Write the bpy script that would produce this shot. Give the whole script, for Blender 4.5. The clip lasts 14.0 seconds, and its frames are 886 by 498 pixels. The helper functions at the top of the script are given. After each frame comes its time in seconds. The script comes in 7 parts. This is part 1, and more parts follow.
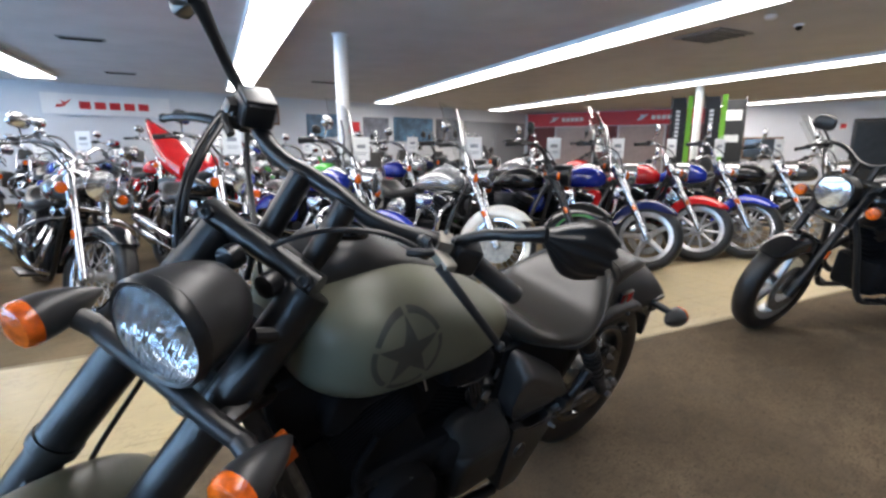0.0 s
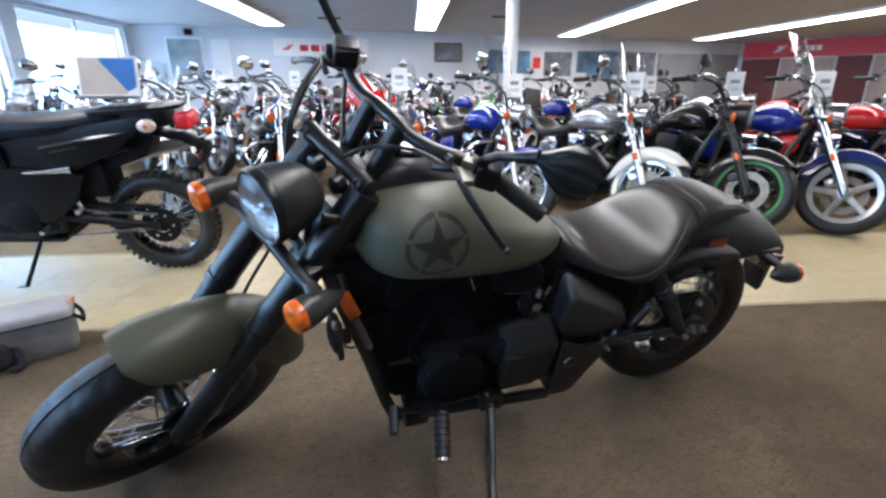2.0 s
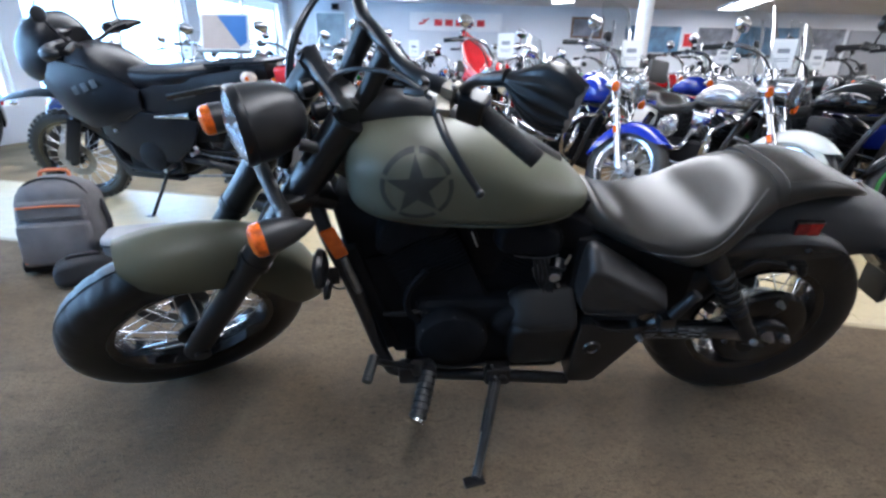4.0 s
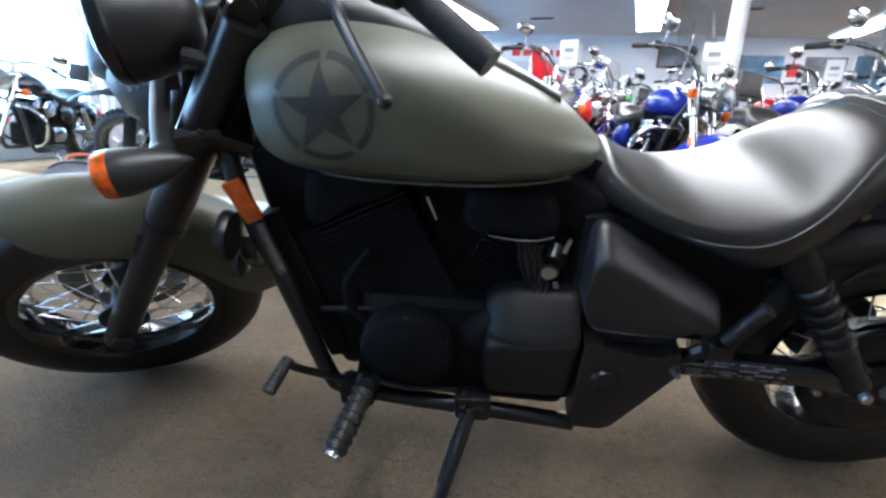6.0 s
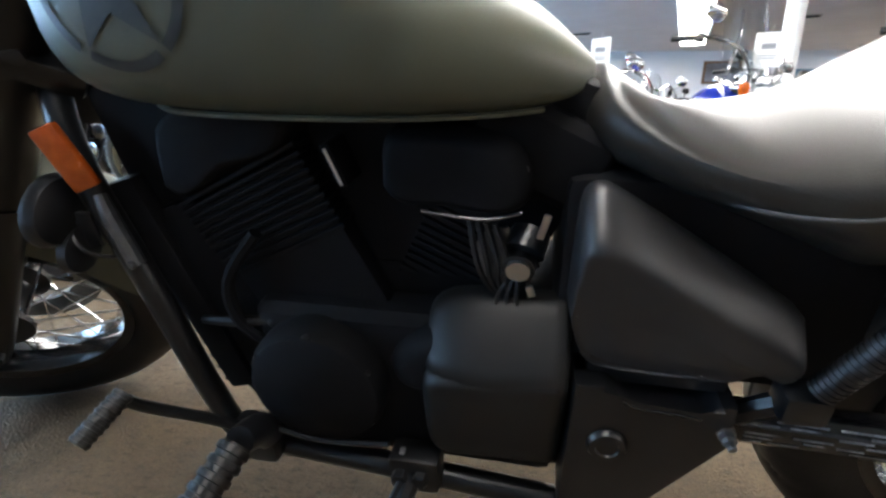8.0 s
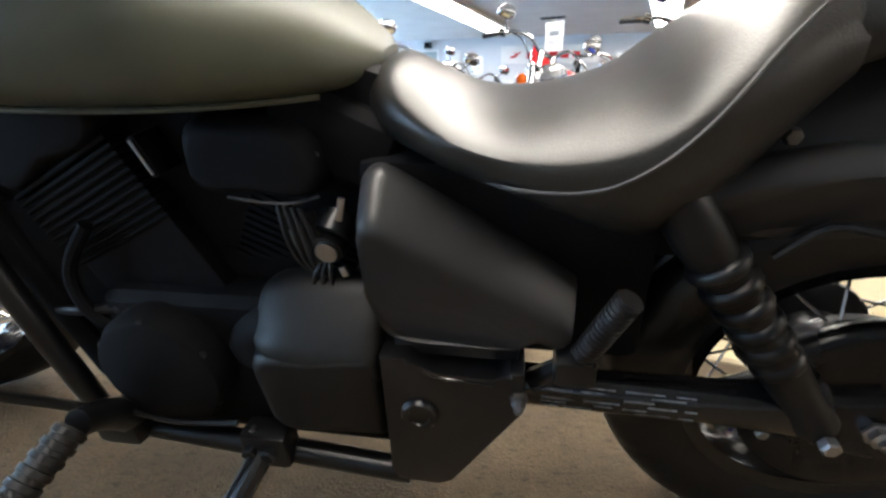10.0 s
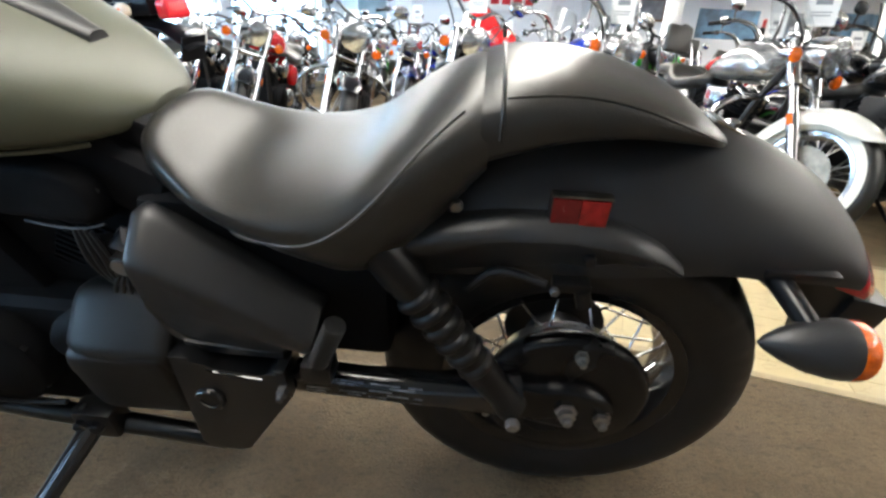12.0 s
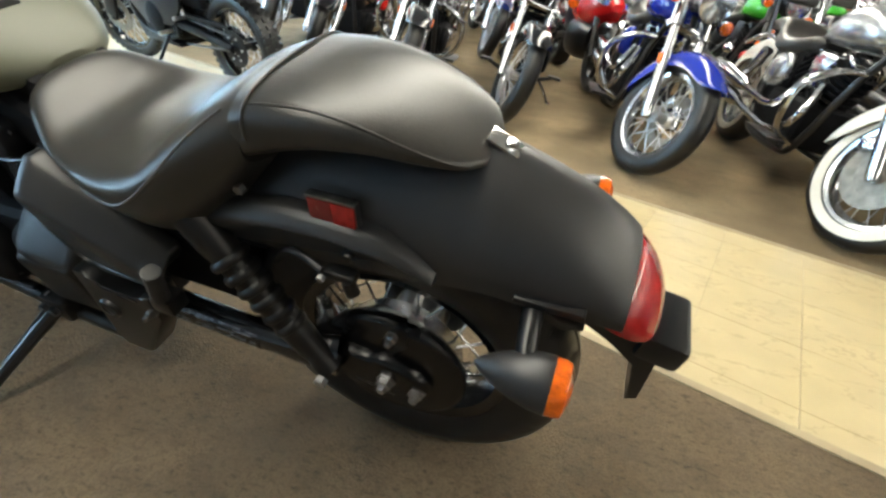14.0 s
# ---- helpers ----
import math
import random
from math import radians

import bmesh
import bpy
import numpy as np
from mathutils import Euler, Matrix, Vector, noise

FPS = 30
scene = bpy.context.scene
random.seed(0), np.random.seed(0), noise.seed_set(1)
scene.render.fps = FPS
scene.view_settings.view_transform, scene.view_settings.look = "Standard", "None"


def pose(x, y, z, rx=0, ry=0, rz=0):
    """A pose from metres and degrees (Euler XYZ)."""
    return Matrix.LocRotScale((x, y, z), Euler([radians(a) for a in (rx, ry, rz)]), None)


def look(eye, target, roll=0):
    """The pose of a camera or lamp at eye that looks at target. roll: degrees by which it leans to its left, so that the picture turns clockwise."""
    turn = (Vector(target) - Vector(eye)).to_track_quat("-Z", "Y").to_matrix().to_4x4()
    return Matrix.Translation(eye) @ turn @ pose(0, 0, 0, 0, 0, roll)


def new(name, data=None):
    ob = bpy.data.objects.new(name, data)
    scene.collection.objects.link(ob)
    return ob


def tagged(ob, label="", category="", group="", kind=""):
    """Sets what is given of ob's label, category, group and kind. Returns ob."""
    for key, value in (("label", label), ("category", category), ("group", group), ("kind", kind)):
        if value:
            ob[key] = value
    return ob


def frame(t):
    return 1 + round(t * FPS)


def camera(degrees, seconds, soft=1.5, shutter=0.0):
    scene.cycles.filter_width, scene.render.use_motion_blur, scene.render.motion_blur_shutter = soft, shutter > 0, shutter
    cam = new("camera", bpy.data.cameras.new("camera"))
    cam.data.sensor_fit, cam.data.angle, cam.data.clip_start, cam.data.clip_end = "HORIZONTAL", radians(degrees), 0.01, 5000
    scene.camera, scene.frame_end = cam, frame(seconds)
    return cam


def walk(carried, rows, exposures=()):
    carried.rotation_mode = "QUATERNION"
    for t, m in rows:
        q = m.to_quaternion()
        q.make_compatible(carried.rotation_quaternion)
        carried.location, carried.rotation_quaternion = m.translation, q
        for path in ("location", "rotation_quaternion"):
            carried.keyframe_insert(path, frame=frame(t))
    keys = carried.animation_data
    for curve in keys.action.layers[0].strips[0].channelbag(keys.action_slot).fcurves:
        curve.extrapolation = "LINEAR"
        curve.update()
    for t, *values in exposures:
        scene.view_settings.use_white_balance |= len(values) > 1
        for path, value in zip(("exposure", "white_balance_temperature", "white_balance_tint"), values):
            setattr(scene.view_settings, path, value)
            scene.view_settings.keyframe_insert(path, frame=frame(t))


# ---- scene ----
cam = camera(85.6, 14.0, soft=2.7)
PATH = [
    (0, (-0.711, -0.909, 1.133), (0.631, 0.514, 0.717), -0.0),
    (0.5, (-0.706, -0.974, 1.109), (0.467, 0.568, 0.614), -0.4),
    (1, (-0.677, -1.061, 1.124), (0.339, 0.573, 0.577), 0.4),
    (1.5, (-0.644, -1.14, 1.126), (0.235, 0.548, 0.512), 0.0),
    (2, (-0.584, -1.247, 1.127), (0.119, 0.509, 0.478), -0.2),
    (2.5, (-0.51, -1.335, 1.115), (0.068, 0.463, 0.459), 0.1),
    (3, (-0.456, -1.358, 1.096), (0.006, 0.467, 0.421), -0.6),
    (3.5, (-0.362, -1.318, 1.053), (-0.026, 0.52, 0.341), -0.3),
    (4, (-0.267, -1.256, 1.015), (-0.056, 0.598, 0.296), 1.1),
    (4.2, (-0.244, -1.233, 0.996), (-0.055, 0.626, 0.283), 1.4),
    (6.5, (0.047, -0.901, 0.751), (-0.127, 1.013, 0.197), 1.7),
    (7, (0.071, -0.797, 0.715), (-0.154, 1.12, 0.193), 1.9),
    (7.2, (0.079, -0.763, 0.703), (-0.158, 1.155, 0.188), 2.0),
    (9.3, (0.284, -0.679, 0.639), (0.005, 1.239, 0.144), -0.5),
    (9.5, (0.306, -0.681, 0.642), (0.04, 1.236, 0.139), -0.6),
    (10, (0.362, -0.698, 0.664), (0.131, 1.212, 0.117), -0.4),
    (10.5, (0.43, -0.712, 0.688), (0.262, 1.2, 0.127), 0.4),
    (11, (0.497, -0.732, 0.726), (0.418, 1.167, 0.106), 1.2),
    (11.5, (0.559, -0.755, 0.767), (0.543, 1.128, 0.093), 1.9),
    (12, (0.624, -0.762, 0.81), (0.588, 1.088, 0.05), 3.1),
    (12.5, (0.734, -0.772, 0.867), (0.661, 1.043, 0.031), 3.6),
    (13, (0.827, -0.773, 0.901), (0.676, 0.996, -0.021), 4.0),
    (13.5, (0.934, -0.732, 0.905), (0.696, 0.99, -0.084), 6.2),
    (14, (1.036, -0.707, 0.932), (0.63, 0.955, -0.103), 6.4),
]
walk(cam, [(t, look(eye, target, roll)) for t, eye, target, roll in PATH], [(0, 0.15, 6150, 13), (2, 0.3, 5900, 13), (4, 0.46, 5550, 12), (7, 0.84, 5850, 10), (10, 0.86, 6600, 10), (12.5, 0.74, 6400, 6), (14, 0.7, 6750, 3)])

# ---- light ----
world = bpy.data.worlds.new("sky")
scene.world = world
world.use_nodes = True
wn = world.node_tree
sky = wn.nodes.new("ShaderNodeTexSky")
sky.sky_type = "NISHITA"
sky.sun_disc = False
sky.sun_elevation, sky.sun_rotation = radians(48), radians(250)
wn.links.new(sky.outputs[0], wn.nodes["Background"].inputs[0])
wn.nodes["Background"].inputs[1].default_value = 0.15
sun = new("sun", bpy.data.lights.new("sun", "SUN"))
sun.data.energy, sun.data.angle, sun.data.color = 4.0, radians(0.5), (1.0, 0.95, 0.87)
sun.matrix_world = look((-30, -6, 34), (0, 4, 0))

# the room's own axes: u along the far wall, v towards it
ROOM = pose(0, 0, 0, 0, 0, -17.4)
CEIL = 2.45


# ---- materials ----
def material(name, colour, rough=0.5, metal=0.0, var=0.15, scale=6.0, bump=0.0, bscale=120.0, spec=0.5, coat=0.0, rvar=0.08, emit=None, second=None, random_amt=0.0):
    m = bpy.data.materials.new(name)
    m.use_nodes = True
    nt = m.node_tree
    p = nt.nodes["Principled BSDF"]
    tc = nt.nodes.new("ShaderNodeTexCoord")
    n1 = nt.nodes.new("ShaderNodeTexNoise")
    n1.inputs["Scale"].default_value, n1.inputs["Detail"].default_value = scale, 5
    n2 = nt.nodes.new("ShaderNodeTexNoise")
    n2.inputs["Scale"].default_value, n2.inputs["Detail"].default_value = bscale, 3
    nt.links.new(tc.outputs["Object"], n1.inputs["Vector"])
    nt.links.new(tc.outputs["Object"], n2.inputs["Vector"])
    mix = nt.nodes.new("ShaderNodeMix")
    mix.data_type = "RGBA"
    c = colour
    d = second or tuple(max(0.0, v * (1 - 2 * var)) for v in c)
    mix.inputs[6].default_value, mix.inputs[7].default_value = (*d, 1), (*(tuple(min(1, v * (1 + var)) for v in c)), 1)
    ramp = nt.nodes.new("ShaderNodeMapRange")
    ramp.inputs[1].default_value, ramp.inputs[2].default_value = 0.3, 0.7
    nt.links.new(n1.outputs[0], ramp.inputs[0])
    nt.links.new(ramp.outputs[0], mix.inputs[0])
    out = mix.outputs[2]
    if random_amt:
        oi = nt.nodes.new("ShaderNodeObjectInfo")
        hsv = nt.nodes.new("ShaderNodeHueSaturation")
        mr = nt.nodes.new("ShaderNodeMapRange")
        mr.inputs[3].default_value, mr.inputs[4].default_value = 1 - random_amt, 1 + random_amt
        nt.links.new(oi.outputs["Random"], mr.inputs[0])
        nt.links.new(mr.outputs[0], hsv.inputs["Value"])
        nt.links.new(out, hsv.inputs["Color"])
        out = hsv.outputs[0]
    nt.links.new(out, p.inputs["Base Color"])
    rr = nt.nodes.new("ShaderNodeMapRange")
    rr.inputs[3].default_value, rr.inputs[4].default_value = max(0.02, rough - rvar), min(1, rough + rvar)
    nt.links.new(n1.outputs[0], rr.inputs[0])
    nt.links.new(rr.outputs[0], p.inputs["Roughness"])
    p.inputs["Metallic"].default_value = metal
    p.inputs["Specular IOR Level"].default_value = spec
    p.inputs["Coat Weight"].default_value = coat
    p.inputs["Coat Roughness"].default_value = 0.08
    if bump:
        b = nt.nodes.new("ShaderNodeBump")
        b.inputs["Strength"].default_value, b.inputs["Distance"].default_value = bump, 0.004
        nt.links.new(n2.outputs[0], b.inputs["Height"])
        nt.links.new(b.outputs[0], p.inputs["Normal"])
    if emit:
        p.inputs["Emission Color"].default_value, p.inputs["Emission Strength"].default_value = (*emit[0], 1), emit[1]
    return m


def clear(name, colour, rough=0.02, ior=1.45):
    m = bpy.data.materials.new(name)
    m.use_nodes = True
    p = m.node_tree.nodes["Principled BSDF"]
    p.inputs["Base Color"].default_value = (*colour, 1)
    p.inputs["Roughness"].default_value = rough
    p.inputs["Transmission Weight"].default_value = 1.0
    p.inputs["IOR"].default_value = ior
    return m


M_OLIVE = material("matte_olive_paint", (0.088, 0.091, 0.063), 0.41, var=0.05, scale=3, bump=0.03, bscale=900, spec=0.45)
M_BLACK = material("satin_black_paint", (0.0075, 0.0078, 0.009), 0.31, var=0.15, scale=5, bump=0.03, bscale=700)
M_COVER = material("black_crinkle_paint", (0.0115, 0.011, 0.0108), 0.46, var=0.2, scale=5, bump=0.1, bscale=600, spec=0.28)
M_DARKPL = material("black_moulded_plastic", (0.0045, 0.005, 0.008), 0.35, var=0.2, scale=6, bump=0.05, bscale=500, spec=0.22)
M_SHOCK = material("satin_black_shock_paint", (0.0085, 0.0085, 0.0092), 0.36, var=0.2, scale=9, bump=0.04, bscale=500, spec=0.35)
M_MATTE = material("matte_black_paint", (0.023, 0.023, 0.0242), 0.38, var=0.12, scale=5, bump=0.04, bscale=700)
M_ENGINE = material("black_engine_enamel", (0.0072, 0.0074, 0.0088), 0.66, var=0.25, scale=9, bump=0.08, bscale=400, spec=0.12)
M_DRIVE = material("black_drive_enamel", (0.006, 0.006, 0.007), 0.26, var=0.2, scale=8, bump=0.03, bscale=400, spec=0.35)
M_GLOSS = material("gloss_black_paint", (0.008, 0.008, 0.009), 0.12, var=0.1, coat=0.5)
M_RUBBER = material("tyre_rubber", (0.0075, 0.0075, 0.0082), 0.42, var=0.25, scale=14, bump=0.12, bscale=260)
M_GRIP = material("black_grip_rubber", (0.013, 0.013, 0.014), 0.65, var=0.2, scale=12, bump=0.1, bscale=300)
M_LEATHER = material("black_vinyl", (0.029, 0.0272, 0.0245), 0.29, var=0.12, scale=5, bump=0.12, bscale=420, spec=0.43, rvar=0.03)
M_SEAM = material("grey_seam_thread", (0.085, 0.082, 0.08), 0.6)
M_DECAL = material("faded_black_decal", (0.028, 0.029, 0.027), 0.5, var=0.2, scale=30)
M_DISC = material("drilled_disc_steel", (0.27, 0.25, 0.215), 0.5, metal=0.7, var=0.15, scale=25)
M_REFLECT = material("dark_red_reflector", (0.17, 0.008, 0.01), 0.25, var=0.15, scale=60, coat=0.4)
# brighter copy of the same red: light thrown back by the facets, put into colour
M_REFLECT_LIT = material("red_reflector_lit_half", (0.34, 0.012, 0.012), 0.2, var=0.2, scale=70, coat=0.4)
M_CHROME = material("chrome", (0.56, 0.565, 0.58), 0.16, metal=1.0, var=0.03, rvar=0.03)
M_STEEL = material("brushed_steel", (0.5, 0.5, 0.51), 0.32, metal=1.0, var=0.1)
M_DARKSTEEL = material("dull_zinc_steel", (0.2, 0.2, 0.205), 0.38, metal=1.0, var=0.2, scale=40)
M_SPOKE = material("polished_spoke_steel", (0.82, 0.82, 0.83), 0.24, metal=1.0, var=0.05)
M_ALU = material("cast_aluminium", (0.55, 0.55, 0.56), 0.38, metal=1.0, var=0.1, scale=20)
M_ORANGE = material("amber_plastic", (0.95, 0.13, 0.005), 0.2, var=0.3, scale=55, bump=0.35, bscale=150, coat=0.6)
M_DARKAMBER = material("dark_amber_reflector", (0.42, 0.075, 0.008), 0.25, var=0.15, scale=40, coat=0.3)
M_RED_LENS = material("red_plastic_lens", (0.5, 0.014, 0.018), 0.2, var=0.15, scale=40, coat=0.5)
M_PALELENS = material("pale_lens", (0.62, 0.5, 0.42), 0.2, var=0.1, coat=0.6)
M_TAILRED = material("bright_red_lens", (0.82, 0.025, 0.04), 0.2, var=0.1, coat=0.5)
M_PAPER = material("white_tag_paper", (0.82, 0.82, 0.8), 0.7, var=0.02)
M_INK = material("grey_printing", (0.3, 0.31, 0.33), 0.7)
M_PRINT = material("worn_pale_print", (0.17, 0.18, 0.2), 0.5, var=0.4, scale=90)
M_STICKER = material("dark_grey_sticker", (0.06, 0.065, 0.07), 0.35, var=0.3, scale=60)
M_GLASS = clear("clear_glass", (0.95, 0.97, 0.97))
M_SMOKE = clear("clear_acrylic", (0.86, 0.88, 0.88), 0.03)
M_FLUTED = clear("fluted_lamp_glass", (0.98, 0.99, 1.0), 0.02, 1.18)
_nt = M_FLUTED.node_tree
_w, _b, _c = _nt.nodes.new("ShaderNodeTexWave"), _nt.nodes.new("ShaderNodeBump"), _nt.nodes.new("ShaderNodeTexCoord")
_w.bands_direction, _w.inputs["Scale"].default_value = "Y", 32
_b.inputs["Strength"].default_value, _b.inputs["Distance"].default_value = 0.3, 0.002
_nt.links.new(_c.outputs["Object"], _w.inputs["Vector"])
_nt.links.new(_w.outputs["Fac"], _b.inputs["Height"])
_nt.links.new(_b.outputs[0], _nt.nodes["Principled BSDF"].inputs["Normal"])
M_REFLECTOR = material("lamp_reflector", (0.66, 0.69, 0.72), 0.13, metal=0.85, var=0.1)
_nt = M_REFLECTOR.node_tree
_w, _b, _c = _nt.nodes.new("ShaderNodeTexWave"), _nt.nodes.new("ShaderNodeBump"), _nt.nodes.new("ShaderNodeTexCoord")
_w.bands_direction, _w.inputs["Scale"].default_value, _w.inputs["Distortion"].default_value = "Y", 26, 0.4
_b.inputs["Strength"].default_value, _b.inputs["Distance"].default_value = 0.8, 0.004
_nt.links.new(_c.outputs["Object"], _w.inputs["Vector"])
_nt.links.new(_w.outputs["Fac"], _b.inputs["Height"])
_nt.links.new(_b.outputs[0], _nt.nodes["Principled BSDF"].inputs["Normal"])
M_LAMPFACE = material("headlamp_face", (0.7, 0.74, 0.78), 0.12, metal=0.85, var=0.2, scale=60, coat=0.8)
M_CARPET = material("brown_carpet", (0.16, 0.119, 0.075), 0.95, var=0.2, scale=1.6, bump=1.0, bscale=170, spec=0.1)
M_TILE = material("cream_vinyl_tile", (0.5, 0.41, 0.235), 0.36, var=0.05, scale=7, bump=0.02, bscale=90, random_amt=0.03)


def overlay(m, scale, lo, hi, colour, amount, detail=6, ridge=False, stretch=(1, 1, 1), world=False, rough=0.6):
    """Lay spots, or thin veins, of another colour over a material."""
    nt = m.node_tree
    p = nt.nodes["Principled BSDF"]
    src = p.inputs["Base Color"].links[0].from_socket
    g, mp, n, r, mx = [nt.nodes.new(k) for k in ("ShaderNodeNewGeometry" if world else "ShaderNodeTexCoord", "ShaderNodeMapping", "ShaderNodeTexNoise", "ShaderNodeMapRange", "ShaderNodeMix")]
    mp.inputs["Scale"].default_value = stretch
    nt.links.new(g.outputs["Position" if world else "Object"], mp.inputs["Vector"])
    nt.links.new(mp.outputs[0], n.inputs["Vector"])
    n.inputs["Scale"].default_value, n.inputs["Detail"].default_value, n.inputs["Roughness"].default_value = scale, detail, rough
    out = n.outputs[0]
    if ridge:
        q, w = nt.nodes.new("ShaderNodeMath"), nt.nodes.new("ShaderNodeMath")
        q.operation, w.operation = "SUBTRACT", "ABSOLUTE"
        q.inputs[1].default_value = 0.5
        nt.links.new(out, q.inputs[0])
        nt.links.new(q.outputs[0], w.inputs[0])
        out = w.outputs[0]
    nt.links.new(out, r.inputs[0])
    r.inputs[1].default_value, r.inputs[2].default_value, r.inputs[4].default_value = lo, hi, amount
    mx.data_type = "RGBA"
    nt.links.new(r.outputs[0], mx.inputs[0])
    nt.links.new(src, mx.inputs[6])
    mx.inputs[7].default_value = (*colour, 1)
    nt.links.new(mx.outputs[2], p.inputs["Base Color"])


overlay(M_CARPET, 7, 0.48, 0.68, (0.085, 0.066, 0.047), 0.6, world=True, stretch=(1, 1.7, 1))
overlay(M_CARPET, 24, 0.52, 0.72, (0.165, 0.127, 0.082), 0.5, world=True, stretch=(1, 1.5, 1))
overlay(M_CARPET, 60, 0.5, 0.7, (0.075, 0.057, 0.04), 0.5, 4, world=True)
overlay(M_CARPET, 140, 0.5, 0.7, (0.055, 0.043, 0.032), 0.55, 3, world=True)
overlay(M_CARPET, 34, 0.56, 0.66, (0.055, 0.043, 0.032), 0.7, 5, world=True, stretch=(1, 2.2, 1))
overlay(M_CARPET, 2.6, 0.5, 0.64, (0.105, 0.083, 0.06), 0.45, 7, world=True)
overlay(M_CARPET, 5, 0.02, 0.0, (0.08, 0.063, 0.046), 0.3, 7, True, world=True)
overlay(M_TILE, 2.2, 0.012, 0.0, (0.30, 0.23, 0.13), 0.5, 5, True, (1, 2.4, 1), world=True)
overlay(M_TILE, 16, 0.66, 0.74, (0.33, 0.26, 0.15), 0.5, world=True)
M_FARCARPET = material("light_tan_carpet", (0.255, 0.195, 0.118), 0.95, var=0.2, scale=1.6, bump=1.0, bscale=170, spec=0.1)
overlay(M_FARCARPET, 6, 0.5, 0.7, (0.16, 0.125, 0.08), 0.6, world=True, stretch=(1, 1.7, 1))
overlay(M_FARCARPET, 60, 0.5, 0.7, (0.14, 0.108, 0.07), 0.5, 4, world=True)
M_JOINT = material("dusty_joint", (0.44, 0.36, 0.21), 0.9)
M_TRIM = material("tan_edge_trim", (0.36, 0.29, 0.18), 0.6)
M_WALL = material("pale_wall_paint", (0.66, 0.68, 0.71), 0.85, var=0.03, scale=1.5, bump=0.05, bscale=200)
M_GREYWALL = material("grey_partition_panel", (0.27, 0.28, 0.3), 0.7, var=0.06, scale=1.5)
M_CEIL = material("grey_white_ceiling", (0.56, 0.545, 0.53), 0.95, var=0.04, scale=2.0, bump=0.1, bscale=150)
M_VENT = material("grey_vent_metal", (0.3, 0.29, 0.28), 0.6, var=0.1)
M_WHITE = material("white_enamel", (0.8, 0.8, 0.79), 0.45, var=0.02)
M_LIGHT = material("fluorescent_diffuser", (0.9, 0.9, 0.9), 0.5, var=0.01, emit=((1.0, 0.94, 0.86), 11.2))
M_SIGNRED = material("sign_red", (0.62, 0.025, 0.03), 0.45, var=0.05)
M_RED = material("gloss_red_paint", (0.55, 0.012, 0.014), 0.16, var=0.08, coat=0.6)
M_BLUE = material("gloss_blue_paint", (0.012, 0.028, 0.3), 0.16, var=0.1, coat=0.6)
M_NAVY = material("gloss_navy_paint", (0.01, 0.018, 0.09), 0.16, var=0.1, coat=0.6)
M_SILVER = material("silver_metallic_paint", (0.5, 0.5, 0.5), 0.26, metal=0.75, var=0.05, coat=0.5)
M_GREYP = material("grey_metallic_paint", (0.14, 0.145, 0.15), 0.25, metal=0.6, var=0.08, coat=0.5)
M_GREEN = material("bright_green_paint", (0.06, 0.42, 0.035), 0.25, var=0.08, coat=0.4)
M_GREEN2 = material("dull_green_rim_tape", (0.03, 0.24, 0.03), 0.4, var=0.1)
M_WHITEP = material("pearl_white_paint", (0.66, 0.64, 0.58), 0.2, var=0.03, coat=0.5)
M_WHITEWALL = material("whitewall_rubber", (0.72, 0.68, 0.58), 0.6, var=0.06)
M_BANNER = material("black_banner_cloth", (0.022, 0.024, 0.026), 0.7, var=0.1)
M_BGREEN = material("green_banner_cloth", (0.22, 0.55, 0.045), 0.7, var=0.06)
M_GREYCLOTH = material("grey_pack_cloth", (0.17, 0.165, 0.17), 0.9, var=0.15, scale=8, bump=0.5, bscale=500)
M_BLACKCLOTH = material("black_pack_cloth", (0.02, 0.02, 0.024), 0.85, var=0.2, scale=8, bump=0.4, bscale=500)
M_ZIP = material("orange_zip", (0.65, 0.17, 0.06), 0.6)
M_SCREEN = material("poster_blue", (0.06, 0.2, 0.5), 0.3, var=0.15, scale=3)
M_BEIGE = material("poster_beige", (0.55, 0.45, 0.38), 0.4, var=0.12, scale=4)
M_POSTER = material("poster_blue_photo", (0.12, 0.26, 0.42), 0.35, var=0.3, scale=2.5, second=(0.03, 0.05, 0.07))
M_POSTER2 = material("poster_grey_photo", (0.22, 0.24, 0.28), 0.35, var=0.3, scale=3, second=(0.06, 0.06, 0.07))
M_DARKGLASS = material("dark_glass", (0.03, 0.035, 0.04), 0.05, var=0.1, coat=0.5)
M_ASPHALT = material("car_park_concrete", (0.32, 0.31, 0.3), 0.9, var=0.12, scale=0.4)
M_WOOD = material("brown_wood_frame", (0.16, 0.085, 0.04), 0.5, var=0.2, scale=10)


# ---- mesh tools ----
def catmull(pts, n):
    P = [Vector(p) for p in pts]
    out = []
    for i in range(len(P) - 1):
        a, b, c, d = P[max(i - 1, 0)], P[i], P[i + 1], P[min(i + 2, len(P) - 1)]
        for k in range(n):
            t = k / n
            out.append(0.5 * ((2 * b) + (c - a) * t + (2 * a - 5 * b + 4 * c - d) * t * t + (3 * b - a - 3 * c + d) * t ** 3))
    out.append(P[-1])
    return out


def skin(bm, rings, closed=True, cap=True):
    rows = [[bm.verts.new(p) for p in r] for r in rings]
    n = len(rows[0])
    for a, b in zip(rows, rows[1:]):
        for i in range(n if closed else n - 1):
            j = (i + 1) % n
            bm.faces.new((a[i], a[j], b[j], b[i]))
    if cap and closed:
        bm.faces.new(list(reversed(rows[0])))
        bm.faces.new(rows[-1])
    return rows


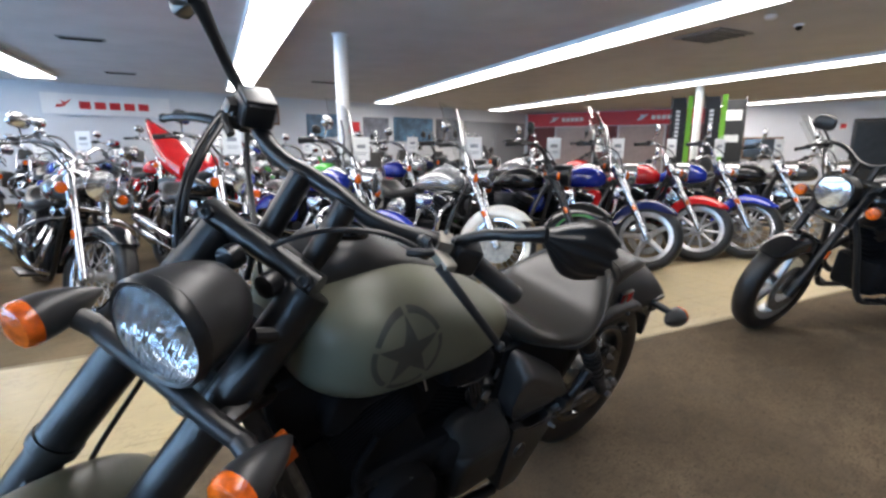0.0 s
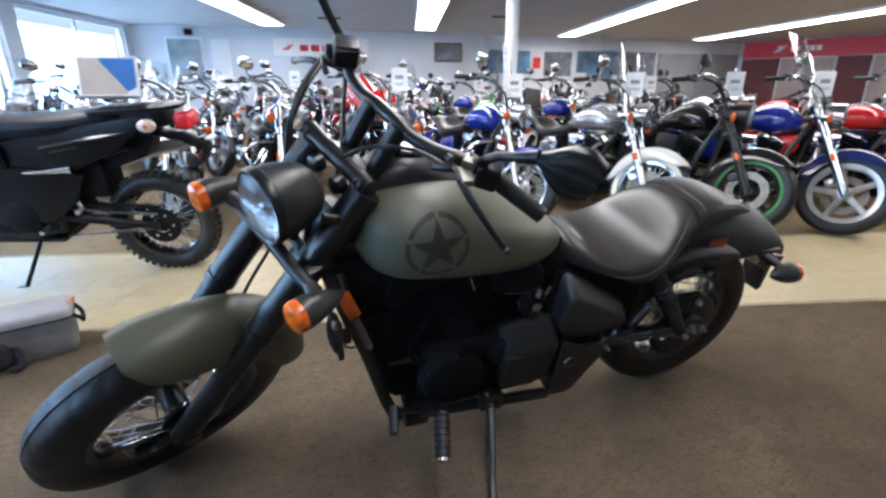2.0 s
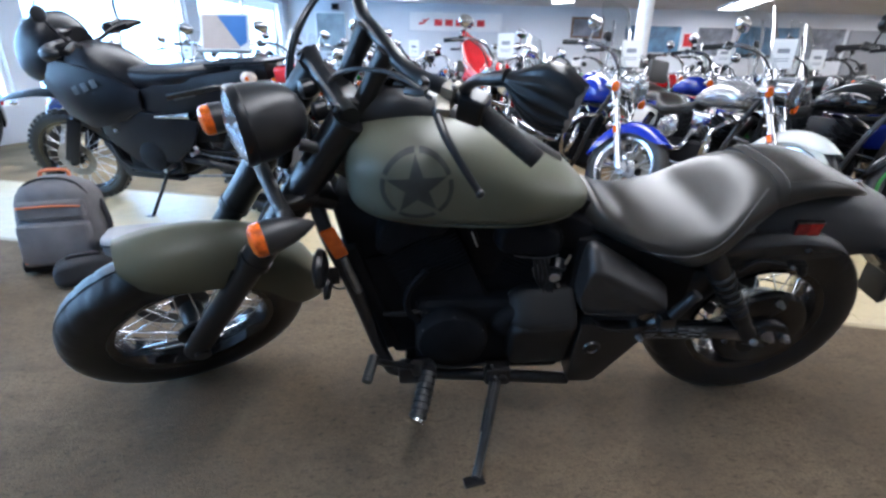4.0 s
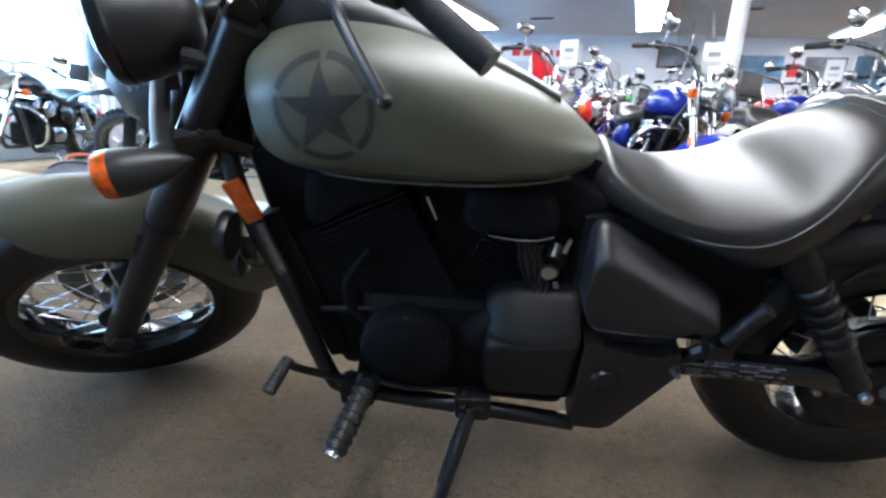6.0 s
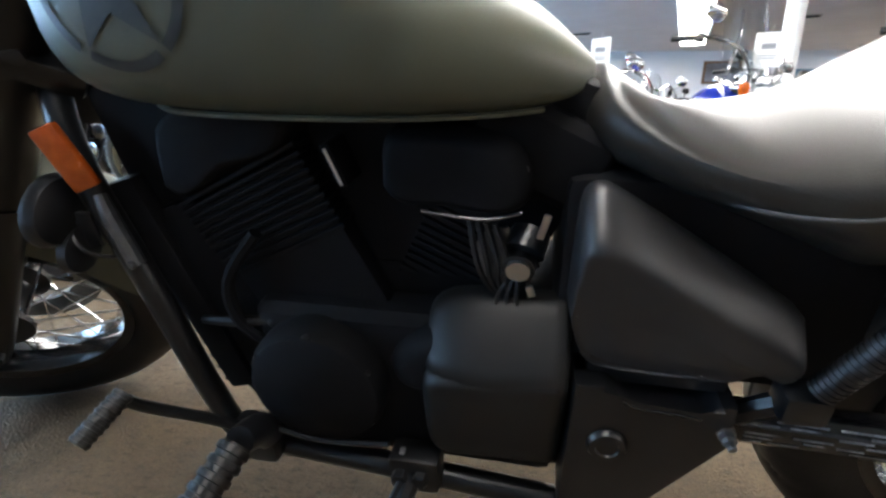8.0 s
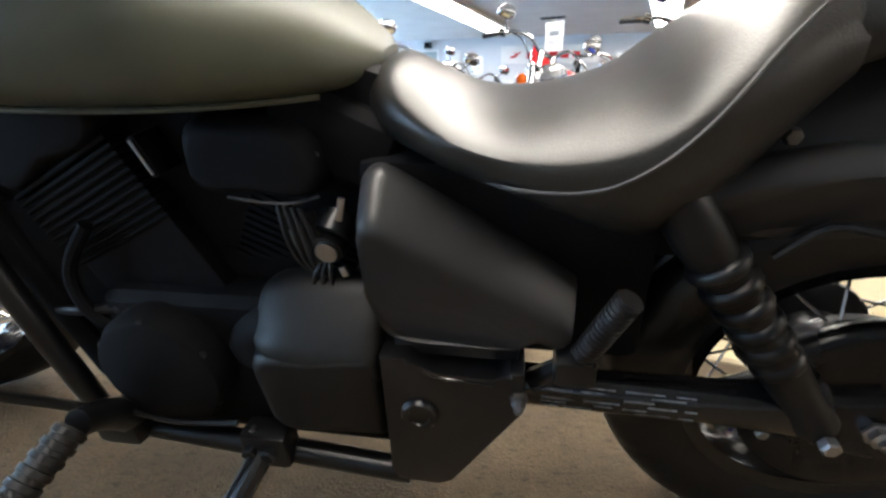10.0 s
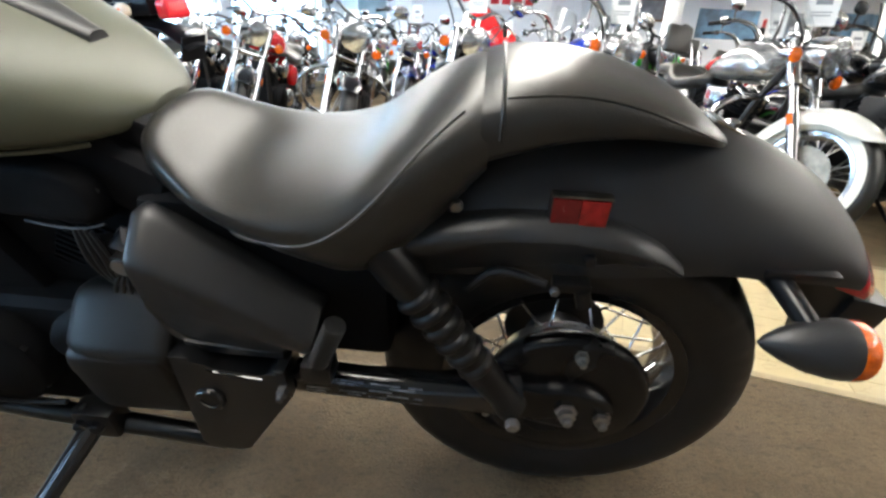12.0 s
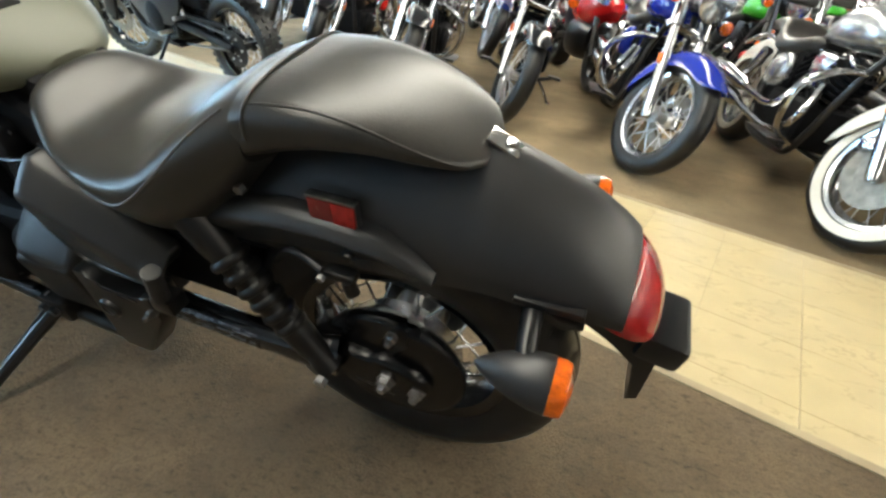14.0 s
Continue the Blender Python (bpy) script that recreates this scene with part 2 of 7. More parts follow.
def tube(bm, pts, r, seg=10, n=4, cap=True):
    P = catmull(pts, n) if len(pts) > 2 and n > 1 else [Vector(p) for p in pts]
    m = len(P)
    if isinstance(r, (int, float)):
        R = [r] * m
    else:
        R = [float(np.interp(i / (m - 1) * (len(r) - 1), range(len(r)), r)) for i in range(m)]
    rings = []
    ref = None
    for i, p in enumerate(P):
        t = (P[min(i + 1, m - 1)] - P[max(i - 1, 0)]).normalized()
        if ref is None:
            ref = t.orthogonal().normalized()
        ref = (ref - t * ref.dot(t)).normalized()
        o = t.cross(ref)
        rings.append([p + (ref * math.cos(2 * math.pi * k / seg) + o * math.sin(2 * math.pi * k / seg)) * R[i] for k in range(seg)])
    skin(bm, rings, True, cap)


def box(bm, c, s, bevel=0.0, rot=(0, 0, 0), seg=2):
    m = Matrix.Translation(c) @ Euler([radians(a) for a in rot]).to_matrix().to_4x4() @ Matrix.Diagonal((*s, 1))
    r = bmesh.ops.create_cube(bm, size=1, matrix=m)
    if bevel:
        es = list({e for v in r["verts"] for e in v.link_edges})
        bmesh.ops.bevel(bm, geom=es, offset=bevel, segments=seg, profile=0.6, affect="EDGES")


AXES = {"y": Matrix(((1, 0, 0), (0, 0, 1), (0, -1, 0))), "x": Matrix(((0, 0, 1), (0, 1, 0), (-1, 0, 0))), "z": Matrix.Identity(3)}


def lathe(bm, profile, seg=24, at=(0, 0, 0), axis="y", turn=None, closed=False, cap=True):
    """profile: (radius, height along the axis)."""
    A = turn or AXES[axis]
    prof = list(profile) + ([profile[0]] if closed else [])
    rings = []
    for r, h in prof:
        rings.append([Vector(at) + A @ Vector((r * math.cos(2 * math.pi * k / seg), r * math.sin(2 * math.pi * k / seg), h)) for k in range(seg)])
    skin(bm, rings, True, cap and not closed)
    if closed:
        bmesh.ops.remove_doubles(bm, verts=bm.verts, dist=1e-6)


def plate(bm, outline, y0, y1, bevel=0.0, axis="y"):
    """A flat outline of (x, z) pushed from y0 to y1."""
    def put(a, b, h):
        return (a, h, b) if axis == "y" else ((h, a, b) if axis == "x" else (a, b, h))
    lo = [bm.verts.new(put(a, b, y0)) for a, b in outline]
    hi = [bm.verts.new(put(a, b, y1)) for a, b in outline]
    n = len(outline)
    fs = [bm.faces.new(lo), bm.faces.new(list(reversed(hi)))]
    for i in range(n):
        j = (i + 1) % n
        fs.append(bm.faces.new((lo[i], hi[i], hi[j], lo[j])))
    if bevel:
        es = list({e for f in fs[:2] for e in f.edges})
        bmesh.ops.bevel(bm, geom=es, offset=bevel, segments=2, profile=0.6, affect="EDGES")


def finned(bm, w, d, W, D, z0, z1, n):
    """A cooling-finned barrel as one shape: n fins of W x D on a core of w x d."""
    def ring(a, b, z):
        c = min(a, b) * 0.22
        return [(a / 2 - c, -b / 2, z), (a / 2, -b / 2 + c, z), (a / 2, b / 2 - c, z), (a / 2 - c, b / 2, z), (-a / 2 + c, b / 2, z), (-a / 2, b / 2 - c, z), (-a / 2, -b / 2 + c, z), (-a / 2 + c, -b / 2, z)]
    rings, step = [ring(w, d, z0)], (z1 - z0) / n
    for k in range(n):
        z = z0 + step * (k + 0.3)
        rings += [ring(w, d, z), ring(W, D, z + 0.002), ring(W, D, z + step * 0.36), ring(w, d, z + step * 0.38)]
    skin(bm, rings + [ring(w, d, z1)])


def ball(bm, c, s, u=16, v=10):
    bmesh.ops.create_uvsphere(bm, u_segments=u, v_segments=v, radius=1, matrix=Matrix.Translation(c) @ Matrix.Diagonal((*s, 1)))


def mesh_of(bm, name, sharp=35):
    bmesh.ops.recalc_face_normals(bm, faces=bm.faces)
    me = bpy.data.meshes.new(name)
    bm.to_mesh(me)
    bm.free()
    for p in me.polygons:
        p.use_smooth = True
    me.set_sharp_from_angle(angle=radians(sharp))
    return me


STORE = {}


def part(name, bm, mat_, parent, label="", key=None, sharp=35, m=None):
    """bm: a bmesh, or a function that fills one. key: alike pieces share one mesh."""
    if key and key in STORE:
        me = STORE[key]
    else:
        if callable(bm):
            b = bmesh.new()
            bm(b)
            bm = b
        me = mesh_of(bm, name, sharp)
        if key:
            STORE[key] = me
    ob = new(name, me)
    if not me.materials:
        me.materials.append(mat_)
    if me.materials[0] != mat_:
        ob.material_slots[0].link = "OBJECT"
        ob.material_slots[0].material = mat_
    ob.parent = parent
    if m is not None:
        ob.matrix_basis = m
    if label:
        ob["label"] = label
    return ob


def thing(name, m, label, category, group="", kind=""):
    ob = new(name)
    ob.empty_display_size = 0.1
    ob.matrix_world = m
    return tagged(ob, label, category, group, kind)


def solid(name, bm, mat_, m=None, label="", category="", group="", kind="", sharp=35):
    if callable(bm):
        b = bmesh.new()
        bm(b)
        bm = b
    me = mesh_of(bm, name, sharp)
    me.materials.append(mat_)
    ob = new(name, me)
    if m is not None:
        ob.matrix_world = m
    return tagged(ob, label, category, group, kind)


# ---- the room ----
NEAR, FAR = 0.84, 2.0           # the tiled aisle between two carpets
BW0, BW1 = (-6.3, 10.98), (11.3, 15.4)   # far wall
RW1 = (19.5, 2.6)               # end of the slanting side wall


def sheet(bm, u0, v0, u1, v1, z0, z1):
    box(bm, ((u0 + u1) / 2, (v0 + v1) / 2, (z0 + z1) / 2), (u1 - u0, v1 - v0, z1 - z0))


solid("floor", lambda b: sheet(b, -6.4, -7, 20, 16.5, -0.2, -0.012), M_JOINT, ROOM, "concrete slab floor under carpet and tile", "floor", kind="structure")
solid("carpet_near", lambda b: sheet(b, -6.3, -6.9, 19.9, NEAR, -0.012, 0.0), M_CARPET, ROOM, "worn brown commercial carpet on the floor", "carpet", kind="structure")
solid("carpet_far", lambda b: sheet(b, -6.3, FAR, 19.9, 16.4, -0.012, 0.0), M_FARCARPET, ROOM, "light tan commercial carpet under the rows of motorcycles", "carpet", kind="structure")


def wall(name, p, q, mat_=None, thick=0.15, z0=0.0, z1=CEIL, label="pale painted showroom wall"):
    (u0, v0), (u1, v1) = p, q
    L = math.hypot(u1 - u0, v1 - v0)
    m = ROOM @ Matrix.Translation((u0, v0, 0)) @ Matrix.Rotation(math.atan2(v1 - v0, u1 - u0), 4, "Z")
    ob = solid(name, lambda b: sheet(b, 0, 0, L, thick, z0, z1), mat_ or M_WALL, m, label, "wall", kind="structure")
    return ob, m, L


back, MB, LB = wall("wall_north", BW0, BW1)
side, MS, LS = wall("wall_east", BW1, RW1)
wall("wall_south", (19.5, -7), (-6.4, -7))
wall("wall_east_return", RW1, (19.5, -7))
solid("ceiling", lambda b: sheet(b, -6.6, -7.2, 20, 16.5, CEIL, CEIL + 0.15), M_CEIL, ROOM, "flat grey-white plaster ceiling", "ceiling", kind="structure")


# window wall on the west side: sill, lintel and piers
def west(b):
    sheet(b, -6.5, -7, -6.3, 11.2, 0, 0.45)
    sheet(b, -6.5, -7, -6.3, 11.2, 2.38, CEIL)
    for v in (-7, -3.4, 0.2, 3.8, 7.2, 10.7):
        sheet(b, -6.5, v, -6.3, v + 0.35, 0.45, 2.38)


solid("wall_west", west, M_WALL, ROOM, "white storefront wall with large windows", "wall", kind="structure")
for i, v in enumerate((-6.65, -3.05, 0.55, 4.15, 7.55)):
    w = thing("window_%d" % (i + 1), ROOM @ Matrix.Translation((-6.4, v, 0.45)), "large bright storefront window in white frame", "window", kind="structure")
    wd = (3.25, 3.25, 3.25, 3.05, 3.15)[i]
    def fr(b, wd=wd):
        box(b, (0, 0.03, 0.965), (0.08, 0.06, 1.93)); box(b, (0, wd - 0.03, 0.965), (0.08, 0.06, 1.93)); box(b, (0, wd / 2, 0.965), (0.06, 0.05, 1.81))
        box(b, (0, wd / 2, 0.03), (0.08, wd - 0.12, 0.06)); box(b, (0, wd / 2, 1.90), (0.08, wd - 0.12, 0.06))
    part("window_frame", fr, M_WHITE, w)
    for k in (0, 1):
        g = part("pane", lambda b: box(b, (0, 0.06 + wd * (0.25 + 0.5 * k) - (0.03 if k == 0 else 0.09), 0.965), (0.008, wd / 2 - 0.1, 1.79)), M_GLASS, w)
        g.visible_shadow = False
    lamp = new("window_daylight_%d" % (i + 1), bpy.data.lights.new("window_daylight", "AREA"))
    lamp.data.shape, lamp.data.size, lamp.data.size_y, lamp.data.energy, lamp.data.color = "RECTANGLE", 3.0, 1.6, 120, (0.38, 0.66, 1.0)
    lamp.matrix_world = ROOM @ look((-6.55, v + wd / 2, 1.35), (0, v + wd / 2, 1.1))
solid("ground", lambda b: sheet(b, -400, -400, 400, 400, -0.4, -0.25), M_ASPHALT, ROOM, "pale concrete car park outside", "ground", kind="structure")


# fluorescent strips, in lengths end to end
def strip(u, v0, v1, w=0.42, lean=0.0):
    n = max(1, round((v1 - v0) / 2.44))
    ln = (v1 - v0) / n
    for k in range(n):
        lt = thing("ceiling_light", ROOM @ Matrix.Translation((u + lean * (v0 + ln * (k + 0.5)), v0 + ln * (k + 0.5), CEIL)) @ Matrix.Rotation(-math.atan(lean), 4, "Z"), "long white fluorescent ceiling fixture, lit", "ceiling light", "rows of ceiling lights")
        def fr(b):
            for s in (-1, 1):
                box(b, (s * (w / 2 + 0.012), 0, -0.03), (0.024, ln - 0.01, 0.06), 0.004)
                box(b, (0, s * (ln / 2 - 0.012), -0.03), (w, 0.02, 0.058))
            box(b, (0, 0, -0.006), (w, ln - 0.05, 0.012))
        part("frame", fr, M_WHITE, lt, key=("lf", w, round(ln, 3)))
        part("diffuser", lambda b: box(b, (0, 0, -0.038), (w - 0.004, ln - 0.05, 0.034), 0.006), M_LIGHT, lt, key=("ld", w, round(ln, 3)))


# unseen near ends of strips 0.27 and 8.42 added to brighten bike and carpet
for u, v0, v1, w, lean in ((-3.05, -0.6, 10.6, 0.5, 0.0), (0.27, -1.82, 11.4, 0.46, 0.01), (4.02, -0.6, 12.9, 0.5, 0.03), (8.42, -3.2, 13.9, 0.55, 0.035), (14.2, -2.0, 9.6, 0.6, 0.02)):
    strip(u, v0, v1, w, lean)


def pole(name, u, v):
    p = thing(name, ROOM @ Matrix.Translation((u, v, 0)), "round white-painted steel support column", "column", kind="structure")
    part("shaft", lambda b: lathe(b, [(0.085, 0.02), (0.08, 0.03), (0.08, CEIL - 0.02), (0.1, CEIL - 0.015), (0.1, CEIL)], 20, axis="z"), M_WHITE, p)
    part("foot", lambda b: box(b, (0, 0, 0.011), (0.25, 0.25, 0.02), 0.004), M_WHITE, p)


pole("column_1", 1.16, 4.95)
pole("column_2", 9.3, 6.2)


# ---- motorcycle building blocks (front towards -x, its left side towards -y) ----
def oval(st, n=28, p=2.4, q=3.0):
    """Rings of a rounded body from stations (x, bottom, top, half width, height of the widest line)."""
    rings = []
    for x, zb, zt, w, zm in st:
        ring = []
        for k in range(n):
            a = 2 * math.pi * k / n
            c, s = math.cos(a), math.sin(a)
            e = p if s >= 0 else q
            y = w * math.copysign(abs(c) ** (2 / e), c)
            z = zm + (zt - zm if s >= 0 else zm - zb) * math.copysign(abs(s) ** (2 / e), s)
            ring.append((x, y, z))
        rings.append(ring)
    return rings


def smooth_st(st, n=4):
    res = []
    A = catmull([s[:3] for s in st], n)
    B = catmull([(s[3], s[4], 0) for s in st], n)
    for a, b in zip(A, B):
        res.append((a.x, a.y, a.z, max(0.004, b.x), b.y))
    return res


def side_y(st, x, z, p=2.4, q=3.0):
    xs = [s[0] for s in st]
    zb, zt, w, zm = [float(np.interp(x, xs, [s[i] for s in st])) for i in (1, 2, 3, 4)]
    k = (z - zm) / (zt - zm) if z >= zm else (zm - z) / (zm - zb)
    e = p if z >= zm else q
    return w * max(0.0, 1 - min(1, abs(k)) ** e) ** (1 / e)


def tyre_profile(R, r, w):
    h = R - r
    half = [(r, 0.36), (r + 0.18 * h, 0.46), (r + 0.45 * h, 0.5), (r + 0.7 * h, 0.47), (r + 0.87 * h, 0.36), (r + 0.97 * h, 0.18), (R, 0.0)]
    return [(a, -b * w) for a, b in half] + [(a, b * w) for a, b in reversed(half[:-1])]


def treaded(bm, R, r, w, n=216, cuts=27):
    """A road tyre with slanting grooves cut into its shoulders and a groove round its middle."""
    h = R - r
    half = [(r, 0.36), (r + 0.18 * h, 0.46), (r + 0.45 * h, 0.5), (r + 0.62 * h, 0.485), (r + 0.74 * h, 0.45), (r + 0.83 * h, 0.40), (r + 0.9 * h, 0.33), (r + 0.945 * h, 0.25), (r + 0.975 * h, 0.17), (r + 0.99 * h, 0.09), (R, 0.03), (R - 0.004, 0.0)]
    prof = [(a, -b * w, j) for j, (a, b) in enumerate(half)] + [(a, b * w, j) for j, (a, b) in reversed(list(enumerate(half[:-1])))]
    rings = []
    for k in range(n):
        ring = []
        for a, y, j in prof:
            s = 1 if y > 0 else 0
            ph = (k * cuts / n + 0.5 * s + 0.09 * j) % 1.0
            cut = 0.0045 if 4 <= j <= 9 and ph < 0.13 else 0.0
            t = 2 * math.pi * k / n
            ring.append((math.cos(t) * (a - cut), y, math.sin(t) * (a - cut)))
        rings.append(ring)
    rings.append(rings[0])
    skin(bm, rings, True, False)
    bmesh.ops.remove_doubles(bm, verts=bm.verts, dist=1e-6)


def arch(bm, c, R, w, drop, a0, a1, n=22, thick=0.006, flare=0.0):
    """A mudguard round a wheel centre (x, z): angles in degrees from the rear, over the top, to the front."""
    rings = []
    for i in range(n + 1):
        t = i / n
        a = radians(a0 + (a1 - a0) * t)
        e = math.sqrt(max(0.0, 1 - max(0.0, 1 - min(t, 1 - t) / 0.26) ** 2))
        d = drop * (0.14 + 0.86 * e)
        ww = w * (0.62 + 0.38 * math.sqrt(max(0.0, 1 - max(0.0, 1 - min(t, 1 - t) / 0.13) ** 2)))
        out = []
        for y, dr in [(math.copysign(abs(math.sin(f)) ** 0.85, f), d * (1 - math.cos(f)) ** 1.15) for f in np.linspace(-math.pi / 2, math.pi / 2, 15)]:
            r = R - dr
            out.append(Vector((c[0] + math.cos(a) * r, y * ww, c[1] + math.sin(a) * r)))
        inn = [Vector((c[0] + math.cos(a) * (R - dr - thick), y * (ww - thick), c[1] + math.sin(a) * (R - dr - thick))) for y, dr in [(math.copysign(abs(math.sin(f)) ** 0.85, f), max(0.0, d - thick) * (1 - math.cos(f)) ** 1.15) for f in np.linspace(math.pi / 2, -math.pi / 2, 11)]]
        rings.append(out + inn)
    skin(bm, rings)


def puffed(b, outline, y0, y1, edge, lean=0.0, n=3):
    """A cast cover: the outline drawn out from y0 to y1, its rim rounded over a width of edge; lean draws the foot inwards."""
    pts = catmull([(x, z, 0) for x, z in outline] + [(*outline[0], 0)], n)[:-1]
    cx, cz = sum(p.x for p in pts) / len(pts), sum(p.y for p in pts) / len(pts)
    top = max(p.y for p in pts)
    def row(f, y, dep):
        res = []
        for p in pts:
            r = math.hypot(p.x - cx, p.y - cz)
            k = max(0.05, (r - f) / r)
            z = cz + (p.y - cz) * k
            res.append((cx + (p.x - cx) * k, y + lean * dep * (top - z), z))
        return res
    h = y1 - y0
    rows = [row(0, y0, 0), row(0, y0 + h * 0.45, 0.45)]
    for a in np.linspace(0.2, math.pi / 2, 6):
        rows.append(row(edge * (1 - math.cos(a)), y0 + h * (0.45 + 0.55 * math.sin(a)), 0.45 + 0.55 * math.sin(a)))
    rows.append(row(edge * 2.2, y1, 1.0))
    skin(b, rows)


def bolt(bm, at, r=0.008, h=0.008, axis=-1):
    lathe(bm, [(r, 0), (r, h * 0.8), (r * 0.8, h)], 6, at, turn=Matrix(((1, 0, 0), (0, 0, axis), (0, 1, 0))))


def wire_wheel(bike, c, R, r, w, m, tag, hub_w=0.12, spokes=36, rim=None, hub=None, tyre=None, hub_r=0.045, loose=True, wall=None, spk=None):
    """wheel (its rim) > tyre, hub, each spoke. c: centre; m: the pose of the fork that carries it."""
    base = m @ Matrix.Translation(c)
    rm = rim or M_CHROME
    def fr(b):
        lathe(b, [(r - 0.022, -w * 0.2), (r - 0.012, -w * 0.36), (r + 0.008, -w * 0.4), (r + 0.004, -w * 0.33), (r - 0.016, -w * 0.1), (r - 0.016, w * 0.1), (r + 0.004, w * 0.33), (r + 0.008, w * 0.4), (r - 0.012, w * 0.36), (r - 0.022, w * 0.2), (r - 0.03, 0)], 48, closed=True)
    wheel = part("wheel", fr, rm, bike, key=("rim", tag), m=base)
    part("tyre", (lambda b: treaded(b, R, r, w)) if loose else (lambda b: lathe(b, tyre_profile(R, r, w), 56, closed=True)), tyre or M_RUBBER, wheel, key=("tyre", tag), sharp=28 if loose else 35)
    if wall:
        for s in (-1, 1):
            part("whitewall", lambda b: lathe(b, [(r + 0.012, s * w * 0.47), (r + 0.03, s * w * 0.505), (r + 0.055, s * w * 0.51), (r + 0.055, s * w * 0.49), (r + 0.012, s * w * 0.45)], 48, closed=True), wall, wheel, key=("ww", tag, s))
    def hb(b):
        lathe(b, [(0.012, -hub_w / 2 - 0.02), (0.02, -hub_w / 2 - 0.005), (hub_r, -hub_w / 2), (hub_r, -hub_w / 2 + 0.012), (hub_r * 0.6, -hub_w / 2 + 0.03), (hub_r * 0.6, hub_w / 2 - 0.03), (hub_r, hub_w / 2 - 0.012), (hub_r, hub_w / 2), (0.02, hub_w / 2 + 0.005), (0.012, hub_w / 2 + 0.02)], 20)
    part("hub", hb, hub or M_STEEL, wheel, key=("hub", tag))
    def one(b, s=1, back=1, a=0.0):
        p = Vector((hub_r * 0.9 * math.cos(a), s * (hub_w / 2 - 0.006), hub_r * 0.9 * math.sin(a)))
        q = Vector(((r - 0.02) * math.cos(a + back * 0.42), s * 0.008, (r - 0.02) * math.sin(a + back * 0.42)))
        tube(b, [p, q], 0.0024 if loose else 0.003, 5, 1)
    if loose:
        for k in range(spokes):
            s, back = (1 if k % 2 else -1), (1 if (k // 2) % 2 else -1)
            part("spoke", lambda b: one(b, s, back), spk or M_STEEL, wheel, key=("spoke", tag, s, back), m=Matrix.Rotation(-2 * math.pi * k / spokes, 4, "Y"))
    else:
        def all_(b):
            for k in range(spokes):
                one(b, 1 if k % 2 else -1, 1 if (k // 2) % 2 else -1, 2 * math.pi * k / spokes)
        o = part("spokes", all_, spk or M_STEEL, wheel, key=("spokes", tag))
        o["kind"] = "stuff"
    return wheel


def cast_wheel(bike, c, R, r, w, m, tag, n=5, rim=None, tyre=None, stripe=None, thin=False):
    base = m @ Matrix.Translation(c)
    def fr(b):
        lathe(b, [(r - 0.03, -w * 0.3), (r - 0.012, -w * 0.38), (r + 0.006, -w * 0.42), (r + 0.006, w * 0.42), (r - 0.012, w * 0.38), (r - 0.03, w * 0.3)], 44, closed=True)
    wheel = part("wheel", fr, rim or M_ALU, bike, key=("crim", tag), m=base)
    part("tyre", lambda b: lathe(b, tyre_profile(R, r, w), 52, closed=True), tyre or M_RUBBER, wheel, key=("tyre", tag))
    part("hub", lambda b: lathe(b, [(0.015, -0.07), (0.045, -0.06), (0.055, -0.04), (0.055, 0.04), (0.045, 0.06), (0.015, 0.07)], 18), rim or M_ALU, wheel, key=("chub", tag))
    wd = 0.012 if thin else 0.024
    def sp(b):
        tube(b, [(0.045, 0, 0), (r * 0.6, 0.0, 0), (r - 0.022, 0, 0)], [wd * 1.2, wd * 0.9, wd * 1.1], 8, 2)
    for k in range(n):
        part("spoke", sp, rim or M_ALU, wheel, key=("cspoke", tag), m=Matrix.Rotation(2 * math.pi * k / n, 4, "Y"))
    if stripe:
        for s in (-1, 1):
            part("rim_stripe", lambda b: lathe(b, [(r - 0.008, s * w * 0.42), (r - 0.008, s * w * 0.45), (r + 0.012, s * w * 0.45), (r + 0.012, s * w * 0.42)], 44, closed=True), stripe, wheel, key=("stripe", tag, s))
    return wheel


def disc(parent, c, R, s, m, tag):
    part("brake_disc", lambda b: lathe(b, [(R * 0.62, s), (R, s), (R, s + 0.006), (R * 0.62, s + 0.006)], 36, closed=True), M_DISC, parent, key=("disc", tag, R, s), m=m @ Matrix.Translation(c))


# ---- the olive cruiser ----
LEAN_BIKE, STEER = 13.66, 33.6
HERO = pose(0.002, 0.101, 0, LEAN_BIKE, 0, -2.98)
hero = thing("motorcycle", HERO, "matte olive and black cruiser motorcycle leaning on its side stand", "motorcycle")
AXLE_F, AXLE_R = (-0.840, 0, 0.273), (0.83, 0, 0.323)
FORK = Vector((0.559, 0, 0.829))
STEERED = Matrix.Translation((-0.766, 0, 0.318)) @ Matrix.Rotation(radians(STEER), 4, FORK) @ Matrix.Translation((0.766, 0, -0.318))

LOWER = Matrix.Translation((-0.766, 0, 0.318)) @ Matrix.Rotation(radians(STEER - 3.1), 4, FORK) @ Matrix.Translation((0.276, 0, 0.502)) @ Matrix.Rotation(radians(5.74), 4, "X") @ Matrix.Rotation(radians(1.4), 4, "Y") @ Matrix.Translation((0.49, 0, -0.82))


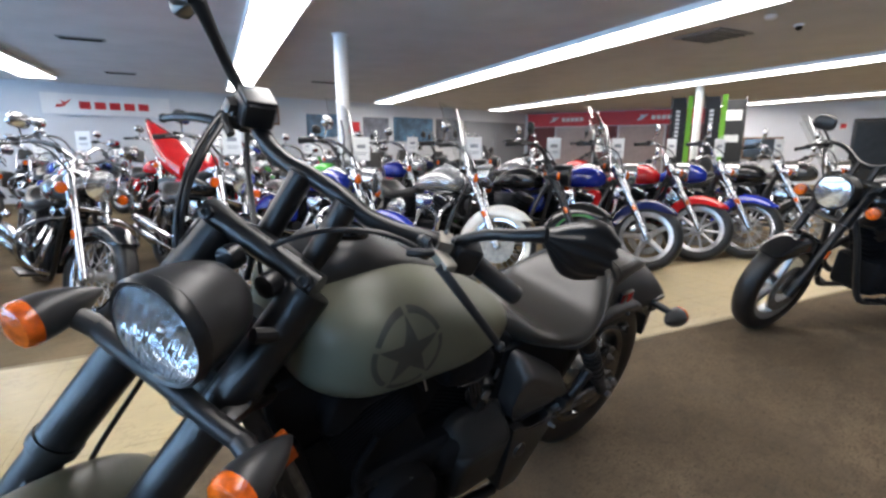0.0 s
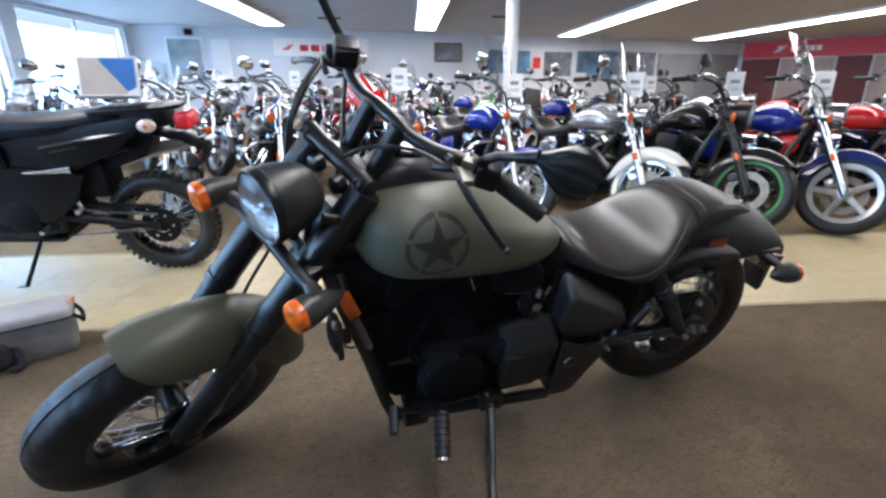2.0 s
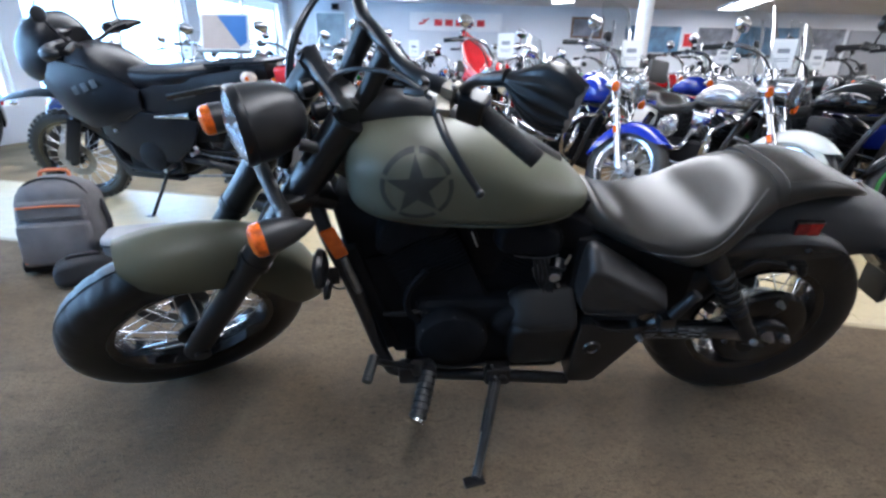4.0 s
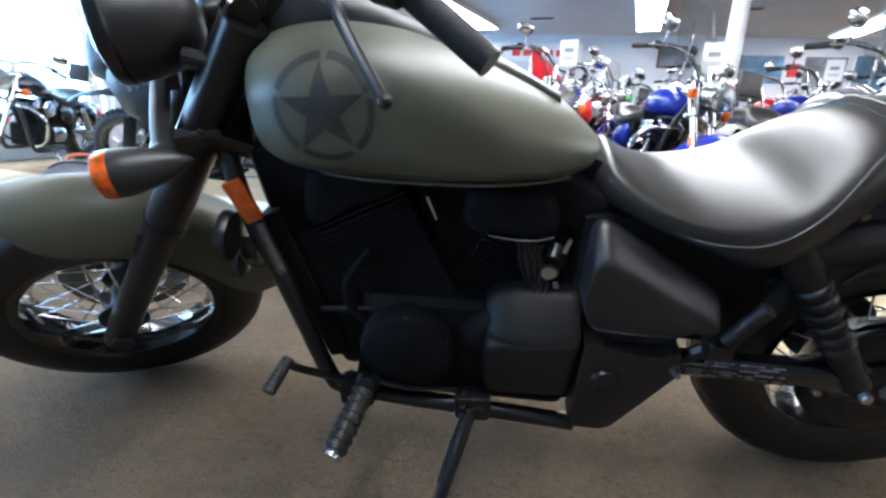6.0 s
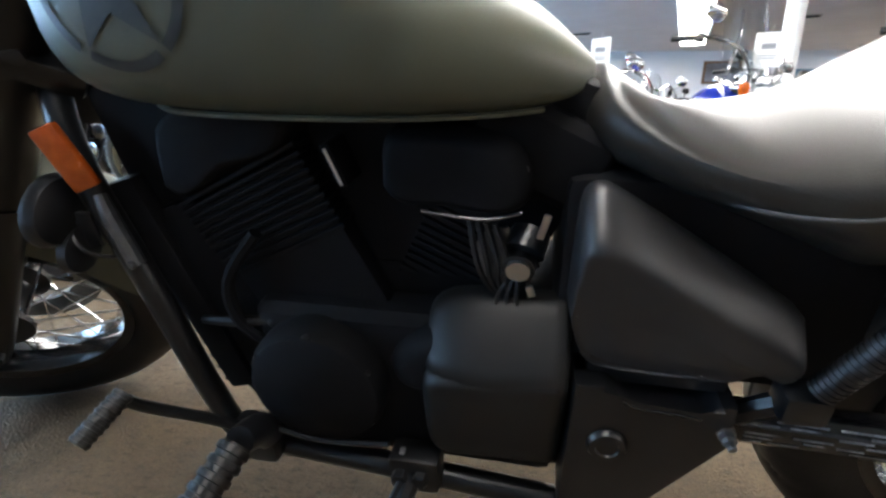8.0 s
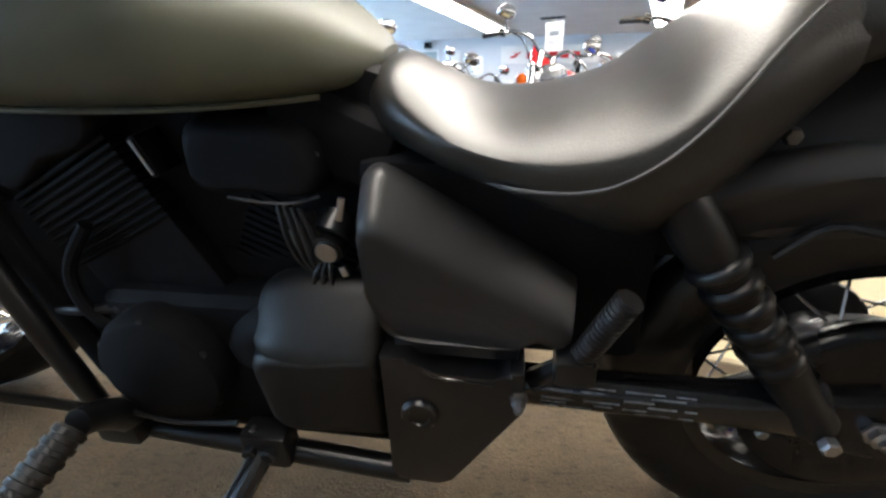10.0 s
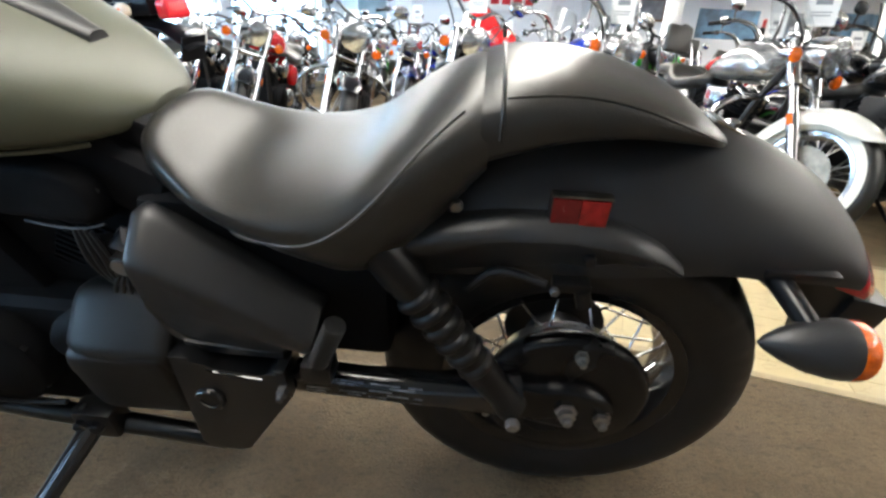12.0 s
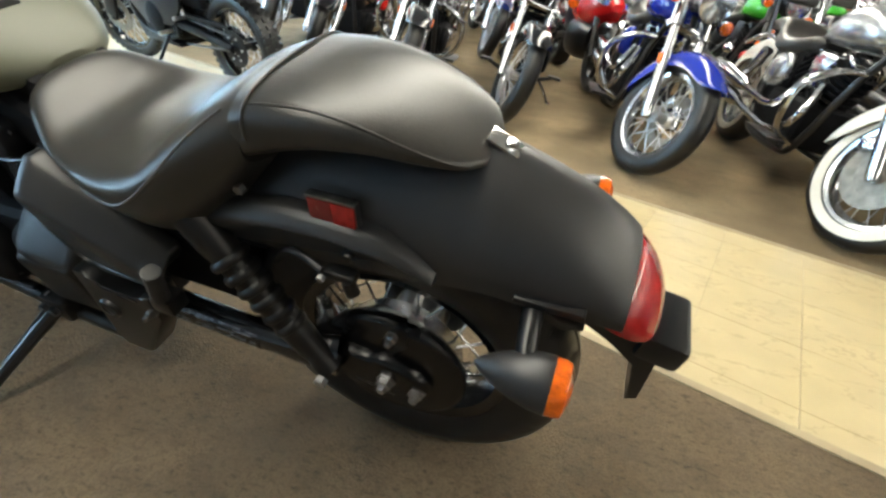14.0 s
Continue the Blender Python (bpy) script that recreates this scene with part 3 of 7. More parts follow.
# wheels
wire_wheel(hero, AXLE_F, 0.332, 0.216, 0.125, LOWER, "hero_front", hub_w=0.13, rim=M_GLOSS, hub=M_BLACK, hub_r=0.055, spk=M_SPOKE)
disc(hero, AXLE_F, 0.148, 0.07, LOWER, "hero")
part("caliper", lambda b: box(b, (-0.72, 0.085, 0.35), (0.09, 0.05, 0.06), 0.012, (0, 30, 0)), M_BLACK, hero, m=LOWER)
wire_wheel(hero, AXLE_R, 0.316, 0.196, 0.165, Matrix.Identity(4), "hero_rear", hub_w=0.16, rim=M_GLOSS, hub=M_BLACK, hub_r=0.095, spk=M_SPOKE)
part("final_drive", lambda b: lathe(b, [(0.03, -0.106), (0.09, -0.106), (0.126, -0.104), (0.136, -0.098), (0.139, -0.088), (0.136, -0.076), (0.125, -0.064), (0.11, -0.03)], 44, AXLE_R), M_DRIVE, hero, "round black shaft-drive housing", sharp=60)
part("drive_case", lambda b: puffed(b, [(0.73, 0.345), (0.745, 0.375), (0.79, 0.372), (0.83, 0.378), (0.88, 0.362), (0.912, 0.325), (0.9, 0.29), (0.86, 0.272), (0.81, 0.276), (0.76, 0.29), (0.735, 0.31)], -0.09, -0.128, 0.018), M_DRIVE, hero, sharp=55)


def nuts(b, at, r=0.018):
    lathe(b, [(r * 1.25, 0.0), (r * 1.25, 0.004), (r, 0.005), (r, 0.014), (r * 0.62, 0.017), (r * 0.6, 0.024), (r * 0.4, 0.026)], 6, at, turn=Matrix(((1, 0, 0), (0, 0, -1), (0, 1, 0))))


for nm, at, r in (("axle_nut", (0.832, -0.128, 0.328), 0.0145), ("filler_cap", (0.889, -0.122, 0.318), 0.0135), ("drain_bolt", (0.84, -0.1, 0.432), 0.0105)):
    part(nm, lambda b: nuts(b, at, r), M_STEEL, hero)
for dx, dz in ((-0.115, 0.03), (-0.10, 0.0), (-0.125, -0.02)):
    part("drive_stud", lambda b: bolt(b, (0.83 + dx, -0.125, 0.335 + dz), 0.008, 0.014), M_STEEL, hero)

# swing arm, shocks, pegs
part("shaft_tube", lambda b: tube(b, [(0.38, -0.145, 0.38), (0.5, -0.145, 0.376), (0.64, -0.142, 0.372), (0.74, -0.115, 0.36)], [0.027, 0.026, 0.028, 0.05], 14), M_GLOSS, hero)
def on_shaft(x, a, lift):
    r = 0.0262 + lift
    return Vector((x, -0.145 - r * math.cos(a), 0.38 - (x - 0.38) * 0.03 + r * math.sin(a)))


sticker = part("warning_sticker", lambda b: skin(b, [[on_shaft(x, a, 0.0012) for a in np.linspace(-0.35, 0.95, 9)] for x in np.linspace(0.425, 0.612, 8)], False, False), M_GLOSS, hero, "worn black and grey printed sticker")
prt = random.Random(3)
for a in (-0.2, 0.02, 0.22, 0.42, 0.62, 0.8):
    x = 0.43
    while x < 0.6:
        w = prt.uniform(0.012, 0.045)
        if prt.random() < 0.75:
            part("printed_bar", lambda b: skin(b, [[on_shaft(q, t, 0.002) for t in np.linspace(a - 0.045, a + 0.045, 3)] for q in np.linspace(x, min(0.607, x + w), 4)], False, False), M_PRINT, sticker)
        x += w + prt.uniform(0.004, 0.012)
part("swing_arm", lambda b: tube(b, [(0.38, 0.145, 0.38), (0.6, 0.14, 0.37), (0.83, 0.12, 0.325)], 0.028, 12), M_BLACK, hero)


def shock(side):
    y = -0.15 * side
    top, low = Vector((0.535, y * 0.93, 0.65)), Vector((0.742, y * 1.04, 0.362))
    d = low - top
    q = d.normalized().to_track_quat("Z", "Y").to_matrix()
    L = d.length
    prof = [(0.012, 0.0), (0.023, 0.003), (0.027, 0.01), (0.028, 0.03), (0.0285, L * 0.2), (0.027, L * 0.24)]
    body = prof + [(0.025, L * 0.27), (0.0255, L * 0.76), (0.024, L * 0.82), (0.021, L * 0.9), (0.024, L * 0.95), (0.024, L), (0.012, L + 0.004)]
    s = part("shock_absorber", lambda b: lathe(b, body, 22, top, turn=q), M_SHOCK, hero, sharp=50)
    for k in range(6):
        h = L * (0.3 + 0.08 * k)
        r = 0.0325 - 0.0008 * k
        part("shock_ring", lambda b: lathe(b, [(0.0245, h - 0.0095), (r * 0.93, h - 0.0075), (r, h - 0.003), (r, h + 0.002), (r * 0.94, h + 0.0065), (0.0245, h + 0.0085)], 22, top, turn=q, cap=False), M_SHOCK, s, sharp=60)
    part("shock_bolt", lambda b: bolt(b, (0.742, y * 1.04 + (-0.026 if side > 0 else 0.026), 0.362), 0.011, 0.012, -1 if side > 0 else 1), M_STEEL, s)


shock(1)
shock(-1)


def peg_rubber(b, p, q, r, n=9, deep=0.86):
    p, q = Vector(p), Vector(q)
    f, R = [0.0], [r * deep]
    for k in range(n):
        f += [(k + 0.14) / n, (k + 0.2) / n, (k + 0.7) / n, (k + 0.76) / n]
        R += [r * deep, r, r, r * deep]
    d = (q - p).normalized()
    o = d.orthogonal().normalized()
    e = d.cross(o)
    skin(b, [[p.lerp(q, t) + (o * math.cos(a) + e * math.sin(a)) * c for a in np.linspace(0, 2 * math.pi, 12, False)] for t, c in zip(f + [1.0], R + [r * deep])])


part("passenger_peg", lambda b: peg_rubber(b, (0.468, -0.197, 0.475), (0.503, -0.209, 0.559), 0.0148, 15, 0.9), M_RUBBER, hero)
part("peg_bracket", lambda b: (box(b, (0.462, -0.185, 0.45), (0.045, 0.04, 0.035), 0.008), tube(b, [(0.42, -0.16, 0.40), (0.465, -0.185, 0.455)], 0.014, 8, 1)), M_BLACK, hero)

# frame
for s in (-1, 1):
    part("frame_tube", lambda b: tube(b, [(-0.455, s * 0.05, 0.81), (-0.412, s * 0.11, 0.675), (-0.35, s * 0.13, 0.50), (-0.285, s * 0.14, 0.27), (-0.25, s * 0.145, 0.228), (-0.15, s * 0.15, 0.218), (0.03, s * 0.155, 0.21), (0.25, s * 0.155, 0.19)], 0.0185, 12, 5), M_BLACK, hero)
part("pivot_plate", lambda b: (plate(b, [(0.236, 0.442), (0.27, 0.444), (0.288, 0.426), (0.302, 0.4195), (0.374, 0.4135), (0.385, 0.42), (0.392, 0.432), (0.408, 0.432), (0.411, 0.372), (0.318, 0.225), (0.298, 0.214), (0.242, 0.216), (0.232, 0.232)], -0.19, -0.13, 0.007), plate(b, [(0.25, 0.43), (0.4, 0.43), (0.405, 0.465), (0.25, 0.47)], -0.165, -0.14, 0.004)), M_BLACK, hero, sharp=50)
part("pivot_cap", lambda b: lathe(b, [(0.024, 0), (0.0235, 0.004), (0.021, 0.0075), (0.014, 0.008), (0.013, 0.0055), (0.002, 0.0055)], 24, (0.281, -0.19, 0.355), turn=Matrix(((1, 0, 0), (0, 0, -1), (0, 1, 0)))), M_BLACK, hero)
part("slot_lip", lambda b: tube(b, [(0.289, -0.1885, 0.4255), (0.302, -0.1895, 0.4185), (0.34, -0.19, 0.4155), (0.374, -0.1895, 0.4125)], 0.0026, 8), M_GLOSS, hero)
part("frame_bolt", lambda b: nuts(b, (0.403, -0.186, 0.395), 0.009), M_DARKSTEEL, hero)
part("backbone", lambda b: tube(b, [(-0.42, 0, 0.84), (-0.2, 0, 0.73), (0.15, 0, 0.68), (0.45, 0, 0.6)], 0.035, 10), M_BLACK, hero)
part("head_tube", lambda b: tube(b, [(-0.50, 0, 0.70), (-0.385, 0, 0.87)], 0.042, 16, 1), M_BLACK, hero)
part("radiator", lambda b: box(b, (-0.315, 0, 0.455), (0.05, 0.22, 0.36), 0.008, (0, -17, 0)), M_ENGINE, hero)
for k in range(14):
    part("radiator_fin", lambda b: box(b, (-0.347, 0, 0.45), (0.006, 0.2, 0.006), 0.001, (0, -17, 0), 1), M_ENGINE, hero, key="rad_fin", m=Matrix.Translation((-0.0068 * (k - 7), 0, 0.0235 * (k - 7))))
part("engine_front", lambda b: box(b, (-0.225, 0, 0.43), (0.16, 0.2, 0.36), 0.03, (0, -12, 0)), M_ENGINE, hero)
part("wiring_cover", lambda b: box(b, (-0.29, 0, 0.67), (0.2, 0.17, 0.2), 0.03, (0, -10, 0), 3), M_ENGINE, hero, "black plastic cover under the tank front")
horn = part("horn", lambda b: (lathe(b, [(0.015, -0.022), (0.04, -0.014), (0.045, -0.004), (0.045, 0.004), (0.03, 0.012), (0.012, 0.016)], 22, (-0.432, -0.15, 0.60), turn=Matrix(((0, 0, -1), (0.25, 1, 0), (1, 0, 0)))), lathe(b, [(0.012, -0.01), (0.03, -0.006), (0.032, 0.006), (0.012, 0.012)], 20, (-0.418, -0.148, 0.545), turn=Matrix(((0, 0, -1), (0.25, 1, 0), (1, 0, 0))))), M_BLACK, hero)
part("horn_bracket", lambda b: (tube(b, [(-0.43, -0.145, 0.585), (-0.40, -0.135, 0.58), (-0.375, -0.125, 0.585)], 0.007, 8, 2), box(b, (-0.405, -0.14, 0.57), (0.035, 0.008, 0.05), 0.003)), M_BLACK, horn)
part("horn_wire", lambda b: tube(b, [(-0.42, -0.15, 0.575), (-0.4, -0.16, 0.55), (-0.38, -0.14, 0.53), (-0.365, -0.125, 0.55)], 0.003, 6, 4), M_RUBBER, horn)
part("side_reflector", lambda b: box(b, (-0.39, -0.142, 0.668), (0.036, 0.012, 0.085), 0.005, (0, -20, 12)), M_DARKAMBER, hero, "amber side reflector on the frame tube")

# engine
part("crankcase", lambda b: (box(b, (0.03, 0, 0.345), (0.46, 0.27, 0.25), 0.035, seg=3), box(b, (0.0, 0, 0.232), (0.46, 0.24, 0.07), 0.02)), M_ENGINE, hero)
part("alternator_cover", lambda b: lathe(b, [(0.098, 0.0), (0.098, 0.035), (0.09, 0.05), (0.08, 0.055), (0.02, 0.058)], 36, (-0.10, -0.125, 0.36), turn=Matrix(((1, 0, 0), (0, 0, -1), (0, 1, 0)))), M_ENGINE, hero)
for k in range(6):
    part("cover_bolt", lambda b: bolt(b, (-0.10 + 0.088 * math.cos(k * 1.05 + 0.5), -0.163, 0.36 + 0.088 * math.sin(k * 1.05 + 0.5)), 0.007, 0.01), M_BLACK, hero)


part("gearbox_cover", lambda b: puffed(b, [(0.05, 0.35), (0.052, 0.405), (0.075, 0.428), (0.14, 0.436), (0.215, 0.44), (0.232, 0.43), (0.234, 0.36), (0.231, 0.288), (0.215, 0.276), (0.13, 0.268), (0.075, 0.268), (0.054, 0.29)], -0.12, -0.194, 0.022, 0.12), M_COVER, hero, sharp=55)
part("sprocket_hump", lambda b: puffed(b, [(-0.002, 0.40), (0.012, 0.43), (0.045, 0.456), (0.085, 0.468), (0.12, 0.45), (0.12, 0.38), (0.06, 0.355), (0.015, 0.365)], -0.09, -0.162, 0.034, 0.0), M_ENGINE, hero, sharp=55)
part("cover_roof", lambda b: skin(b, [[(x, -0.1 + (y + 0.1) * f, 0.42 + (z - 0.42) * f) for y, z in ((-0.09, 0.39), (-0.184, 0.39), (-0.19, 0.42), (-0.189, 0.433), (-0.183, 0.443), (-0.16, 0.467), (-0.137, 0.491), (-0.126, 0.5), (-0.112, 0.504), (-0.09, 0.502))] for x, f in ((0.05, 0.45), (0.055, 0.66), (0.066, 0.82), (0.083, 0.93), (0.108, 0.985), (0.15, 1.005), (0.21, 1.0), (0.224, 0.98), (0.23, 0.93), (0.232, 0.8))]), M_COVER, hero, "sloping top of the gearbox cover", sharp=70)
part("clamp_rod", lambda b: (tube(b, [(-0.285, -0.122, 0.424), (-0.23, -0.13, 0.432), (-0.172, -0.126, 0.438)], [0.006, 0.008, 0.007], 10, 3), ball(b, (-0.168, -0.126, 0.438), (0.01, 0.01, 0.01), 12, 8)), M_COVER, hero)
for x, z in ((0.018, 0.262), (0.239, 0.318), (0.238, 0.29)):
    part("case_bolt", lambda b: bolt(b, (x, -0.165, z), 0.0055, 0.012), M_DARKSTEEL, hero)


def cylinder(tilt, at, z0, wide, deep):
    R_ = Matrix.Translation(at) @ Matrix.Rotation(radians(tilt), 4, "Y")
    def core(b):
        box(b, (0, 0, 0.13), (wide - 0.012, deep - 0.009, 0.26), 0.01)
        box(b, (0, 0, 0.31), (0.17, 0.2, 0.1), 0.03, seg=3)
    c = part("cylinder", core, M_ENGINE, hero, m=R_)
    for k in range(11):
        part("fin", lambda b: box(b, (0, 0, 0), (wide, deep, 0.0062), 0.0026, seg=2), M_ENGINE, c, key=("fin", wide), m=Matrix.Translation((0, 0, z0 + 0.0113 * k)))
    return c


cylinder(-26, (-0.075, 0, 0.40), 0.155, 0.2, 0.216)
cylinder(26, (0.04, 0, 0.40), 0.075, 0.16, 0.15)
part("head_shroud", lambda b: puffed(b, [(-0.30, 0.62), (-0.29, 0.70), (-0.24, 0.735), (-0.15, 0.735), (-0.1, 0.715), (-0.12, 0.675), (-0.2, 0.642), (-0.27, 0.605)], -0.04, -0.115, 0.02), M_ENGINE, hero, sharp=55)
part("printed_label", lambda b: box(b, (-0.053, -0.117, 0.661), (0.004, 0.003, 0.046), 0.0008, (0, -21, 0), 1), M_ALU, hero, "thin pale printed strip")
part("label_base", lambda b: box(b, (-0.053, -0.085, 0.661), (0.014, 0.06, 0.054), 0.004, (0, -21, 0)), M_ENGINE, hero)
part("intake_cover", lambda b: puffed(b, [(0.0, 0.64), (0.005, 0.69), (0.03, 0.708), (0.11, 0.708), (0.16, 0.69), (0.176, 0.65), (0.168, 0.62), (0.13, 0.611), (0.05, 0.616), (0.015, 0.622)], -0.05, -0.128, 0.02), M_ENGINE, hero, sharp=55)
part("intake_edge", lambda b: tube(b, [(0.05, -0.121, 0.6145), (0.09, -0.1225, 0.610), (0.131, -0.122, 0.609), (0.165, -0.118, 0.617)], 0.0018, 6), M_DARKSTEEL, hero)
part("breather_hose", lambda b: tube(b, [(-0.17, -0.12, 0.57), (-0.22, -0.13, 0.5), (-0.21, -0.135, 0.43), (-0.15, -0.12, 0.38)], 0.009, 8), M_ENGINE, hero)
part("ignition_lock", lambda b: (tube(b, [(0.172, -0.06, 0.56), (0.164, -0.121, 0.546)], 0.02, 14, 1), tube(b, [(0.176, -0.09, 0.58), (0.169, -0.11, 0.563)], 0.024, 12, 1)), M_BLACK, hero)
# flat plates stand in for the pale gap between the lock wires
part("lock_gap_plate", lambda b: (plate(b, [(0.106, 0.56), (0.124, 0.585), (0.15, 0.592), (0.157, 0.55), (0.15, 0.515), (0.138, 0.503), (0.116, 0.53)], -0.104, -0.1, 0.001), plate(b, [(0.148, 0.622), (0.164, 0.674), (0.17, 0.665), (0.166, 0.625)], -0.112, -0.108, 0.001)), M_DARKSTEEL, hero, "flat dull steel plates filling the gap behind the lock")
for k in range(4):
    part("lock_wire", lambda b: tube(b, [(0.105 + 0.01 * k, -0.108 - 0.002 * k, 0.6), (0.113 + 0.013 * k, -0.118, 0.56 - 0.004 * k), (0.125 + 0.008 * k, -0.117, 0.525), (0.15 + 0.004 * k, -0.11, 0.49)], 0.0042, 6), M_RUBBER, hero)
part("tube_clamp", lambda b: (tube(b, [(-0.374, -0.13, 0.617), (-0.364, -0.136, 0.585), (-0.342, -0.142, 0.522)], [0.008, 0.0115, 0.0115], 10, 3), bolt(b, (-0.341, -0.15, 0.527), 0.006, 0.006)), M_DARKSTEEL, hero, "dull steel clamp on the frame tube")
part("lock_face", lambda b: tube(b, [(0.164, -0.12, 0.546), (0.1638, -0.126, 0.545)], 0.0145, 16, 1), M_STEEL, hero, "bare metal key slot")
for x, y, z, w, h, r in ((0.19, -0.122, 0.603, 0.008, 0.03, 15), (0.18, -0.118, 0.515, 0.009, 0.014, -20)):
    part("bracket_plate", lambda b: box(b, (x, y, z), (w, 0.005, h), 0.001, (0, r, 0)), M_STEEL, hero)
for k in range(3):
    part("wire", lambda b: tube(b, [(0.165, -0.11, 0.545), (0.14 + 0.012 * k, -0.125, 0.505), (0.155 + 0.01 * k, -0.12, 0.47), (0.185, -0.1, 0.455)], 0.003, 6), M_BLACK, hero)

# side cover
SC = [(p.x, p.y) for p in catmull([(0.222, 0.52), (0.224, 0.60), (0.228, 0.648), (0.245, 0.66), (0.272, 0.648), (0.36, 0.594), (0.448, 0.537), (0.462, 0.52), (0.444, 0.492), (0.41, 0.46), (0.388, 0.452), (0.32, 0.450), (0.262, 0.452), (0.238, 0.468), (0.222, 0.52)], 3)[:-1]]


def side_panel(b, s):
    """A moulded cover: a slope under its upper edge, a soft crease, and an outer face that draws in towards the foot."""
    cx, cz = 0.315, 0.535
    rows = []
    for f, up, y, sink in ((1.0, 0, 0.12, 0), (1.0, 0, 0.142, 0), (0.99, -0.004, 0.149, 0), (0.985, -0.014, 0.161, 0.1), (0.975, -0.026, 0.175, 0.3), (0.968, -0.034, 0.184, 0.5), (0.96, -0.0385, 0.1885, 0.7), (0.95, -0.042, 0.1915, 0.9), (0.93, -0.046, 0.1935, 1), (0.88, -0.049, 0.1945, 1), (0.5, -0.032, 0.1955, 1)):
        row = []
        for x, z in SC:
            zz = cz + (z - cz) * f + (up * min(1.0, max(0.0, (z - cz + 0.03 + (x - 0.3) * 0.25) / 0.05)))
            crease = 0.612 - 0.42 * (x - 0.25)
            row.append((cx + (x - cx) * f, s * (y - sink * 0.2 * max(0.0, crease - zz)), zz))
        rows.append(row)
    skin(b, rows)


for s in (-1, 1):
    part("side_cover", lambda b: side_panel(b, s), M_MATTE, hero, "matte black side cover", sharp=45)
    part("cover_recess", lambda b: box(b, (0.352, s * 0.166, 0.476), (0.075, 0.012, 0.006), 0.002, (0, 3, 0)), M_BLACK, hero)
part("battery_box", lambda b: (box(b, (0.38, 0, 0.53), (0.34, 0.23, 0.26), 0.02), box(b, (0.52, 0, 0.62), (0.22, 0.2, 0.16), 0.02)), M_ENGINE, hero)
part("airbox", lambda b: (box(b, (0.0, 0, 0.60), (0.34, 0.14, 0.22), 0.03), box(b, (0.0, 0, 0.46), (0.24, 0.15, 0.12), 0.02)), M_ENGINE, hero)

part("tank_mount", lambda b: box(b, (0.195, 0, 0.715), (0.14, 0.15, 0.09), 0.02, (0, 20, 0)), M_ENGINE, hero)

# tank
TANK = [(-0.362, 0.825, 0.885, 0.03, 0.855), (-0.354, 0.775, 0.915, 0.11, 0.845), (-0.327, 0.745, 0.938, 0.168, 0.85), (-0.268, 0.728, 0.957, 0.207, 0.852), (-0.19, 0.72, 0.962, 0.215, 0.85), (-0.1, 0.716, 0.946, 0.209, 0.83), (0.01, 0.715, 0.905, 0.192, 0.795), (0.095, 0.717, 0.864, 0.167, 0.775), (0.165, 0.722, 0.823, 0.133, 0.762), (0.212, 0.732, 0.785, 0.09, 0.752), (0.234, 0.745, 0.764, 0.038, 0.753)]
TK = smooth_st(TANK, 4)
tank = part("fuel_tank", lambda b: skin(b, oval(TK, 40, 2.5, 3.4)), M_OLIVE, hero, "matte olive teardrop fuel tank")
for s in (-1, 1):
    part("tank_seam", lambda b: tube(b, [(x, s * side_y(TK, x, 0.732, 2.5, 3.4), 0.727) for x in np.linspace(-0.27, 0.18, 12)], 0.0034, 6, 2), M_OLIVE, tank)
part("fuel_cap", lambda b: lathe(b, [(0.042, 0.0), (0.042, 0.012), (0.036, 0.018), (0.01, 0.021)], 24, (-0.05, 0, 0.93), axis="z", turn=Matrix.Rotation(radians(14), 3, "Y")), M_BLACK, tank)
part("dash_panel", lambda b: skin(b, oval(smooth_st([(-0.35, 0.88, 0.915, 0.02, 0.9), (-0.325, 0.875, 0.965, 0.068, 0.92), (-0.285, 0.88, 1.0, 0.085, 0.935), (-0.235, 0.89, 1.013, 0.088, 0.94), (-0.175, 0.895, 0.998, 0.08, 0.94), (-0.1, 0.885, 0.962, 0.064, 0.92), (0.03, 0.855, 0.908, 0.045, 0.88), (0.16, 0.80, 0.838, 0.018, 0.82)], 3), 24, 3.0)), M_MATTE, tank, "black dash console on the tank")
part("speedometer", lambda b: lathe(b, [(0.05, -0.01), (0.052, 0.004), (0.048, 0.012), (0.043, 0.013), (0.042, 0.009), (0.002, 0.009)], 28, (-0.225, 0, 1.008), axis="z", turn=Matrix.Rotation(radians(10), 3, "Y")), M_GLOSS, tank, "round speedometer glass in the console")


def on_tank(pts, lift=0.0012):
    return [Vector((x, -side_y(TK, x, z, 2.5, 3.4) - lift, z)) for x, z in pts]


def star(b):
    cx, cz, R1, R2 = -0.195, 0.853, 0.066, 0.026
    tips = [(cx + (R1 if k % 2 == 0 else R2) * math.sin(k * math.pi / 5 - 0.06), cz + (R1 if k % 2 == 0 else R2) * math.cos(k * math.pi / 5 - 0.06)) for k in range(10)]
    n = 5
    for k in range(10):
        p, q, o = Vector(tips[k]), Vector(tips[(k + 1) % 10]), Vector((cx, cz))
        grid = {}
        for i in range(n + 1):
            for j in range(n + 1 - i):
                w = o + (p - o) * i / n + (q - o) * j / n
                grid[i, j] = b.verts.new(on_tank([w])[0])
        for i in range(n):
            for j in range(n - i):
                b.faces.new((grid[i, j], grid[i + 1, j], grid[i, j + 1]))
                if i + j < n - 1:
                    b.faces.new((grid[i + 1, j], grid[i + 1, j + 1], grid[i, j + 1]))
    bmesh.ops.remove_doubles(b, verts=b.verts, dist=1e-6)


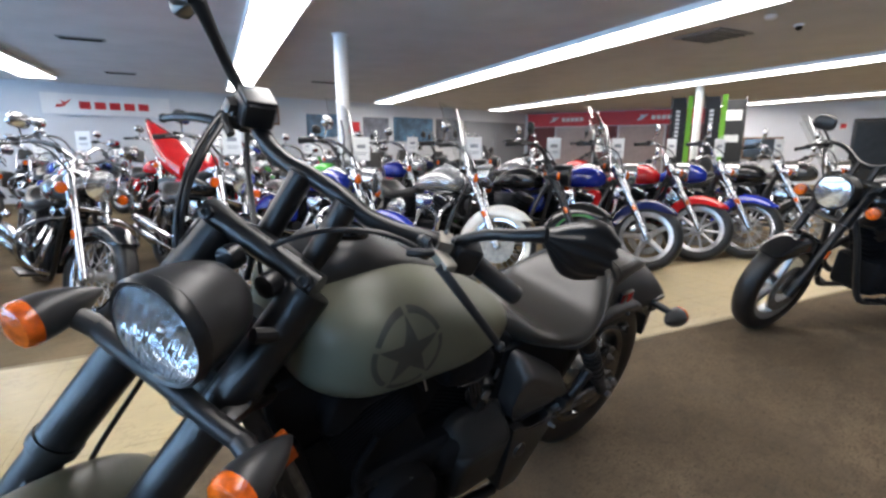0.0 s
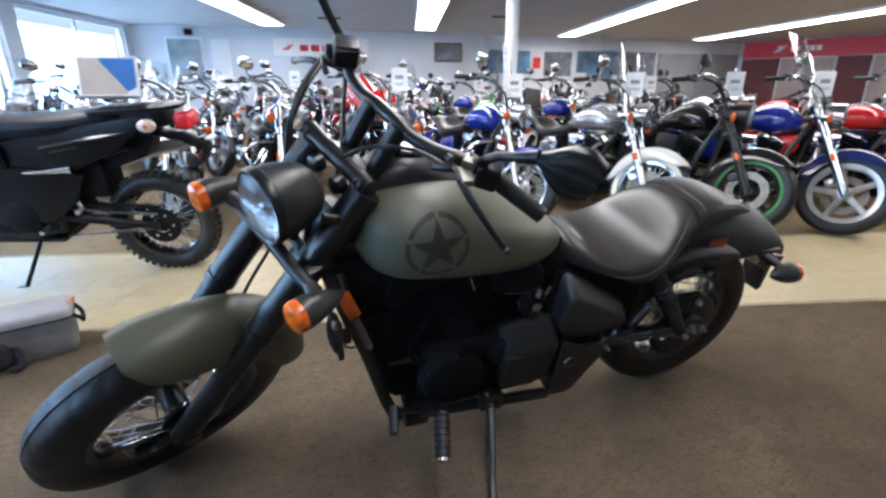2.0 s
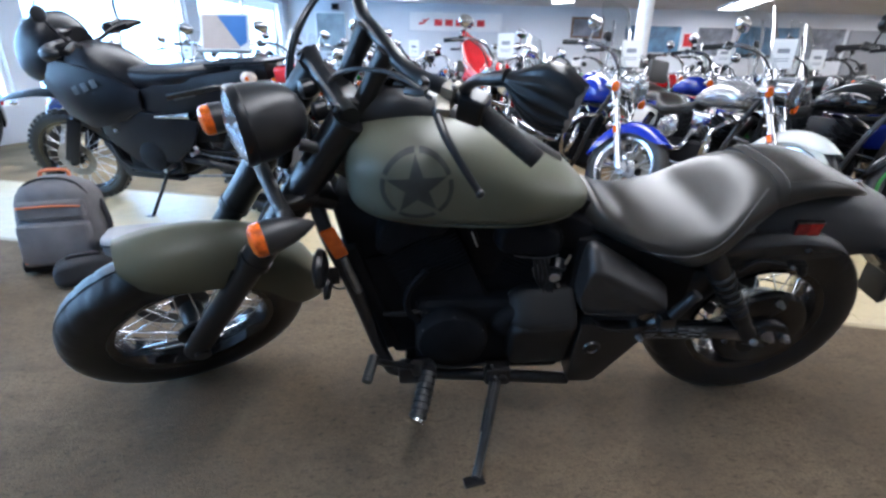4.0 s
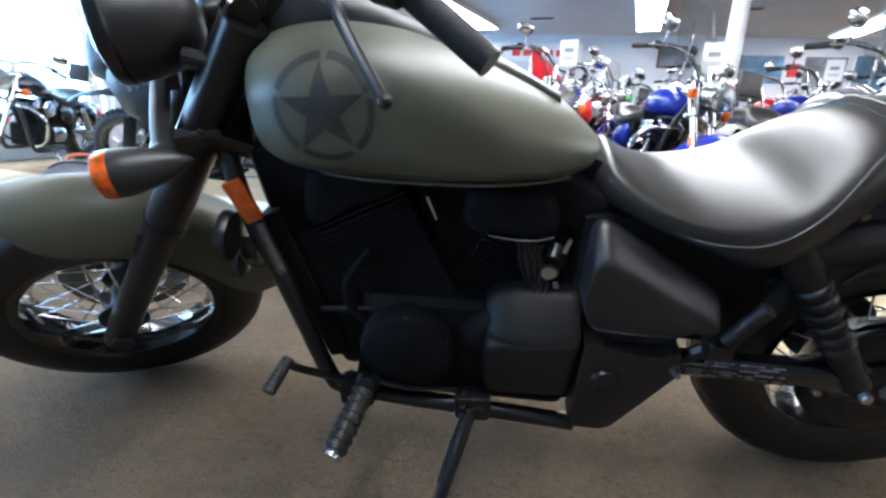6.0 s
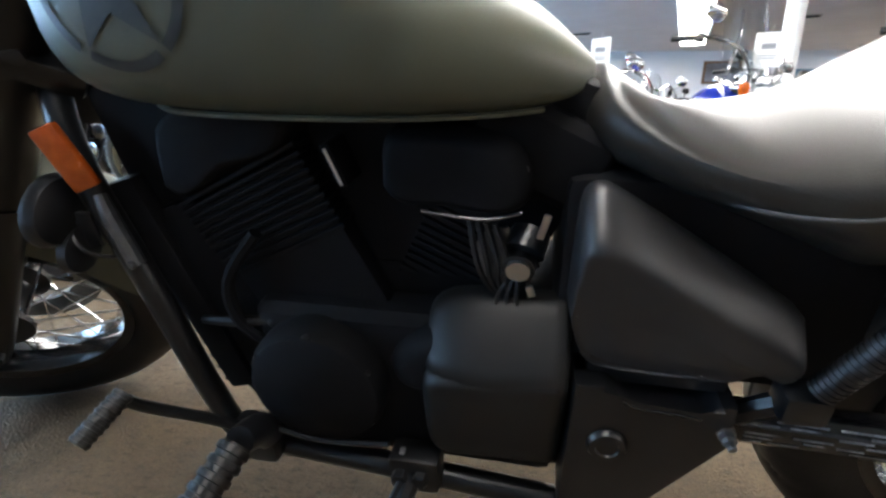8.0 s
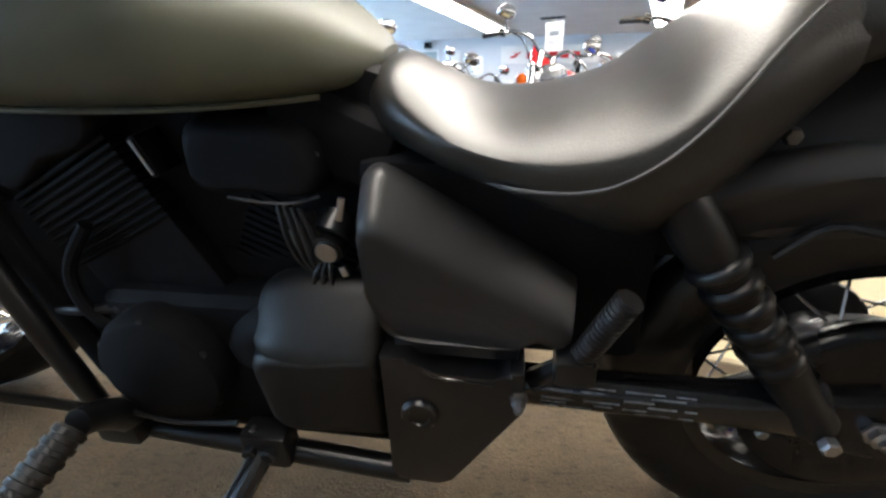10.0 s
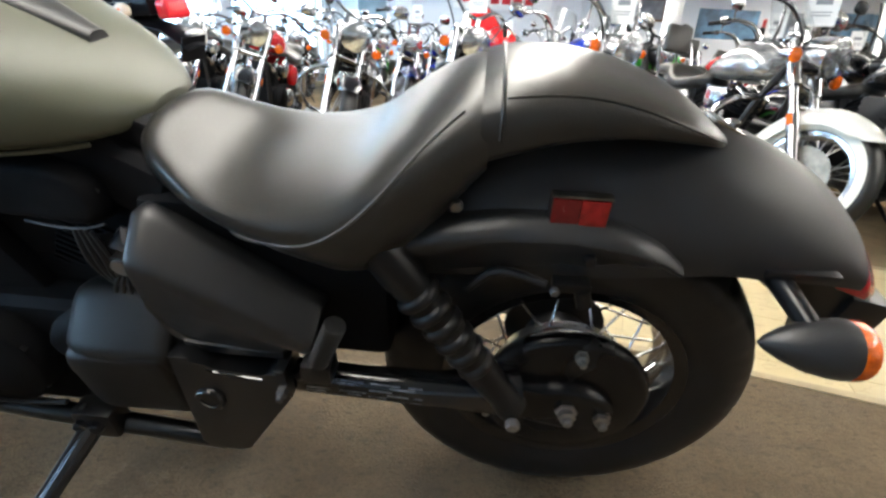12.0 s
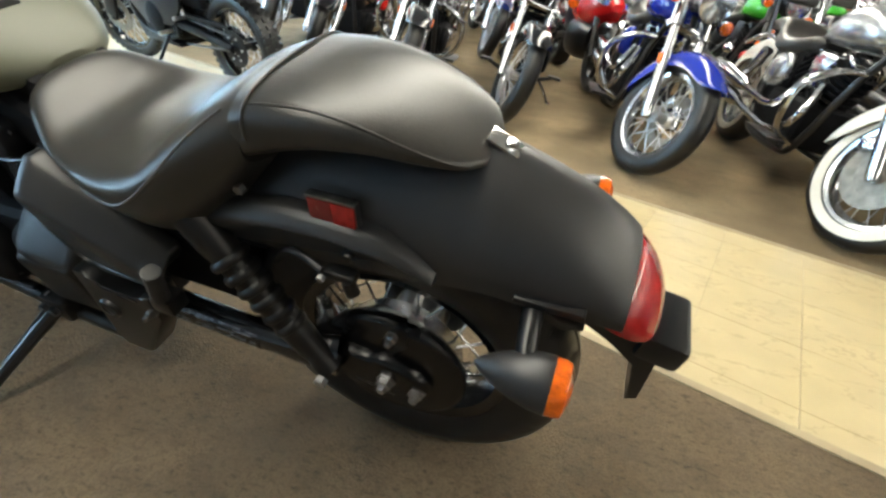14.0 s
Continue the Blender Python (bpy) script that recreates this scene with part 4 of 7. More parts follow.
def ring_arc(b, a0, a1):
    cx, cz = -0.195, 0.853
    rows = []
    for a in np.linspace(radians(a0), radians(a1), 16):
        rows.append(on_tank([(cx + r * math.sin(a), cz + r * math.cos(a)) for r in (0.066, 0.071, 0.076)]))
    skin(b, rows, False, False)


part("star_decal", star, M_DECAL, tank, "faded black five-pointed star", sharp=80)
for a0 in (4, 76, 148, 220, 292):
    part("ring_decal", lambda b: ring_arc(b, a0, a0 + 64), M_DECAL, tank, sharp=80)

# seat and rear mudguard
SEAT = [(0.212, 0.70, 0.738, 0.03, 0.722), (0.226, 0.68, 0.758, 0.075, 0.718), (0.25, 0.662, 0.769, 0.105, 0.712), (0.287, 0.65, 0.747, 0.132, 0.7), (0.33, 0.634, 0.721, 0.155, 0.69), (0.38, 0.618, 0.711, 0.172, 0.68), (0.447, 0.59, 0.721, 0.186, 0.675), (0.507, 0.562, 0.743, 0.188, 0.685), (0.555, 0.572, 0.775, 0.178, 0.71), (0.603, 0.622, 0.807, 0.16, 0.735), (0.642, 0.675, 0.825, 0.142, 0.752), (0.672, 0.72, 0.831, 0.13, 0.762)]
SEAT = [(x, zb, zt - 0.013 * min(1.0, max(0.2, (0.66 - x) / 0.15)), w, zm - 0.004) for x, zb, zt, w, zm in SEAT]
ST = smooth_st(SEAT, 4)
seat = part("rider_seat", lambda b: skin(b, oval(ST, 40, 2.45, 2.4)), M_LEATHER, hero, "scooped black vinyl rider seat")
SEAM = [(0.316, 0.645), (0.371, 0.652), (0.42, 0.652), (0.47, 0.66), (0.515, 0.685), (0.556, 0.722), (0.604, 0.772), (0.643, 0.802)]
for s in (-1, 1):
    part("seam", lambda b: tube(b, [(x, s * (side_y(ST, x, z, 2.45, 2.4) + 0.0005), z) for x, z in SEAM], 0.0022, 6, 4), M_SEAM, seat)
PIL = smooth_st([(0.662, 0.735, 0.828, 0.129, 0.775), (0.695, 0.748, 0.836, 0.129, 0.785), (0.76, 0.768, 0.837, 0.124, 0.797), (0.83, 0.775, 0.825, 0.114, 0.796), (0.89, 0.77, 0.803, 0.1, 0.785), (0.935, 0.762, 0.779, 0.078, 0.77), (0.957, 0.754, 0.763, 0.042, 0.758)], 4)
pil = part("pillion_seat", lambda b: skin(b, oval(PIL, 32, 3.0, 4.5)), M_LEATHER, hero)
part("piping", lambda b: tube(b, [(0.684, side_y(PIL, 0.684, 0.788 + 0.047 * math.sin(a), 3.0, 4.5) * math.copysign(1, math.cos(a)) if abs(math.sin(a)) < 0.97 else 0.0, 0.788 + 0.0485 * math.sin(a)) for a in np.linspace(-0.2, math.pi + 0.2, 15)], 0.0024, 6, 2), M_LEATHER, pil)
for s in (-1, 1):
    part("top_seam", lambda b: tube(b, [(x, s * (side_y(PIL, x, z, 3.0, 4.5) + 0.0004), z) for x, z in ((0.688, 0.819), (0.73, 0.8235), (0.78, 0.8225), (0.83, 0.813), (0.88, 0.796), (0.92, 0.779), (0.945, 0.766))], 0.0017, 6, 3), M_LEATHER, pil)
part("seat_bracket", lambda b: (box(b, (0.968, 0, 0.766), (0.045, 0.034, 0.006), 0.002, (0, 25, 0)), lathe(b, [(0.009, 0), (0.009, 0.006), (0.006, 0.008)], 8, (0.976, 0, 0.764), axis="z")), M_CHROME, pil)


GUARD = [(0.55, 0.68, 0.6, 0.11), (0.60, 0.725, 0.585, 0.114), (0.68, 0.762, 0.58, 0.117), (0.77, 0.777, 0.588, 0.118), (0.86, 0.78, 0.597, 0.118), (0.93, 0.775, 0.606, 0.117), (0.985, 0.762, 0.612, 0.116), (1.04, 0.74, 0.608, 0.114), (1.092, 0.714, 0.606, 0.11), (1.137, 0.682, 0.6, 0.104), (1.163, 0.658, 0.594, 0.098)]
TAIL = [(1.135, 0.655, 0.592, 0.095), (1.164, 0.652, 0.582, 0.096), (1.186, 0.632, 0.572, 0.088), (1.203, 0.608, 0.565, 0.074), (1.213, 0.588, 0.563, 0.05), (1.216, 0.578, 0.564, 0.02)]


def rear_shell(b, top):
    P = catmull([t[:3] for t in top], 3)
    W = catmull([(t[3], 0, 0) for t in top], 3)
    rings = []
    for p, w in zip(P, W):
        x, zt, zb, w = p.x, p.y, p.z, w.x
        h = zt - zb
        rc = h * 0.84
        out = []
        for a in np.linspace(0, math.pi, 17):
            c, s = math.cos(a), math.sin(a)
            out.append((x, -w * math.copysign(abs(c) ** 1.2, c), zt - rc + rc * abs(s) ** 1.25))
        ring = [(x, -w * 0.985, zb)] + out + [(x, w * 0.985, zb)]
        inn = [(x, y * 0.95, max(zb, z - 0.006)) for x, y, z in reversed(ring)]
        rings.append(ring + inn)
    skin(b, rings)


part("rear_mudguard", lambda b: rear_shell(b, GUARD), M_MATTE, hero, "long matte black rear mudguard")
for s in (-1, 1):
    part("guard_strut", lambda b: skin(b, [[(x, s * (0.1 + w * f + dy), z + dz) for dy, dz in ((-0.03, -low), (-0.014, -low), (0.014, -h * 0.9), (0.022, -h * 0.1), (0.02, h * 0.25), (0.006, h * 0.9), (-0.006, h), (-0.02, h * 0.9))] for x, z, h, f, low in ((0.57, 0.628, 0.024, 0.9, 0.06), (0.63, 0.648, 0.022, 1, 0.075), (0.70, 0.661, 0.021, 1, 0.08), (0.78, 0.664, 0.02, 0.97, 0.07), (0.85, 0.655, 0.018, 0.9, 0.045), (0.895, 0.639, 0.013, 0.8, 0.024), (0.922, 0.622, 0.008, 0.6, 0.01)) for w in (0.022,)]), M_MATTE, hero, sharp=40)
    part("strut_bolt", lambda b: bolt(b, (0.806, s * 0.131, 0.636), 0.0085, 0.012, -1 if s < 0 else 1), M_SHOCK, hero)
    part("strut_screw", lambda b: bolt(b, (0.64, s * 0.118, 0.69), 0.0085, 0.01, -1 if s < 0 else 1), M_DARKSTEEL, hero)
    rf = part("red_reflector", lambda b: box(b, (0.784, s * 0.119, 0.697), (0.07, 0.012, 0.04), 0.003), M_BLACK, hero, "red rectangular reflector on the rear mudguard")
    # one lens in two reds, its lit half painted brighter
    for dx, mt in ((-0.0165, M_REFLECT), (0.0165, M_REFLECT_LIT)):
        part("reflector_lens", lambda b: box(b, (0.784 + dx, s * 0.1255, 0.6955), (0.0325, 0.006, 0.034), 0.0015), mt, rf)
    part("reflector_rim", lambda b: box(b, (0.784, s * 0.1225, 0.7155), (0.07, 0.012, 0.0035), 0.001), M_DARKSTEEL, rf)
hc = part("hose_clamp", lambda b: (box(b, (0.79, -0.138, 0.597), (0.048, 0.022, 0.015), 0.005), tube(b, [(0.803, -0.145, 0.595), (0.81, -0.147, 0.572)], 0.0105, 12, 1)), M_SHOCK, hero, "black hose clamp over the rear wheel")
part("clamp_screw", lambda b: bolt(b, (0.768, -0.153, 0.598), 0.006, 0.008), M_DARKSTEEL, hc)
part("vent_hose", lambda b: tube(b, [(0.76, -0.14, 0.595), (0.70, -0.125, 0.60), (0.66, -0.12, 0.56)], 0.006, 8, 4), M_RUBBER, hc)


def bullet(b, at, d, L=0.125, r=0.036):
    """A teardrop lamp body: tail at the back, open end towards d."""
    d = Vector(d).normalized()
    q = d.to_track_quat("Z", "Y").to_matrix()
    lathe(b, [(0.002, -L * 0.62), (r * 0.25, -L * 0.55), (r * 0.55, -L * 0.38), (r * 0.82, -L * 0.15), (r * 0.97, L * 0.08), (r, L * 0.22), (r * 0.98, L * 0.26)], 24, at, turn=q)


def bullet_lens(b, at, d, L=0.125, r=0.036):
    q = Vector(d).normalized().to_track_quat("Z", "Y").to_matrix()
    lathe(b, [(r * 0.985, L * 0.25), (r * 0.985, L * 0.36), (r * 0.9, L * 0.42), (r * 0.6, L * 0.47), (r * 0.1, L * 0.49)], 24, at, turn=q)


for s in (-1, 1):
    at, d = (1.068, s * 0.193, 0.58), (1, 0, 0.0)
    ind = part("rear_indicator", lambda b: bullet(b, at, d, 0.108), M_MATTE, hero)
    part("lens", lambda b: bullet_lens(b, at, d, 0.108), M_ORANGE, ind, "amber indicator lens")
    part("indicator_stalk", lambda b: tube(b, [(1.052, s * 0.1, 0.606), (1.055, s * 0.15, 0.602), (1.06, s * 0.187, 0.594)], [0.015, 0.0135, 0.0125], 12), M_BLACK, ind)
part("stalk_bracket", lambda b: box(b, (1.07, 0, 0.622), (0.09, 0.24, 0.012), 0.004), M_BLACK, hero)
part("tail_light", lambda b: rear_shell(b, TAIL), M_RED_LENS, hero, "red tail light lens wrapping the mudguard tip")
part("plate_bracket", lambda b: (plate(b, [(1.07, 0.60), (1.2, 0.56), (1.235, 0.5), (1.236, 0.385), (1.219, 0.375), (1.21, 0.47), (1.17, 0.5), (1.11, 0.535)], -0.045, 0.045, 0.004), box(b, (1.232, 0, 0.517), (0.065, 0.11, 0.05), 0.01, (0, 10, 0))), M_BLACK, hero)
part("inner_guard", lambda b: arch(b, (0.83, 0.323), 0.36, 0.095, 0.02, 35, 165, 20), M_BLACK, hero)

# foot controls and stand
part("footpeg", lambda b: peg_rubber(b, (-0.165, -0.26, 0.345), (-0.195, -0.368, 0.303), 0.022, 7), M_RUBBER, hero)
part("footpeg_tip", lambda b: tube(b, [(-0.195, -0.368, 0.303), (-0.1975, -0.3745, 0.3005)], 0.017, 12, 1), M_CHROME, hero)
part("footpeg_hanger", lambda b: (tube(b, [(-0.2, -0.16, 0.25), (-0.17, -0.215, 0.32), (-0.164, -0.255, 0.347)], [0.026, 0.022, 0.019], 12), box(b, (-0.21, -0.165, 0.245), (0.075, 0.05, 0.06), 0.012)), M_BLACK, hero)
part("shift_lever", lambda b: tube(b, [(-0.185, -0.19, 0.285), (-0.245, -0.205, 0.316), (-0.295, -0.245, 0.372), (-0.302, -0.262, 0.4)], 0.008, 10), M_BLACK, hero)
part("shift_rubber", lambda b: peg_rubber(b, (-0.3, -0.262, 0.412), (-0.316, -0.325, 0.39), 0.013, 8, 0.9), M_RUBBER, hero)
part("shift_rod", lambda b: tube(b, [(-0.19, -0.185, 0.30), (-0.1, -0.18, 0.275), (0.0, -0.175, 0.28)], 0.005, 6), M_BLACK, hero)
part("stand_bracket", lambda b: (box(b, (0.036, -0.165, 0.232), (0.075, 0.045, 0.065), 0.012), bolt(b, (0.048, -0.187, 0.238), 0.012, 0.012), bolt(b, (0.018, -0.187, 0.238), 0.012, 0.012)), M_BLACK, hero)
part("side_stand", lambda b: (tube(b, [(0.03, -0.18, 0.225), (0.012, -0.25, 0.19), (-0.025, -0.36, 0.127), (-0.042, -0.41, 0.107)], [0.018, 0.014, 0.012, 0.013], 10), box(b, (-0.048, -0.418, 0.1062), (0.055, 0.03, 0.008), 0.003, (-13.66, 0, 12))), M_BLACK, hero)
part("stand_spring", lambda b: tube(b, [(0.02, -0.195, 0.235), (-0.005, -0.26, 0.19), (-0.02, -0.31, 0.16)], 0.005, 8), M_BLACK, hero)

# fork, lamp and bars turn with the steering
HL = Matrix(((0.0, 0, -1), (0, 1, 0), (1, 0, 0.0)))


def leg(s, f):
    """A point on a fork leg: f = 0 at the axle, 1 under the upper yoke."""
    return (LOWER @ Vector((-0.845, s * 0.1, 0.273))).lerp(STEERED @ Vector((-0.388, 0.105 if s > 0 else -0.088, 0.99)), f)


for s in (-1, 1):
    part("fork_slider", lambda b: tube(b, [leg(s, -0.04), leg(s, 0.04), leg(s, 0.35), leg(s, 0.48)], [0.03, 0.034, 0.033, 0.034], 16, 2), M_BLACK, hero)
    sh = part("fork_shroud", lambda b: tube(b, [leg(s, 0.455), leg(s, 0.7), leg(s, 1.0)], [0.038, 0.039, 0.038], 18, 2), M_BLACK, hero)
    part("shroud_rim", lambda b: tube(b, [leg(s, 0.45), leg(s, 0.475)], 0.0415, 18, 1), M_BLACK, sh)
    part("axle_clamp", lambda b: (lathe(b, [(0.02, 0), (0.022, 0.03)], 16, (-0.84, s * 0.11, 0.273), turn=Matrix(((1, 0, 0), (0, 0, s), (0, 1, 0)))), box(b, (-0.84, s * 0.1, 0.275), (0.055, 0.045, 0.07), 0.012, (0, 30, 0))), M_BLACK, hero, m=LOWER)
part("lower_yoke", lambda b: box(b, (-0.475, 0, 0.80), (0.1, 0.24, 0.035), 0.012, (0, 34, 0)), M_BLACK, hero, m=STEERED)
part("upper_yoke", lambda b: (tube(b, [(-0.388, -0.1, 1.004), (-0.388, -0.05, 1.006), (-0.388, 0.08, 1.006), (-0.388, 0.135, 1.004)], [0.024, 0.021, 0.021, 0.026], 16, 3), box(b, (-0.365, 0, 1.0), (0.07, 0.13, 0.03), 0.012, (0, 34, 0), 3)), M_BLACK, hero, m=STEERED)
for s in (-1, 1):
    part("yoke_bolt", lambda b: lathe(b, [(0.011, 0), (0.011, 0.006), (0.0065, 0.007), (0.006, 0.002), (0.002, 0.0018)], 12, (-0.410, 0.118 if s > 0 else -0.085, 1.0205), turn=Vector((-0.829, 0, 0.559)).to_track_quat("Z", "Y").to_matrix()), M_BLACK, hero, m=STEERED)
    part("riser_clamp", lambda b: lathe(b, [(0.02, -0.012), (0.022, 0.0), (0.02, 0.014), (0.01, 0.018)], 14, (-0.428, s * 0.04, 0.99), turn=HL), M_BLACK, hero, m=STEERED)

fg = part("front_mudguard", lambda b: arch(b, (-0.838, 0.276), 0.392, 0.09, 0.125, -2, 103, 34), M_OLIVE, hero, "matte olive front mudguard", m=LOWER)
for s in (-1, 1):
    part("guard_bracket", lambda b: box(b, (-0.69, s * 0.084, 0.52), (0.07, 0.01, 0.10), 0.004, (0, 30, 0)), M_BLACK, fg)

HC = (-0.502, 0.0, 0.963)
head = part("headlight", lambda b: lathe(b, [(0.001, -0.052), (0.02, -0.05), (0.042, -0.041), (0.06, -0.023), (0.0725, 0.004), (0.0795, 0.034), (0.082, 0.06), (0.0815, 0.078)], 36, HC, turn=HL, cap=False), M_MATTE, hero, "round headlight in a matte black shell", m=STEERED)
part("bezel", lambda b: lathe(b, [(0.08, 0.07), (0.0845, 0.076), (0.0845, 0.09), (0.0805, 0.096), (0.0755, 0.093), (0.0765, 0.075)], 40, HC, turn=HL, closed=True), M_BLACK, head)
part("reflector", lambda b: lathe(b, [(0.0762, 0.086), (0.066, 0.074), (0.045, 0.06), (0.02, 0.052), (0.001, 0.05)], 32, HC, turn=HL, cap=False), M_REFLECTOR, head)
part("bulb", lambda b: lathe(b, [(0.011, 0.05), (0.011, 0.07), (0.007, 0.076), (0.002, 0.078)], 16, HC, turn=HL), M_CHROME, head)
lens = part("lens", lambda b: lathe(b, [(0.076, 0.088), (0.074, 0.096), (0.058, 0.105), (0.034, 0.111), (0.003, 0.113)], 36, HC, turn=HL, cap=False), M_FLUTED, head, "clear fluted headlight glass")
lens.visible_shadow = False
for s in (-1, 1):
    part("headlight_bracket", lambda b: tube(b, [(-0.49, s * 0.075, 0.945), (-0.45, s * 0.095, 0.935), (-0.41, s * 0.1, 0.925)], 0.013, 10, 2), M_BLACK, hero, m=STEERED)
part("headlight_mount", lambda b: tube(b, [(-0.50, 0, 0.89), (-0.515, 0, 0.83)], 0.016, 10, 1), M_BLACK, hero, m=STEERED)
part("indicator_bar", lambda b: (tube(b, [(-0.56, -0.165, 0.828), (-0.565, -0.1, 0.832), (-0.565, 0, 0.835), (-0.565, 0.1, 0.832), (-0.56, 0.165, 0.828)], 0.017, 14, 3), [box(b, (-0.52, s * 0.105, 0.815), (0.09, 0.03, 0.035), 0.008) for s in (-1, 1)]), M_MATTE, hero, m=STEERED)
for s in (-1, 1):
    at, d = (-0.592, s * 0.203, 0.843), (-1, 0, 0)
    ind = part("front_indicator", lambda b: bullet(b, at, d, 0.125, 0.037), M_MATTE, hero, m=STEERED)
    part("lens", lambda b: bullet_lens(b, at, d, 0.125, 0.037), M_ORANGE, ind, "amber indicator lens")
    part("indicator_stalk", lambda b: tube(b, [(-0.562, s * 0.15, 0.83), (-0.575, s * 0.185, 0.838)], 0.018, 12, 1), M_MATTE, ind)

BARS = STEERED @ Matrix.Translation((0.036, 0, 0.016)) @ Matrix.Diagonal((1, 0.94, 1, 1))
BAR = [(-0.157, -0.385, 1.018), (-0.195, -0.335, 1.047), (-0.235, -0.28, 1.078), (-0.27, -0.22, 1.092), (-0.292, -0.16, 1.082), (-0.305, -0.10, 1.078), (-0.312, -0.04, 1.088)]
part("handlebar", lambda b: tube(b, BAR + [(x, -y, z) for x, y, z in reversed(BAR)], 0.0165, 14, 4), M_BLACK, hero, "wide swept-back black handlebar", m=BARS)
for s in (-1, 1):
    part("riser", lambda b: tube(b, [(-0.395, s * 0.052, 0.935), (-0.36, s * 0.052, 1.0), (-0.318, s * 0.052, 1.085)], [0.024, 0.022, 0.024], 14, 2), M_BLACK, hero, m=BARS)
    gp = part("grip", lambda b: peg_rubber(b, (-0.153, s * 0.39, 1.015), (-0.225, s * 0.29, 1.07), 0.02, 18, 0.97), M_GRIP, hero, m=BARS)
    part("bar_end", lambda b: tube(b, [(-0.147, s * 0.399, 1.0105), (-0.154, s * 0.388, 1.016)], 0.0195, 16, 1), M_BLACK, gp)
    part("switch_box", lambda b: box(b, (-0.238, s * 0.275, 1.078), (0.05, 0.055, 0.058), 0.012, (0, 0, -s * 35), 3), M_BLACK, hero, m=BARS)
    part("lever_clamp", lambda b: (box(b, (-0.268, s * 0.235, 1.088), (0.04, 0.03, 0.045), 0.008, (0, 0, -s * 30)), box(b, (-0.295, s * 0.255, 1.082), (0.05, 0.028, 0.018), 0.005, (0, 0, -s * 60))), M_DISC if s < 0 else M_BLACK, hero, m=BARS)
    part("lever", lambda b: (tube(b, [(-0.31, s * 0.255, 1.078), (-0.318, s * 0.31, 1.062), (-0.308, s * 0.37, 1.03), (-0.294, s * 0.42, 0.999)], [0.009, 0.0085, 0.0075, 0.007], 10), ball(b, (-0.293, s * 0.424, 0.997), (0.0095, 0.0095, 0.0095), 10, 8)), M_BLACK, hero, m=BARS)
    stalk = [(-0.25, -0.25, 1.10), (-0.258, -0.29, 1.145), (-0.268, -0.34, 1.182), (-0.26, -0.38, 1.206)] if s < 0 else [(-0.245, 0.265, 1.10), (-0.247, 0.287, 1.12), (-0.263, 0.323, 1.166), (-0.279, 0.352, 1.212), (-0.29, 0.376, 1.245)]
    part("mirror_stalk", lambda b: tube(b, stalk, [0.011, 0.0105, 0.011, 0.015], 12), M_BLACK, hero, m=BARS)
part("brake_reservoir", lambda b: (box(b, (-0.287, 0.21, 1.125), (0.062, 0.07, 0.05), 0.012, (0, 0, -30), 3), box(b, (-0.287, 0.21, 1.152), (0.056, 0.064, 0.007), 0.002, (0, 0, -30)), box(b, (-0.30, 0.235, 1.11), (0.05, 0.04, 0.045), 0.012, (0, 0, -30))), M_BLACK, hero, m=BARS)
for s in (-1, 1):
    part("banjo_bolt", lambda b: (lathe(b, [(0.009, 0), (0.009, 0.014), (0.006, 0.016)], 10, (-0.318, s * 0.222, 1.112), axis="y"), tube(b, [(-0.305, s * 0.2, 1.1), (-0.33, s * 0.235, 1.105), (-0.345, s * 0.2, 1.09)], 0.008, 8, 3)), M_BLACK, hero, m=BARS)
    part("switch_button", lambda b: (box(b, (-0.213, s * 0.262, 1.09), (0.012, 0.016, 0.012), 0.003, (0, 0, -s * 35)), box(b, (-0.219, s * 0.277, 1.07), (0.012, 0.02, 0.009), 0.003, (0, 0, -s * 35))), M_GRIP, hero, m=BARS)
    part("clamp_screw", lambda b: (bolt(b, (-0.262, s * 0.226, 1.113), 0.005, 0.006, -1), bolt(b, (-0.272, s * 0.246, 1.113), 0.005, 0.006, -1)), M_DARKSTEEL, hero, m=BARS)
part("stop_switch", lambda b: box(b, (-0.245, 0.225, 1.128), (0.018, 0.018, 0.012), 0.004, (0, 0, -30)), M_RED, hero, m=BARS)


def scoop_mirror(b, s):
    """A claw-shaped mirror shell with raised ribs."""
    o, e1, e2, n = Vector((-0.26, -0.38, 1.206) if s < 0 else (-0.29, 0.376, 1.245)), Vector((0.5, s * 0.86, 0.02)), Vector((0.1, 0, 0.99)), Vector((-0.86, s * 0.5, 0.1))
    rings = []
    for u in np.linspace(0, 1, 12):
        hw = 0.012 + 0.044 * math.sin(min(1, u / 0.62) * math.pi / 2) ** 1.3 * (1 - max(0, u - 0.72) / 0.28 * 0.35)
        ring = []
        for k in range(25):
            t = -1 + 2 * k / 24
            rib = 0.0055 * (0.5 + 0.5 * math.cos(t * 3.5 * 2 * math.pi / 1.6)) * min(1, u / 0.25)
            back = 0.034 * math.sqrt(max(0, 1 - t * t * 0.96)) * (0.5 + 0.5 * math.sin(min(1, u * 1.5) * math.pi / 2))
            notch = 0.006 * abs(math.sin(t * 3.5 * math.pi / 0.8 * 0.5)) * max(0, u - 0.85) / 0.15
            ring.append(o + e1 * (0.125 * u - notch) + e2 * (t * hw - 0.006 * u) + n * (back + rib))
        for k in range(25):
            t = 1 - 2 * k / 24
            ring.append(o + e1 * 0.125 * u + e2 * (t * hw * 0.96 - 0.006 * u) - n * 0.004)
        rings.append(ring)
    skin(b, rings)


